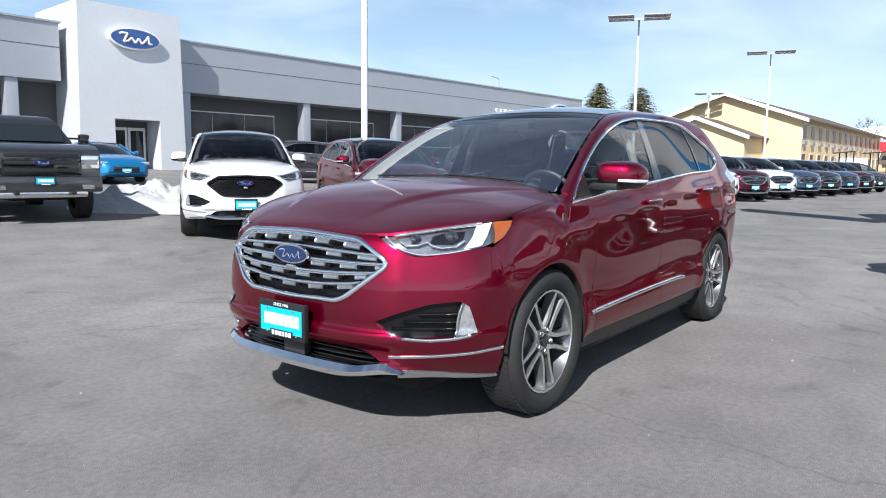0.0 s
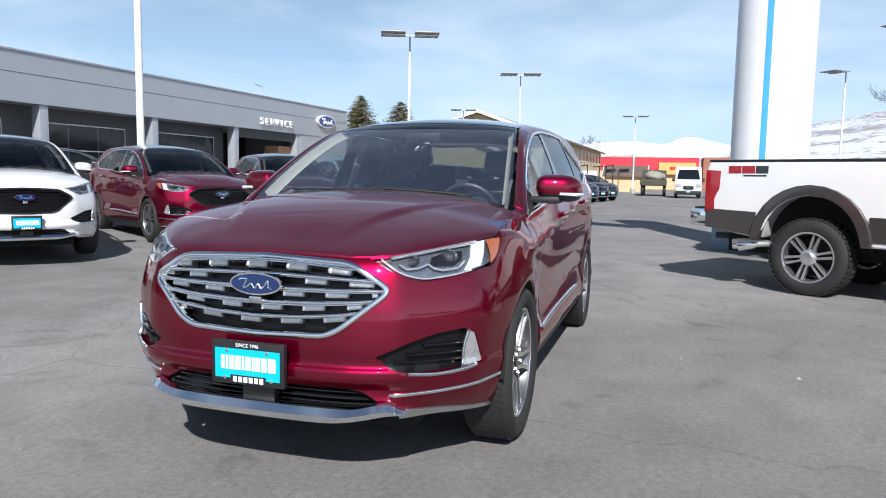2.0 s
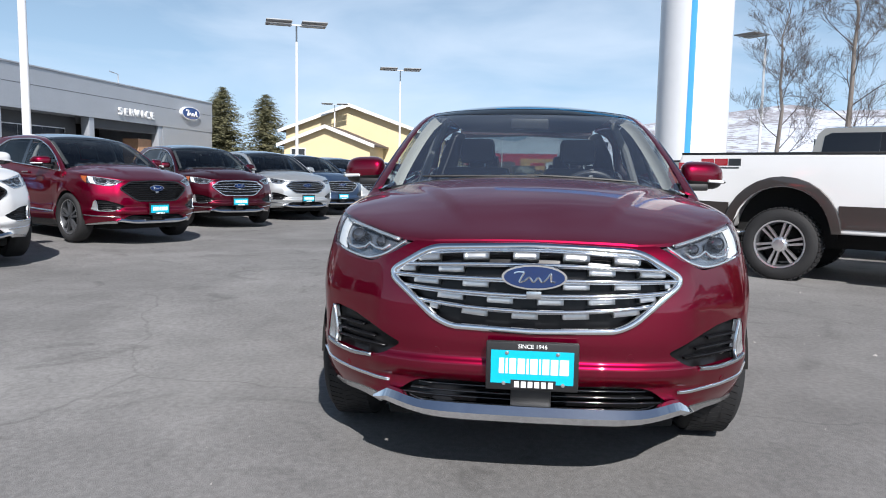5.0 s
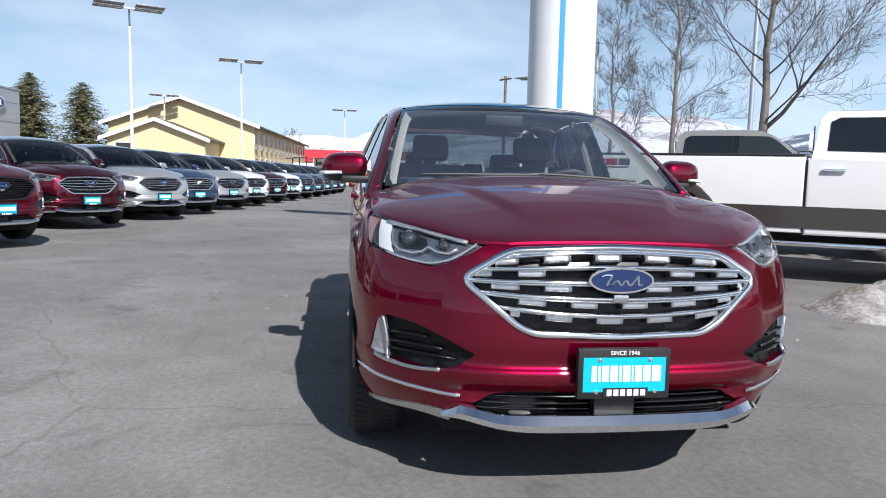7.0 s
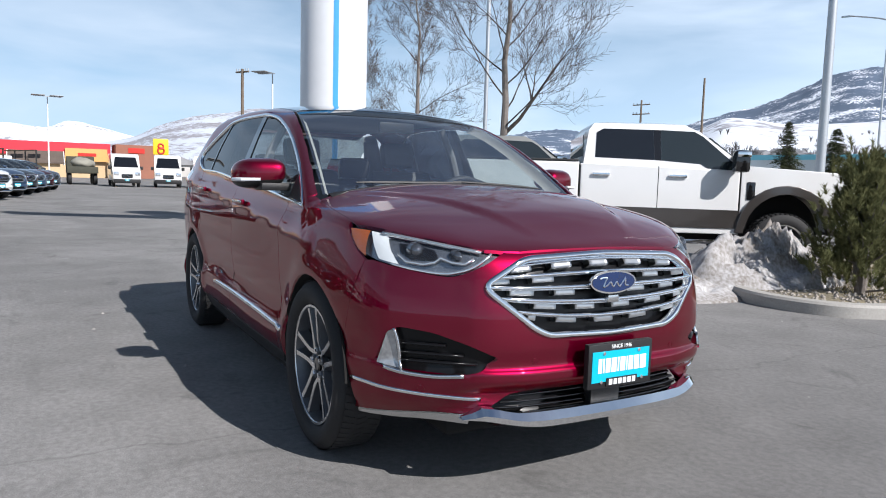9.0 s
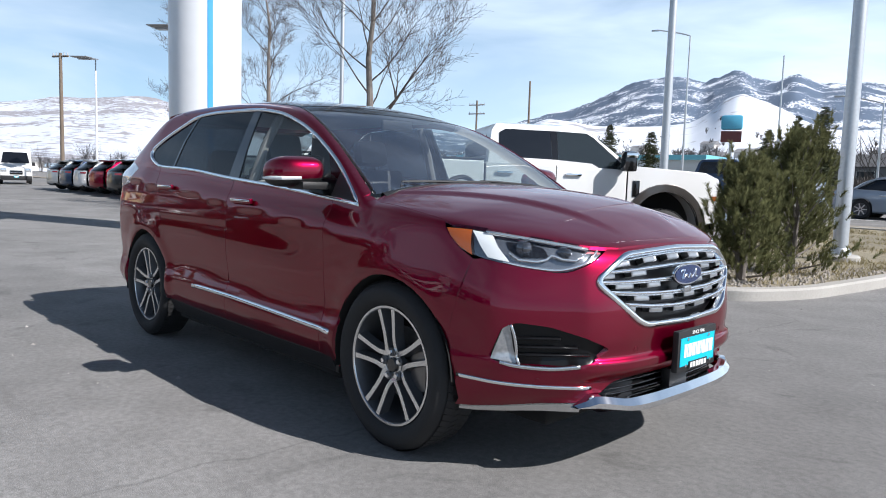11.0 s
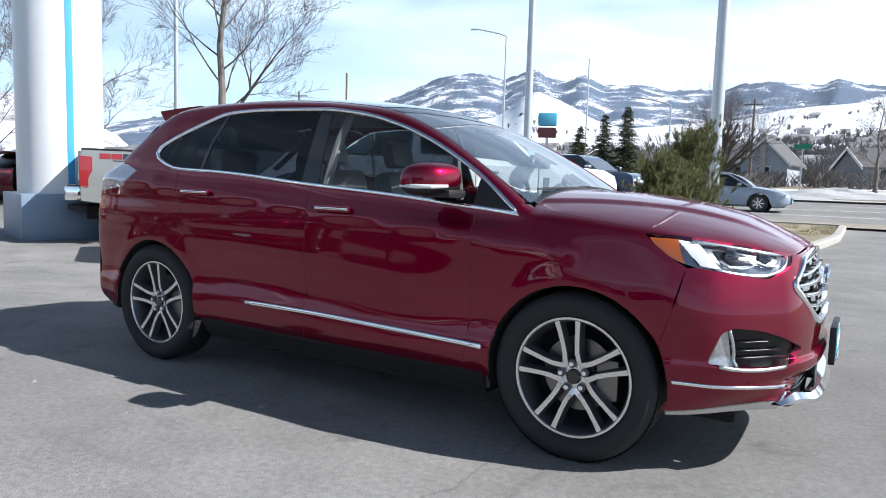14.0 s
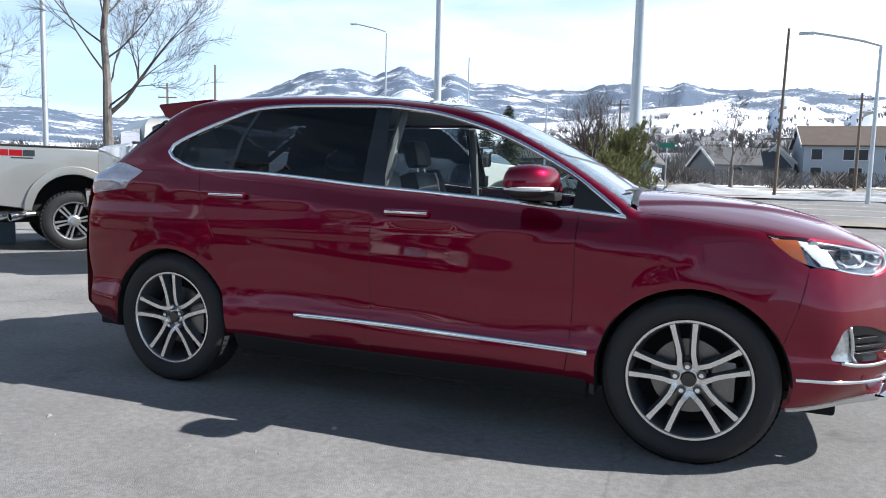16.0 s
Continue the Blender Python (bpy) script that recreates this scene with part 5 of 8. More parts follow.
def mountain(name, azels, r0, r1, material, label, base=0.0, rough=0.02, fine=3.2, trees=0.0):
    """A ridge seen all along its crest: heights by bearing, with spurs running down to its foot."""
    az, el = np.array([a for a, _ in azels], float), np.array([e for _, e in azels], float)
    f = pchip(az, el)
    na, nr = int((az[-1] - az[0]) * fine), 30

    def height(a, t):
        r = r0 + (r1 - r0) * t
        p = Vector((r * math.cos(radians(a)), r * math.sin(radians(a)), 0))
        top = math.tan(radians(f(a))) * r1
        spur = noise.fractal(p * 0.0016, 0.9, 2.1, 5) * 0.34 + noise.fractal(p * 0.006, 0.9, 2.1, 4) * 0.08
        shape = t ** 1.15 * (1 + spur * (1 - t) * 1.1)
        z = base + (top - base) * min(shape, 1.0) * (1 + rough * noise.fractal(p * 0.01, 0.8, 2.0, 4) * t)
        return p.x, p.y, z + trees * max(0.0, noise.noise(p * 0.05) + 0.4 * noise.noise(p * 0.16)) * (1.0 if t > 0.98 else 0.0)

    verts, faces = [], []
    for i in range(na + 1):
        a = az[0] + (az[-1] - az[0]) * i / na
        verts += [height(a, j / nr) for j in range(nr + 1)]
    for i in range(na):
        for j in range(nr):
            k = i * (nr + 1) + j
            faces.append((k, k + nr + 1, k + nr + 2, k + 1))
    ob = obj(name, verts, [q[::-1] for q in faces], material)
    tagged(ob, label, "mountain", kind="structure")
    return lambda a, r: height(a, (r - r0) / (r1 - r0))[2]


# the forest's slate blue is far haze mixed into its base colour
HAZED_FOREST = mountain_mat("hazed_forest_and_snow", 0.965, (0.082, 0.118, 0.178), (1.2, 1.0, 1.0))
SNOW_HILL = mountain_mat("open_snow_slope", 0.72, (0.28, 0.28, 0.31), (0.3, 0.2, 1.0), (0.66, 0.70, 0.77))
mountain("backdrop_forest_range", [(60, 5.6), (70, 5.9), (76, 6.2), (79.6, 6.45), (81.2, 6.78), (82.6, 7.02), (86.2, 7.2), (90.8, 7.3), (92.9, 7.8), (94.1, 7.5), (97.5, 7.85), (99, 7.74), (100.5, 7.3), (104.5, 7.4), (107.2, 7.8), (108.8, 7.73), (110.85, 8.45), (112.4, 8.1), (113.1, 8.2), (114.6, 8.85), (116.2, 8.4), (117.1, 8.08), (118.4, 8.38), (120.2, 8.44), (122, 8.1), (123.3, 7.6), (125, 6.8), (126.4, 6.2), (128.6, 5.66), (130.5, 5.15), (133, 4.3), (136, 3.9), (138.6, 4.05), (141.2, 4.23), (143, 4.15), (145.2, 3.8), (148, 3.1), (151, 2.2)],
         1500, 3600, HAZED_FOREST, "haze-tinted forested mountain range with snow between the trees", 20, fine=9, trees=9)
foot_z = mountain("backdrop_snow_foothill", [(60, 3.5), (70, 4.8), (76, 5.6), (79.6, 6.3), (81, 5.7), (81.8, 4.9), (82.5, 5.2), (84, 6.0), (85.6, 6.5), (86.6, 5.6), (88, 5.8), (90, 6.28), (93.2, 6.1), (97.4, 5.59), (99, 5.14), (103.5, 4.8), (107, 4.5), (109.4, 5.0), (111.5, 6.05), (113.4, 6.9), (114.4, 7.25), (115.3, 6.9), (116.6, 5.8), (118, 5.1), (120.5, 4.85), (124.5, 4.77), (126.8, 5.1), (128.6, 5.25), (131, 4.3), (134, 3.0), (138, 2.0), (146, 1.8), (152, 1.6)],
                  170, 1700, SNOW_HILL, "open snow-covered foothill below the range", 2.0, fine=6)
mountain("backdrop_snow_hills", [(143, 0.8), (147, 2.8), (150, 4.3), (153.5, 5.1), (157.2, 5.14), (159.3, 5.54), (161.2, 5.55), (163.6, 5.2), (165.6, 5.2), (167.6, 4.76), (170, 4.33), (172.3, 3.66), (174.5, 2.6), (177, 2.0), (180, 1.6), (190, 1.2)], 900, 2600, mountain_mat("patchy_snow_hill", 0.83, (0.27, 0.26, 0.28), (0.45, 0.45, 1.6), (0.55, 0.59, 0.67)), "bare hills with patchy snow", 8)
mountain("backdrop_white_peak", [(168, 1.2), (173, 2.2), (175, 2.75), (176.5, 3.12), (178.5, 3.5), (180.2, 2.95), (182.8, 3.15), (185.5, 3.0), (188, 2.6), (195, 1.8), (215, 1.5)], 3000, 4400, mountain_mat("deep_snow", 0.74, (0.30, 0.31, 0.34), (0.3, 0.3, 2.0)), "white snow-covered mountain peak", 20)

# verge, road and the fields past it
ROAD = asphalt("pale_road_asphalt", (0.20, 0.195, 0.19))
FIELD = mountain_mat("snow_and_dry_grass", 0.86, (0.17, 0.14, 0.10))
CONCRETE = mat("pale_concrete", (0.35, 0.335, 0.31), 0.85, vary=0.15, scale=1.2, fine=50, bump=0.15, bump_scale=60)
LINE_WHITE = mat("worn_white_line", (0.62, 0.62, 0.60), 0.7, vary=0.2, fine=20)
SNOW = mountain_mat("dirty_snow", 0.805, (0.15, 0.128, 0.105))
for nd in SNOW.node_tree.nodes:
    if nd.type == "TEX_NOISE":
        nd.inputs["Scale"].default_value *= 450 if nd.inputs["Scale"].default_value < 0.01 else 250
    elif nd.type == "MAP_RANGE":
        nd.inputs["From Min"].default_value, nd.inputs["From Max"].default_value = 0.66, 1.25
    elif nd.type == "MIX_RGB":
        nd.inputs["Color2"].default_value = (0.52, 0.52, 0.535, 1)
CLEAN_SNOW = mat("old_white_snow", (0.40, 0.41, 0.42), 0.7, vary=0.22, scale=0.8, fine=9, bump=0.3, bump_scale=7)
GRAVEL = mat("verge_gravel", (0.25, 0.22, 0.18), 0.9, vary=0.4, scale=4, fine=45, bump=0.7, bump_scale=45)


def sheet(name, x0, x1, y0, y1, lift, material, label, category, step=4.0):
    cx, cy = max(1, int((x1 - x0) / step)), max(1, int((y1 - y0) / step))
    vs = [(x0 + (x1 - x0) * i / cx, y0 + (y1 - y0) * j / cy, 0) for j in range(cy + 1) for i in range(cx + 1)]
    vs = [(x, y, gz(x, y) + lift) for x, y, _ in vs]
    fs = [(j * (cx + 1) + i, j * (cx + 1) + i + 1, (j + 1) * (cx + 1) + i + 1, (j + 1) * (cx + 1) + i) for j in range(cy) for i in range(cx)]
    return tagged(obj(name, vs, fs, material), label, category, kind="structure")


sheet("road", -160, 160, 19.5, 36, 0.02, ROAD, "pale grey four-lane road past the lot", "road")
sheet("pavement", -160, 160, 17.6, 19.5, 0.06, GRAVEL, "dark gravel shoulder along the road", "shoulder")
sheet("field", -400, 400, 37.5, 700, 0.05, FIELD, "field with patchy snow and dry grass", "field", 20.0)
sheet("snow_bank", -120, 160, 36.2, 37.8, 0.12, CLEAN_SNOW, "low white snow bank along the road", "snow", 2.0)
for i, y in enumerate((23.2, 27.7, 31.8)):
    sheet("lane_line", -160, 160, y, y + 0.15, 0.03, LINE_WHITE, "worn white lane line", "road marking")


# ==== dealership building ====
CLAD = mat("pale_metal_cladding", (0.36, 0.385, 0.42), 0.42, 0.35, vary=0.05, scale=0.6, fine=8)
TOWER_CLAD = mat("white_metal_cladding", (0.60, 0.625, 0.65), 0.40, 0.2, vary=0.04, scale=0.5, fine=6)
GREY_WALL = mat("grey_render", (0.075, 0.08, 0.087), 0.8, vary=0.12, scale=0.8, fine=20)
DARK_GLASS = mat("dark_shopfront_glass", (0.012, 0.014, 0.016), 0.05, vary=0.0, bump=0.05, bump_scale=0.9, spec=0.45)
FRAME_WHITE = mat("white_window_frame", (0.66, 0.67, 0.68), 0.45, vary=0.05)
SIGN_BLUE = mat("sign_blue", (0.008, 0.06, 0.24), 0.25, vary=0.05, coat=0.8)
SIGN_WHITE = mat("sign_white", (0.78, 0.79, 0.80), 0.35, vary=0.03)
BRICK_TAN = mat("tan_brick", (0.42, 0.24, 0.14), 0.85, vary=0.2, scale=2, fine=20)
GALV = mat("galvanised_steel", (0.52, 0.54, 0.56), 0.42, 0.75, vary=0.1, scale=1.5, fine=20)
WHITE_STEEL = mat("white_painted_steel", (0.74, 0.75, 0.76), 0.4, vary=0.06)


def sign_oval(parent, u, z, a, b, v):
    bm = bmesh.new()
    face = Matrix.Translation((u, v, z)) @ Matrix.Rotation(radians(90), 4, "X")
    oval(bm, a, b, -0.25, face, 48)
    s = part("sign_rim", bm, SIGN_WHITE, parent, "white-rimmed blue oval sign", smooth=True)
    bm = bmesh.new()
    oval(bm, a * 0.93, b * 0.86, -0.03, face @ Matrix.Translation((0, 0, -0.245)), 48)
    part("sign_field", bm, SIGN_BLUE, s)
    bm = bmesh.new()
    wave = [(-0.62, 0.30), (-0.50, 0.42), (-0.30, 0.40), (-0.38, 0.05), (-0.46, -0.38), (-0.32, -0.30), (-0.16, 0.02), (-0.02, -0.36), (0.12, 0.02), (0.24, -0.36), (0.40, 0.0), (0.50, 0.34), (0.52, -0.30), (0.64, -0.34)]
    pts = [(u - x * a, v + 0.28, z + y * b) for x, y in spline(wave, 4)]
    tube(bm, pts, [0.11 * b] * len(pts), 6)
    part("sign_mark", bm, SIGN_WHITE, s, smooth=True)


building = empty("dealership")
building.matrix_world = Matrix.Translation((-20.0, -31.92, 0.5)) @ Matrix.Rotation(radians(-4.48), 4, "Z")
tagged(building, "low grey metal-clad car dealership with a white entrance tower", "building")
# along the front: local x runs from the service end (negative) to the entrance
L_END, R_END = -39.6, 34.0
ZB, ZT = 4.44, 7.12
for u0, u1 in ((L_END, 2.7), (8.4, R_END)):
    boxes("upper_wall", [(u0, u1, -14, 0, ZB, ZT)], CLAD, building, "pale metal fascia")
    boxes("fascia_joint", [(u0, u1, 0.0, 0.012, 5.98, 6.01)], GREY_WALL, building)
    boxes("parapet_cap", [(u0 - 0.1, u1, -14, 0.08, ZT, ZT + 0.09)], CLAD, building)
boxes("end_wall", [(L_END, -31.5, -13.9, -0.05, -0.9, ZB)], CLAD, building, "pale metal wall")
boxes("back_wall", [(-23.0, R_END, -14, -1.6, -0.9, ZB)], GREY_WALL, building)
# a near-black block stands in for the shade deep in the open bay
boxes("service_bay", [(-31.5, -23.0, -14, -6.0, -0.9, ZB)], DARK, building, "service bay closed by a near-black block for its shaded depth")
boxes("brick_pier", [(-31.5, -29.2, -2.2, -0.8, -0.9, 3.3)], BRICK_TAN, building)
boxes("bay_header", [(-31.5, -23.0, -1.2, -0.3, 3.75, ZB)], GREY_WALL, building)
for u in (-31.2, -22.75, -14.4, -6.2, 2.0, 10.5, 18.8, 27.1):
    boxes("column", [(u - 0.27, u + 0.27, -0.75, -0.1, -0.9, ZB)], CLAD, building, "square clad column", bevel=0.02)
for u0 in (-21.8, -13.2, -4.7, 11.3, 19.6):
    boxes("window_frame", [(u0, u0 + 6.5, -1.66, -1.5, 0.35, 3.62)], FRAME_WHITE, building)
    for k in range(3):
        for z0, z1 in ((0.43, 2.02), (2.09, 3.55)):
            boxes("pane", [(u0 + 0.06 + k * 2.135, u0 + 2.165 + k * 2.135, -1.52, -1.485, z0, z1)], DARK_GLASS, building)
bm = bmesh.new()
prism(bm, [(2.75, -0.9), (2.95, 8.15), (8.0, 8.15), (8.15, -0.9), (6.45, -0.9), (6.45, 2.75), (4.15, 2.75), (4.15, -0.9)], 5.2, Matrix(((1, 0, 0, 0), (0, 0, 1, -4.0), (0, 1, 0, 0), (0, 0, 0, 1))))
part("tower", bm, TOWER_CLAD, building, "white clad entrance tower")
boxes("entrance_recess", [(4.15, 6.45, -4, -0.3, -0.9, 2.75)], GREY_WALL, building)
for u in (4.3, 5.25):
    boxes("entrance_door", [(u, u + 0.9, -0.3, -0.2, 0.05, 2.4)], FRAME_WHITE, building, "white framed glass door")
    boxes("door_pane", [(u + 0.12, u + 0.78, -0.21, -0.18, 0.25, 2.25)], DARK_GLASS, building)
sign_oval(building, 5.4, 6.65, 1.28, 0.52, 1.2)
sign_oval(building, -35.5, 5.85, 1.5, 0.58, 0.0)
for k, letter in enumerate("SERVICE"):
    writing("sign_letter", letter, 0.82, Matrix.Translation((-25.7 - 0.68 * k, 0.12, 5.12)) @ Matrix.Rotation(radians(90), 4, "X") @ Matrix.Rotation(radians(180), 4, "Y"), SIGN_WHITE, building, 0.08, "raised white letter")
bm = bmesh.new()
tube(bm, [(-30.0, -3, 7.1), (-30.0, -3, 8.5), (-28.9, -3, 8.6)], [0.05, 0.05, 0.04], 8)
part("roof_pipe", bm, GALV, building, smooth=True)


# ==== poles, lamps and signs ====
LAMP_GREY = mat("grey_lamp_casing", (0.24, 0.25, 0.26), 0.5, 0.3, vary=0.1)
def lot_lamp(x, y, h, turn=0, label="white lot lamp with a flat floodlight head", heads=2, material=None):
    e = empty("street_lamp", pose(x, y, gz(x, y), 0, 0, turn))
    material = material or WHITE_STEEL
    bm = bmesh.new()
    lathe(bm, [(0.28, 0), (0.28, 0.5), (0.0, 0.5)], 20)
    part("foot", bm, CONCRETE, e, smooth=True)
    bm = bmesh.new()
    tube(bm, [(0, 0, 0.45), (0, 0, h - 0.9)], [0.080, 0.055], 14)
    part("pole", bm, material, e, smooth=True)
    bm = bmesh.new()
    tube(bm, [(0, 0, h - 0.92), (0, 0, h - 0.12)], [0.04, 0.04], 10)
    part("pole_top", bm, SATIN_DARK, e, "dark steel top", smooth=True)
    boxes("arm", [(-1.2, 1.2 if heads > 1 else 0.1, -0.05, 0.05, h - 0.18, h - 0.12)], GALV, e)
    for s in (-1, 1)[:heads]:
        for yy in (-0.36, 0.36):
            boxes("lamp_head", [(s * 0.22, s * 1.38, yy - 0.3, yy + 0.3, h - 0.10, h - 0.045)], LAMP_GREY, e, "flat lamp head", bevel=0.015)
    return tagged(e, label, "lamp", "lot lamps")


lot_lamp(-27.5, -10.4, 8.0, 112)
lot_lamp(-43.5, -8.2, 8.4, 104)
lot_lamp(-76, -1.8, 8.5, 95)
lot_lamp(-69, -19.5, 8.3, 106)
lot_lamp(-33.0, 12.3, 8.7, 40, heads=1)
lot_lamp(-46, 12.2, 8.5, 40, heads=1)
tall = empty("street_lamp", pose(-9.27, -10.51, gz(-9.3, -10.5)))
bm = bmesh.new()
tube(bm, [(0, 0, 0), (0, 0, 9.5)], [0.09, 0.075], 18)
part("pole", bm, WHITE_STEEL, tall, smooth=True)
boxes("lamp_head", [(-0.9, 0.9, -0.25, 0.25, 9.5, 9.62)], GALV, tall, bevel=0.02)
tagged(tall, "tall white steel lamp post on the lot", "lamp", "lot lamps")


def plain_pole(name, x, y, h, r, label, category, material, lean=(0, 0), arms=()):
    e = empty(name, pose(x, y, gz(x, y)))
    bm = bmesh.new()
    tube(bm, [(0, 0, 0), (lean[0] * h, lean[1] * h, h)], [r, r * 0.7], 14)
    part("pole", bm, material, e, smooth=True)
    if name == "flagpole":
        bm = bmesh.new()
        lathe(bm, [(0.30, -0.1), (0.30, 0.16), (0.27, 0.19), (0.0, 0.19)], 24)
        part("foot", bm, CONCRETE, e, "pale concrete foot", smooth=True)
        bm = bmesh.new()
        lathe(bm, [(r + 0.05, 0.18), (r + 0.05, 0.24), (r + 0.01, 0.30)], 20)
        part("collar", bm, material, e, smooth=True)
    for z, w, tw in arms:
        d = Vector((math.cos(radians(tw)), math.sin(radians(tw)), 0)) * w / 2
        bm = bmesh.new()
        c = Vector((lean[0] * z, lean[1] * z, z))
        tube(bm, [c - d, c + d], [0.06, 0.06], 6)
        part("crossarm", bm, material, e)
        for k in (-0.9, -0.5, 0.5, 0.9):
            bm = bmesh.new()
            tube(bm, [c + d * k, c + d * k + Vector((0, 0, 0.22))], [0.05, 0.04], 6)
            part("insulator", bm, GALV, e)
    return tagged(e, label, category)


WEATHERED = mat("weathered_pole_wood", (0.16, 0.125, 0.095), 0.9, vary=0.25, scale=2, fine=30, bump=0.3, bump_scale=20)
plain_pole("flagpole", 0.0, 9.4, 12, 0.115, "tall silver metal flagpole on the verge", "pole", GALV)
plain_pole("flagpole", -5.85, 14.1, 12, 0.115, "tall silver metal flagpole beside the road", "pole", GALV)
plain_pole("pole", -21.0, 14.3, 13, 0.10, "grey steel pole behind the parked trucks", "pole", GALV)
plain_pole("utility_pole", 4.6, 41.0, 9.6, 0.10, "weathered wooden utility pole by the road", "pole", WEATHERED, (0.015, 0), ((3.4, 1.6, 0),))
plain_pole("utility_pole", -88.5, 106.0, 19.5, 0.26, "tall dark utility pole far beyond the road", "pole", WEATHERED)
plain_pole("utility_pole", -53.0, 55.0, 9.5, 0.14, "weathered wooden utility pole by the road", "pole", WEATHERED, (0, 0), ((9.0, 2.0, 20), (8.0, 2.0, 20)))
plain_pole("utility_pole", -20.5, 58.0, 11.4, 0.09, "thin grey mast beyond the road", "pole", GALV)
plain_pole("utility_pole", -44.0, 9.6, 8.2, 0.13, "dark wooden pole with small floodlights", "pole", WEATHERED, (0, 0), ((8.0, 1.2, 30),))
plain_pole("utility_pole", 12.0, 62.0, 8.0, 0.13, "weathered wooden utility pole by the road", "pole", WEATHERED, (0, 0), ((7.5, 2.0, 0),))
plain_pole("utility_pole", -9.0, 76.0, 9.0, 0.13, "weathered wooden utility pole by the road", "pole", WEATHERED, (0, 0), ((8.5, 2.0, 0),))


def road_lamp(x, y, h, turn, reach=3.0):
    e = empty("street_lamp", pose(x, y, gz(x, y), 0, 0, turn))
    bm = bmesh.new()
    tube(bm, [(0, 0, 0), (0, 0, h - 0.6)], [0.11, 0.07], 12)
    part("pole", bm, GALV, e, smooth=True)
    bm = bmesh.new()
    tube(bm, [(0, 0, h - 0.7)] + [(reach * math.sin(radians(90 * k / 6)), 0, h - 0.6 + 0.75 * math.sin(radians(90 * k / 6)) ** 0.8) for k in range(7)], [0.06] * 8, 10)
    part("arm", bm, GALV, e, smooth=True)
    bm = bmesh.new()
    box(bm, reach - 0.1, reach + 0.6, -0.13, 0.13, h + 0.06, h + 0.2, 0.05)
    part("lamp_head", bm, GALV, e, smooth=True)
    return tagged(e, "grey road lamp with a curved arm over the road", "lamp", "road lamps")


road_lamp(-29.3, 58.6, 14.8, 195)
road_lamp(8.4, 35.5, 8.2, 180)
road_lamp(-14.0, 62.0, 8.0, 190)

# pylon sign of the dealer
PYLON_WHITE = mat("white_pylon_skin", (0.68, 0.695, 0.715), 0.35, vary=0.03, scale=0.5, fine=5)
PYLON_BLUE = mat("pylon_stripe_blue", (0.06, 0.32, 0.66), 0.4, vary=0.05)
pylon = empty("pylon_sign", pose(-10.1, 3.45, 0.0, 0, 0, -17))
bm = bmesh.new()
lathe(bm, [(0.70, 0.75), (0.70, 7.4), (0.0, 7.4)], 64)
part("column", bm, PYLON_WHITE, pylon, "round white column", smooth=True)
bm = bmesh.new()
pr = 0.706
for k in range(6):
    a0, a1 = radians(-4.4 + 1.4667 * k), radians(-4.4 + 1.4667 * (k + 1))
    bm.faces.new([bm.verts.new((pr * math.cos(a), pr * math.sin(a), z)) for a, z in ((a0, 0.75), (a1, 0.75), (a1, 7.4), (a0, 7.4))])
part("stripe", bm, PYLON_BLUE, pylon, "blue stripe")
boxes("plinth", [(-0.80, 0.80, -0.80, 0.80, -0.2, 0.78)], mat("blue_grey_plinth", (0.20, 0.27, 0.36), 0.4, 0.3, vary=0.08), pylon, "blue-grey steel plinth", bevel=0.03)
sgn = boxes("sign_head", [(-0.25, 0.25, -2.9, 1.2, 5.6, 6.6)], PYLON_BLUE, pylon, bevel=0.05)
sgn.matrix_basis = pose(1.0, -1.3, 0, 0, 0, -13)
tagged(pylon, "white round pylon with a blue stripe on a blue-grey plinth", "sign")

# blue and red sign across the road
e = empty("road_sign", pose(-21.5, 51.5, gz(-21.5, 51.5), 0, 0, 23))
boxes("board", [(-0.8, 0.8, -0.2, 0.2, 5.0, 6.15)], mat("cyan_board", (0.10, 0.42, 0.60), 0.4, vary=0.08), e, "cyan shop board", bevel=0.22)
boxes("message_panel", [(-0.75, 0.75, -0.2, 0.2, 4.05, 4.9)], mat("dark_red_panel", (0.10, 0.02, 0.02), 0.4, vary=0.1), e)
boxes("post", [(-0.12, 0.12, -0.12, 0.12, 0, 4.05)], GALV, e)
tagged(e, "cyan shop sign on a post across the road", "sign")
e = empty("inn_sign", pose(-104.7, 12.4, 0.0))
YELLOW = mat("sign_yellow", (0.85, 0.52, 0.02), 0.4, vary=0.05)
SIGN_RED = mat("sign_red", (0.55, 0.03, 0.02), 0.4, vary=0.05)
boxes("board", [(-0.15, 0.15, -1.05, 1.05, 3.7, 6.0)], YELLOW, e, "yellow sign board", bevel=0.1)
for z, r in ((4.3, 0.42), (4.95, 0.34)):
    bm = bmesh.new()
    pts = [(0.2, r * math.cos(2 * math.pi * k / 20), z + r * math.sin(2 * math.pi * k / 20)) for k in range(21)]
    tube(bm, pts, [0.12] * 21, 6)
    part("sign_mark", bm, SIGN_RED, e, smooth=True)
boxes("post", [(-0.1, 0.1, -0.1, 0.1, 0, 3.7)], GALV, e)
tagged(e, "yellow motel sign with a red mark on a post", "sign")
e = empty("street_sign", pose(-2.5, 55.8, gz(0, 55.8)))
boxes("board", [(-0.62, 0.62, -0.03, 0.03, 3.25, 3.65)], mat("sign_green", (0.01, 0.20, 0.12), 0.4, vary=0.05), e)
boxes("post", [(-0.05, 0.05, -0.05, 0.05, 0, 3.25)], GALV, e)
tagged(e, "green street sign on a post", "sign")


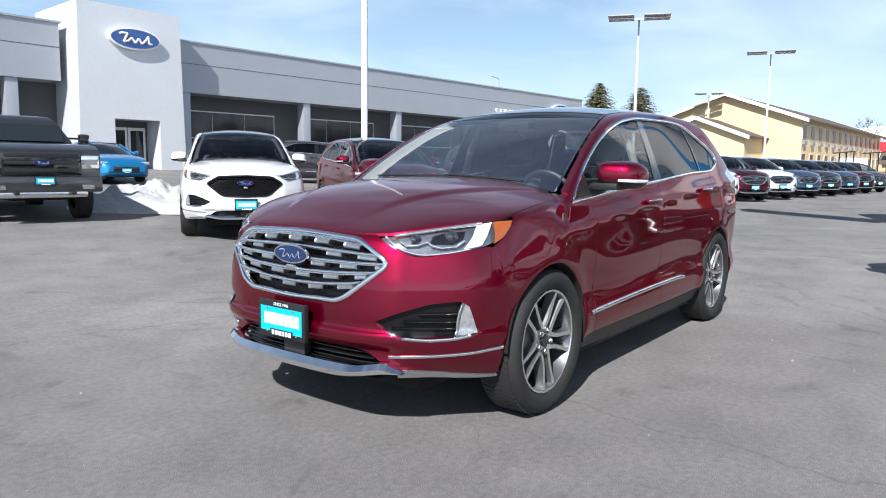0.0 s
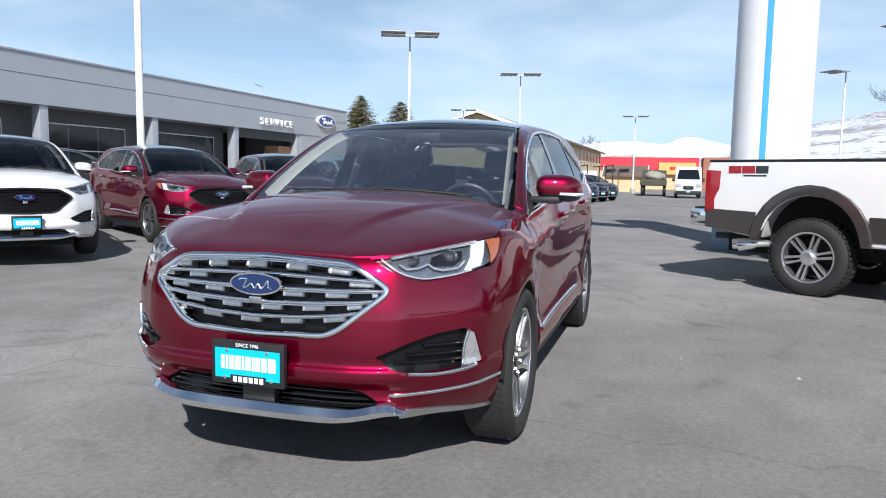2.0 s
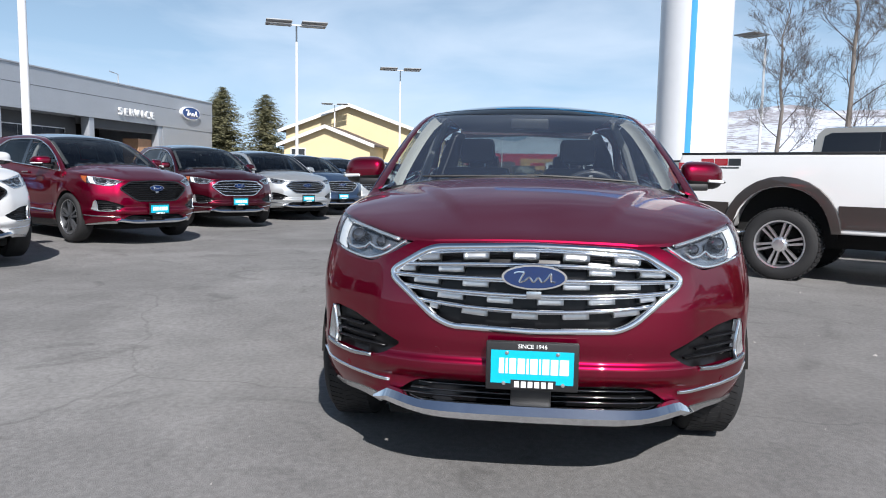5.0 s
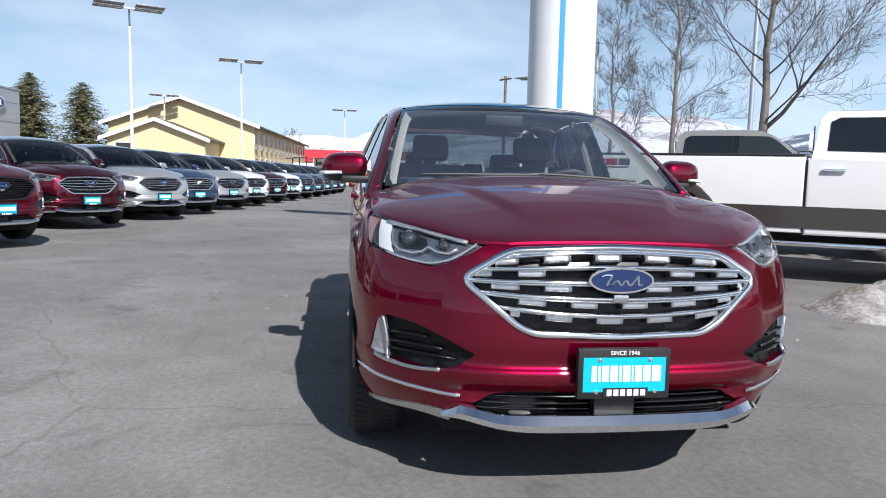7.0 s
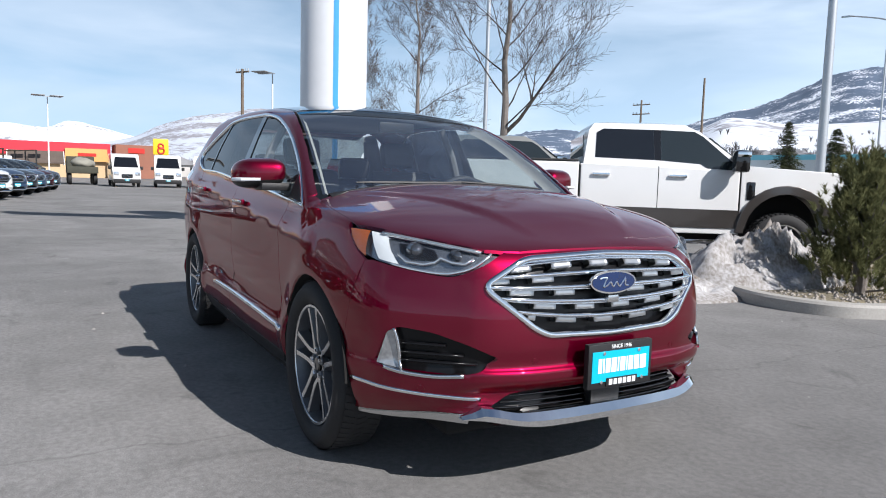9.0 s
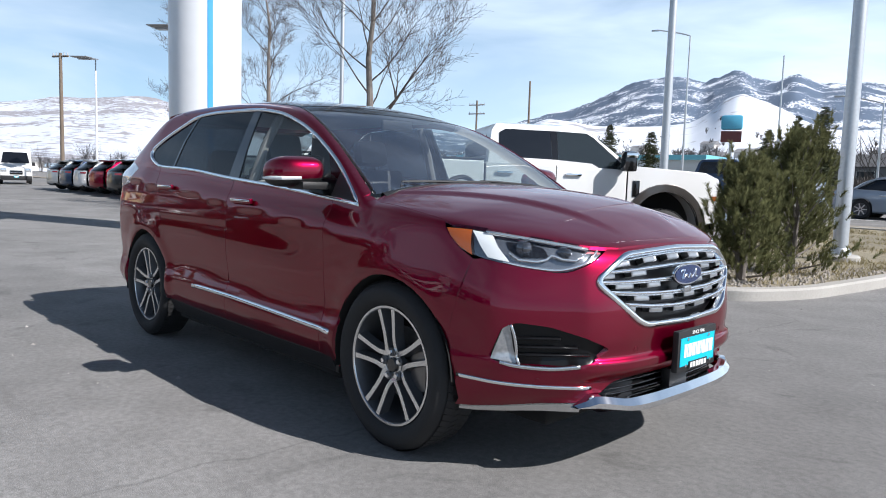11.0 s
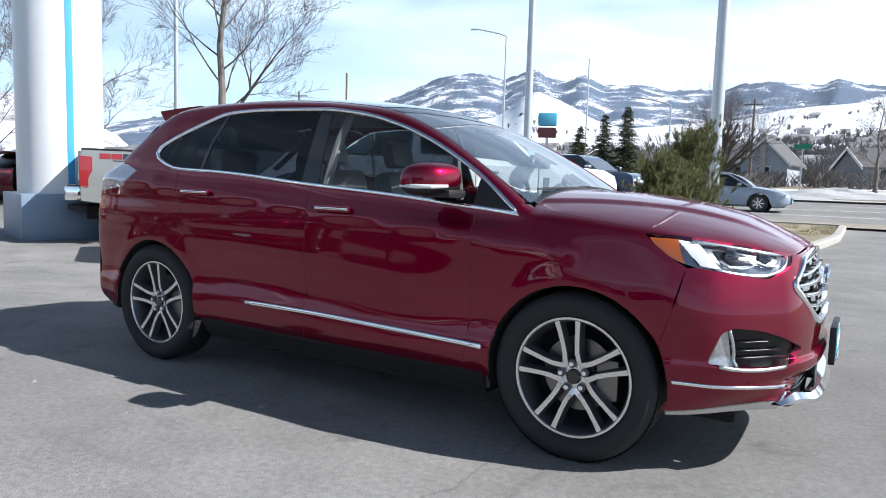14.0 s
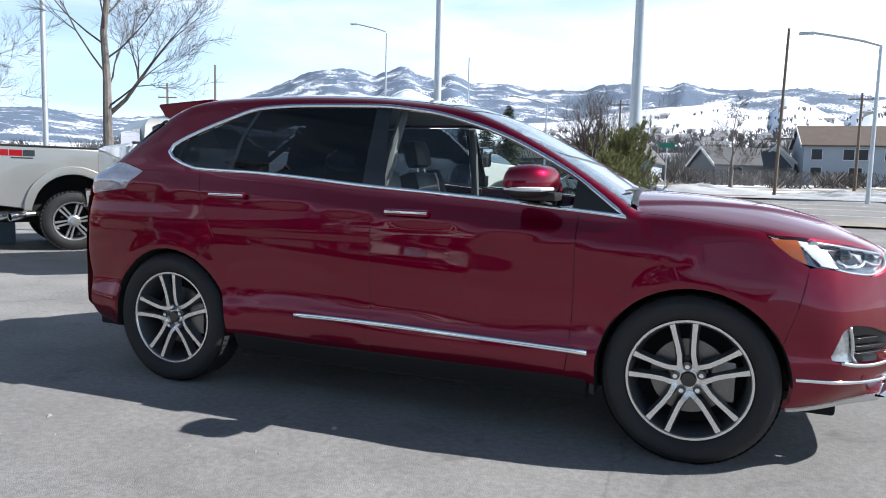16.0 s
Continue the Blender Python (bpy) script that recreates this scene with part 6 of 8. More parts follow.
# ==== motel and far buildings ====
YELLOW_WALL = mat("yellow_render", (0.66, 0.53, 0.32), 0.85, vary=0.06, scale=0.4, fine=8)
BROWN_ROOF = mat("brown_shingles", (0.11, 0.085, 0.07), 0.9, vary=0.2, scale=1, fine=10)
TRIM_WHITE = mat("white_trim", (0.75, 0.75, 0.72), 0.6, vary=0.05)
WINDOW_DARK = mat("window_glass", (0.04, 0.045, 0.05), 0.3, vary=0.1, spec=0.2)


def gable_house(name, m, length, width, eave, ridge, wall, roof, label, windows=(), category="house", over=0.4):
    """A house along its local x, with a pitched roof; windows: (side, along, z, w, h)."""
    e = empty(name, m)
    hw = width / 2
    bm = bmesh.new()
    prism(bm, [(-hw, -0.6), (hw, -0.6), (hw, eave), (0, ridge), (-hw, eave)], length, Matrix(((0, 0, 1, -length / 2), (1, 0, 0, 0), (0, 1, 0, 0), (0, 0, 0, 1))))
    part("wall", bm, wall, e)
    for s in (-1, 1):
        bm = bmesh.new()
        k = (ridge - eave) / hw
        o = [(0, ridge + 0.02), (s * (hw + over), eave - over * k + 0.02), (s * (hw + over), eave - over * k + 0.2), (0, ridge + 0.2)]
        prism(bm, o, length + 2 * over, Matrix(((0, 0, 1, -length / 2 - over), (1, 0, 0, 0), (0, 1, 0, 0), (0, 0, 0, 1))))
        part("roof", bm, roof, e)
        for x in (-length / 2 - over, length / 2 + over):
            bm = bmesh.new()
            o2 = [(0, ridge - 0.12), (s * (hw + over), eave - over * k - 0.12), (s * (hw + over), eave - over * k + 0.24), (0, ridge + 0.24)]
            prism(bm, o2, 0.08, Matrix(((0, 0, 1, x - 0.04), (1, 0, 0, 0), (0, 1, 0, 0), (0, 0, 0, 1))))
            part("bargeboard", bm, TRIM_WHITE, e)
    for side, at, z, w, h in windows:
        if side in ("+y", "-y"):
            yv = hw if side == "+y" else -hw
            d = 1 if side == "+y" else -1
            boxes("window", [(at - w / 2 - 0.05, at + w / 2 + 0.05, yv, yv + d * 0.05, z - h / 2 - 0.05, z + h / 2 + 0.05)], TRIM_WHITE, e)
            boxes("pane", [(at - w / 2, at + w / 2, yv + d * 0.03, yv + d * 0.075, z - h / 2, z + h / 2)], WINDOW_DARK, e)
        else:
            d = 1 if side == "+x" else -1
            xv = d * length / 2
            boxes("window", [(xv, xv + d * 0.06, at - w / 2 - 0.1, at + w / 2 + 0.1, z - h / 2 - 0.1, z + h / 2 + 0.1)], TRIM_WHITE, e)
            boxes("pane", [(xv + d * 0.03, xv + d * 0.075, at - w / 2, at + w / 2, z - h / 2, z + h / 2)], WINDOW_DARK, e)
    return tagged(e, label, category)


wins = [("+y", -21.5 + 3.4 * k, z, 1.3, 1.3) for k in range(14) for z in (1.7, 4.5)]
motel = gable_house("motel", pose(-94.5, -17.3, 0.35, 0, 0, -2.5), 47, 14.6, 5.7, 8.3, YELLOW_WALL, BROWN_ROOF, "long two-storey yellow motel with a brown gabled roof", wins, "motel", 0.7)
for k in range(14):
    for z in (0.85, 3.55):
        boxes("cooler", [(-21.5 + 3.4 * k - 0.5, -21.5 + 3.4 * k + 0.5, 7.3, 7.55, z - 0.3, z + 0.05)], LAMP_GREY, motel)
gable_house("motel_wing", pose(-68.2, -19.2, 0.35, 0, 0, -2.5), 6, 9.0, 3.9, 5.6, YELLOW_WALL, BROWN_ROOF, "yellow gabled motel entrance wing", [("+x", -3.0, 2.6, 1.4, 1.6)], "motel", 0.6)
RED_FASCIA = mat("red_fascia", (0.55, 0.03, 0.05), 0.5, vary=0.06, scale=0.4)
TAN_WALL = mat("tan_wall", (0.55, 0.40, 0.24), 0.8, vary=0.08, scale=0.4)
e = empty("shop", pose(-122, 0, 0))
boxes("wall", [(-10, 0, -14, 7.0, -0.5, 3.4)], TAN_WALL, e)
boxes("fascia", [(-10, 0.3, -14, 7.0, 3.4, 5.5)], RED_FASCIA, e, "red fascia")
boxes("sign_panel", [(0.3, 0.7, 0.5, 6.5, 2.6, 4.6)], mat("orange_panel", (0.62, 0.36, 0.12), 0.6, vary=0.06), e)
boxes("sign_mark", [(0.7, 0.76, 2.3, 4.9, 3.4, 3.9)], SIGN_RED, e)
tagged(e, "long low shop with a bright red fascia", "shop")
e = empty("shop", pose(-118, 10.5, 0))
boxes("wall", [(-8, 0, -3, 3, -0.5, 5.4)], mat("brown_brick_wall", (0.28, 0.12, 0.08), 0.85, vary=0.12, scale=0.6, fine=8), e)
boxes("sign_mark", [(0, 0.1, -1.2, 1.2, 4.1, 4.9)], SIGN_RED, e)
tagged(e, "brown brick shop with a small red sign", "shop")
gable_house("shed", pose(-84, -3.0, 0.1, 0, 0, 90), 4.5, 4, 1.9, 2.9, TAN_WALL, BROWN_ROOF, "tan shed with a brown gabled roof", (), "shed")
PALE_HOUSE = mat("pale_blue_siding", (0.33, 0.37, 0.42), 0.7, vary=0.06, scale=0.6)
GREY_HOUSE = mat("grey_siding", (0.20, 0.205, 0.21), 0.8, vary=0.1, scale=0.6)
DARK_ROOF = mat("dark_shingles", (0.09, 0.09, 0.095), 0.9, vary=0.2, fine=8)
BRICK_HOUSE = mat("brown_siding", (0.20, 0.17, 0.13), 0.8, vary=0.12, scale=0.6)
gable_house("house", pose(15.6, 92, gz(0, 92), 0, 0, 4), 10.5, 8, 4.6, 6.9, PALE_HOUSE, BROWN_ROOF, "pale blue two-storey house across the road", [("-y", -3.9, 1.4, 1.1, 1.2), ("-y", 0.2, 1.4, 1.3, 1.2), ("-y", -3.9, 3.5, 1.1, 1.2), ("-y", -0.6, 3.5, 1.1, 1.2), ("-y", 0.8, 3.5, 1.1, 1.2), ("-y", 3.6, 3.5, 1.1, 1.2)])
gable_house("house", pose(7.9, 95, gz(0, 95), 0, 0, 92), 7, 4.2, 2.6, 4.6, TRIM_WHITE, DARK_ROOF, "small white house with a steep gable", [("-x", 0, 1.4, 0.9, 1.0)])
gable_house("house", pose(3.6, 90, gz(0, 90), 0, 0, 28), 9, 6.5, 2.2, 4.2, GREY_HOUSE, DARK_ROOF, "low grey house with a broad gabled roof", [("-y", -2, 1.3, 1.6, 1.1)])
gable_house("house", pose(-7.6, 82, gz(0, 82), 0, 0, 86), 9, 4.6, 2.5, 4.9, PALE_HOUSE, DARK_ROOF, "grey-green house with a steep dark gable", [("-x", 0, 1.4, 1.2, 1.1)])
gable_house("house", pose(-11.8, 84, gz(0, 84), 0, 0, -4), 7.5, 8, 2.4, 4.5, BRICK_HOUSE, DARK_ROOF, "brown house with a wide dark roof", [("-y", -2, 1.4, 1.4, 1.1), ("-y", 1.6, 1.4, 1.2, 1.1)])
gable_house("house", pose(25.5, 98, gz(0, 98), 0, 0, 8), 10, 8, 2.8, 5.0, GREY_HOUSE, DARK_ROOF, "low grey house with a gabled roof", [("-y", -2, 1.3, 1.6, 1.1)])
gable_house("house", pose(-26, 98, gz(0, 98), 0, 0, -10), 16, 9, 2.6, 4.2, GREY_HOUSE, DARK_ROOF, "dark low house behind the road", [("-y", -4, 1.5, 2.0, 1.2), ("-y", 3, 1.5, 2.0, 1.2)])
bm = bmesh.new()
box(bm, -8.35, -7.75, 77.2, 77.9, gz(0, 82), gz(0, 82) + 5.4, 0.02)
tagged(part("chimney", bm, CONCRETE, None), "tall pale chimney against a house gable", "chimney")
e = empty("shop", pose(-46, 62, gz(0, 62), 0, 0, 8))
boxes("wall", [(-16, 16, 0, 10, -0.5, 3.0)], mat("pale_shop_wall", (0.55, 0.58, 0.60), 0.7, vary=0.08, scale=0.5), e)
boxes("roof", [(-16.5, 16.5, -0.5, 10.5, 3.0, 3.5)], mat("cyan_roof_edge", (0.16, 0.48, 0.58), 0.6, vary=0.06), e)
tagged(e, "long low pale shop with a cyan roof edge", "shop")

# town on the slopes: small houses and dark bushes, too many to count
rng = random.Random(5)
hv, hf, rv, rf, tv, tf = [], [], [], [], [], []
for i in range(2600):
    deg = rng.uniform(72, 136) if i % 9 else rng.uniform(136, 200)
    a = radians(deg)
    r = 125 + 800 * rng.random() ** 1.5
    x, y = r * math.cos(a), r * math.sin(a)
    if (y < 95 and x > -150) or (105 < deg < 131 and i % 5) or (r > 480 and i % 3):
        continue
    z = max(gz(x, min(y, 700)), foot_z(deg, r) if r > 170 and deg < 152 else 0.0)
    if i % 4 == 0:
        w, d, h = rng.uniform(3, 6), rng.uniform(3, 4.5), rng.uniform(2.0, 3.6)
        k = len(hv)
        hv += [(x + sx * w, y + sy * d, z + sz) for sz in (-3, h) for sx, sy in ((-1, -1), (1, -1), (1, 1), (-1, 1))]
        hf += [(k, k + 1, k + 5, k + 4), (k + 1, k + 2, k + 6, k + 5), (k + 2, k + 3, k + 7, k + 6), (k + 3, k, k + 4, k + 7)]
        k = len(rv)
        rv += [(x - w - 0.5, y - d - 0.5, z + h - 0.2), (x + w + 0.5, y - d - 0.5, z + h - 0.2), (x + w + 0.5, y + d + 0.5, z + h - 0.2), (x - w - 0.5, y + d + 0.5, z + h - 0.2), (x - w - 0.5, y, z + h + 1.6), (x + w + 0.5, y, z + h + 1.6)]
        rf += [(k, k + 1, k + 5, k + 4), (k + 2, k + 3, k + 4, k + 5), (k + 1, k + 2, k + 5), (k + 3, k, k + 4)]
    else:
        for j in range(3):
            cx, cy, h = x + rng.uniform(-9, 9), y + rng.uniform(-9, 9), rng.uniform(2.5, 6.5)
            w = h * rng.uniform(0.25, 0.5)
            near = r < 330
            tw = 0.07 if near else 0.15
            for q in range(40 if near else 15):
                k, b0 = len(tv), rng.uniform(0.05, 0.6) * h
                ta, tr = rng.uniform(0, 6.283), 1.3 * w * rng.random() ** 0.5
                tip = (cx + tr * math.cos(ta), cy + tr * math.sin(ta), z + b0 + (h - b0) * rng.uniform(0.55, 1.0))
                tv += [(cx - tw, cy, z - 0.5 + b0), (cx + tw, cy, z - 0.5 + b0), (tip[0] + tw * 0.6, tip[1], tip[2]), (tip[0] - tw * 0.6, tip[1], tip[2])]
                tf.append((k, k + 1, k + 2, k + 3))
for i in range(230):
    cx, cy = rng.uniform(-45, 40), rng.uniform(64, 125)
    z, h = gz(cx, cy), rng.uniform(1.2, 4.2) if i % 3 else rng.uniform(4, 7)
    h = min(h, 1.7) if cy < 90 else h
    w = h * (rng.uniform(0.9, 1.6) if cy < 90 else rng.uniform(0.4, 0.7))
    for q in range(46):
        k, b0 = len(tv), rng.uniform(0.0, 0.55) * h
        ta, tr = rng.uniform(0, 6.283), 1.2 * w * rng.random() ** 0.5
        tip = (cx + tr * math.cos(ta), cy + tr * math.sin(ta), z + b0 + (h - b0) * rng.uniform(0.5, 1.0))
        bx, by = cx + rng.uniform(-0.9, 0.9) * w, cy + rng.uniform(-0.5, 0.5) * w
        tv += [(bx - 0.05, by, z - 0.3 + b0 * 0.5), (bx + 0.05, by, z - 0.3 + b0 * 0.5), (tip[0] + 0.03, tip[1], tip[2]), (tip[0] - 0.03, tip[1], tip[2])]
        tf.append((k, k + 1, k + 2, k + 3))
tagged(obj("far_houses", hv, hf, mat("mixed_house_walls", (0.42, 0.40, 0.38), 0.8, vary=0.5, scale=0.03, fine=0.2), smooth=False), "small town houses scattered over the slope", "houses", kind="stuff")
tagged(obj("far_roofs", rv, rf, mat("snowy_roofs", (0.22, 0.22, 0.23), 0.8, vary=0.6, scale=0.04, fine=0.3), smooth=False), "roofs of the small far houses", "roofs", kind="stuff")
tagged(obj("far_trees", tv, tf, mat("far_bare_trees", (0.125, 0.115, 0.108), 0.95, vary=0.4, scale=0.1, fine=1.0)), "dark bare trees among the far houses", "trees", kind="stuff")


# ==== the red car and its neighbours on the lot ====
tagged(suv("crossover", RUBY), "glossy ruby red crossover with chrome bar grille on the lot", "car")


def park(ob, x, y, heading, label, body=None, group="", z=None):
    zz = gz(x, y) if z is None else z
    ob.matrix_basis = pose(x, y, zz, 0, 0, heading)
    if body:
        repaint(ob, body)
    return tagged(ob, label, "car", group)


def nose_at(x, y, heading, reach=2.38):
    """Where a car's middle stands when its front plate is at x, y."""
    return x - reach * math.cos(radians(heading)), y - reach * math.sin(radians(heading))


sporty = suv("crossover", WHITE_PAINT, False, "mesh", "sport")
park(sporty, -3.28, -7.90, 55.5, "white crossover with black mesh grille parked beside others", WHITE_PAINT, "crossovers in the row")
park(copy_thing(sporty, Matrix()), -6.62, -7.58, 59.5, "bright red crossover with black mesh grille parked in a row", RUBY, "crossovers in the row")
plain = suv("crossover", MAROON, False)
ROW = [(-8.85, -5.62, MAROON, "dark maroon"), (-11.8, -5.1, SILVER_PAINT, "silver"), (-14.3, -4.85, BLUE_PAINT, "deep blue"), (-17.1, -4.45, SILVER_PAINT, "silver"), (-19.9, -4.15, WHITE_PAINT, "white"),
       (-22.7, -3.75, MAROON, "dark maroon"), (-25.6, -3.4, WHITE_PAINT, "white"), (-28.7, -3.0, BLUE_PAINT, "deep blue"), (-31.9, -2.65, BLACK_PAINT, "black"), (-35.2, -2.3, BLUE_PAINT, "deep blue"), (-38.4, -1.95, MAROON, "dark maroon"), (-41.6, -1.6, GREY_PAINT, "dark grey")]
for i, (px, py, body, word) in enumerate(ROW):
    x, y = nose_at(px, py, 46)
    park(plain if i == 0 else copy_thing(plain, Matrix()), x, y, 46, f"{word} crossover with chrome grille parked in a row", body, "crossovers in the row")
park(copy_thing(plain, Matrix()), -15.6, -19.0, 136, "black crossover parked before the dealership", BLACK_PAINT)
BACKS = [(MAROON, "dark maroon"), (WHITE_PAINT, "white"), (WHITE_PAINT, "white"), (BLACK_PAINT, "black"), (RUBY, "bright red"), (WHITE_PAINT, "white"), (BLUE_PAINT, "deep blue"), (SILVER_PAINT, "silver")]
for i, (body, word) in enumerate(BACKS):
    park(copy_thing(plain, Matrix()), -21.4 - 2.72 * i, 9.95 + 0.05 * i, 93, f"{word} crossover parked with its tail to the lot", body, "crossovers parked tail out")


# ==== pickups and other vehicles ====
SIDE_PLANE = Matrix(((1, 0, 0, 0), (0, 0, 1, 0), (0, 1, 0, 0), (0, 0, 0, 1)))


def slab(name, outline, y0, y1, material, parent, label="", bevel=0.0):
    """An outline in the side view (x, z), as thick as y0 to y1."""
    bm = bmesh.new()
    prism(bm, outline, y1 - y0, Matrix.Translation((0, y0, 0)) @ SIDE_PLANE)
    if bevel:
        bmesh.ops.bevel(bm, geom=[e for e in bm.edges if abs(e.verts[0].co.y - e.verts[1].co.y) < 1e-5], offset=bevel, segments=3, affect="EDGES", profile=0.6)
    return part(name, bm, material, parent, label, smooth=True)


def arch_line(xc, zc, r, a0, a1, k=14):
    return [(xc + r * math.cos(radians(a0 + (a1 - a0) * i / k)), zc + r * math.sin(radians(a0 + (a1 - a0) * i / k))) for i in range(k + 1)]


def side_glass(name, outline, y_at, s, material, parent, inset=0.0):
    """A pane that follows the lean of a cab's side."""
    bm = bmesh.new()
    out = [bm.verts.new((x, s * (y_at(z) + 0.006), z)) for x, z in outline]
    inn = [bm.verts.new((x, s * (y_at(z) - 0.02), z)) for x, z in outline]
    bm.faces.new(out)
    bm.faces.new(inn[::-1])
    for i in range(len(out)):
        j = (i + 1) % len(out)
        bm.faces.new((out[i], out[j], inn[j], inn[i]))
    return part(name, bm, material, parent)


def truck_wheel(parent, x, y, r, side, chrome=True):
    w = empty("wheel")
    w.parent = parent
    w.matrix_basis = pose(x, y, r, -90 * side, 0, 0)
    bm = bmesh.new()
    lathe(bm, [(0.25, -0.13), (r - 0.05, -0.14), (r - 0.01, -0.115), (r, -0.07), (r, 0.07), (r - 0.01, 0.115), (r - 0.05, 0.14), (0.325, 0.145), (0.292, 0.13), (0.28, 0.09)], 48)
    part("tyre", bm, RUBBER, w, smooth=True)
    bm = bmesh.new()
    for i in range(44):
        a = 2 * math.pi * i / 44
        for h0, h1 in ((-0.12, -0.02), (0.02, 0.12)):
            off = 0.07 if h0 > 0 else 0
            m = Matrix.Rotation(a + off, 4, "Z")
            vs = [bm.verts.new(m @ Vector((r + q, t, hh))) for q in (-0.004, 0.011) for t, hh in ((-0.02, h0), (0.02, h0), (0.012, h1), (-0.028, h1))]
            bm.faces.new(vs[4:])
            for q in range(4):
                bm.faces.new((vs[q], vs[(q + 1) % 4], vs[4 + (q + 1) % 4], vs[4 + q]))
    part("tread", bm, RUBBER, w)
    rim = BRIGHT_RIM if chrome else POCKET
    bm = bmesh.new()
    lathe(bm, [(0.29, 0.085), (0.284, 0.125), (0.268, 0.120), (0.258, 0.06), (0.25, -0.08)], 48)
    part("rim_barrel", bm, POCKET, w, smooth=True)
    bm = bmesh.new()
    lathe(bm, [(0.293, 0.10), (0.293, 0.137), (0.277, 0.134), (0.272, 0.118)], 48)
    part("rim_lip", bm, rim, w, smooth=True)
    bm = bmesh.new()
    lathe(bm, [(0.225, -0.02), (0.0, -0.02)], 24)
    part("inner_cover", bm, DARK, w)
    for i in range(6):
        c = 2 * math.pi * i / 6 + 0.2
        bm = bmesh.new()
        prism(bm, [(0.07, -0.034), (0.275, -0.050), (0.275, -0.018), (0.07, -0.010)], 0.06, Matrix.Rotation(c, 4, "Z") @ Matrix.Translation((0, 0, 0.05)))
        prism(bm, [(0.07, 0.010), (0.275, 0.018), (0.275, 0.050), (0.07, 0.034)], 0.06, Matrix.Rotation(c, 4, "Z") @ Matrix.Translation((0, 0, 0.05)))
        part("spoke", bm, rim, w)
    bm = bmesh.new()
    lathe(bm, [(0.095, 0.04), (0.092, 0.105), (0.065, 0.115), (0.060, 0.16), (0.0, 0.165)], 32)
    part("hub", bm, rim, w, smooth=True)
    return w


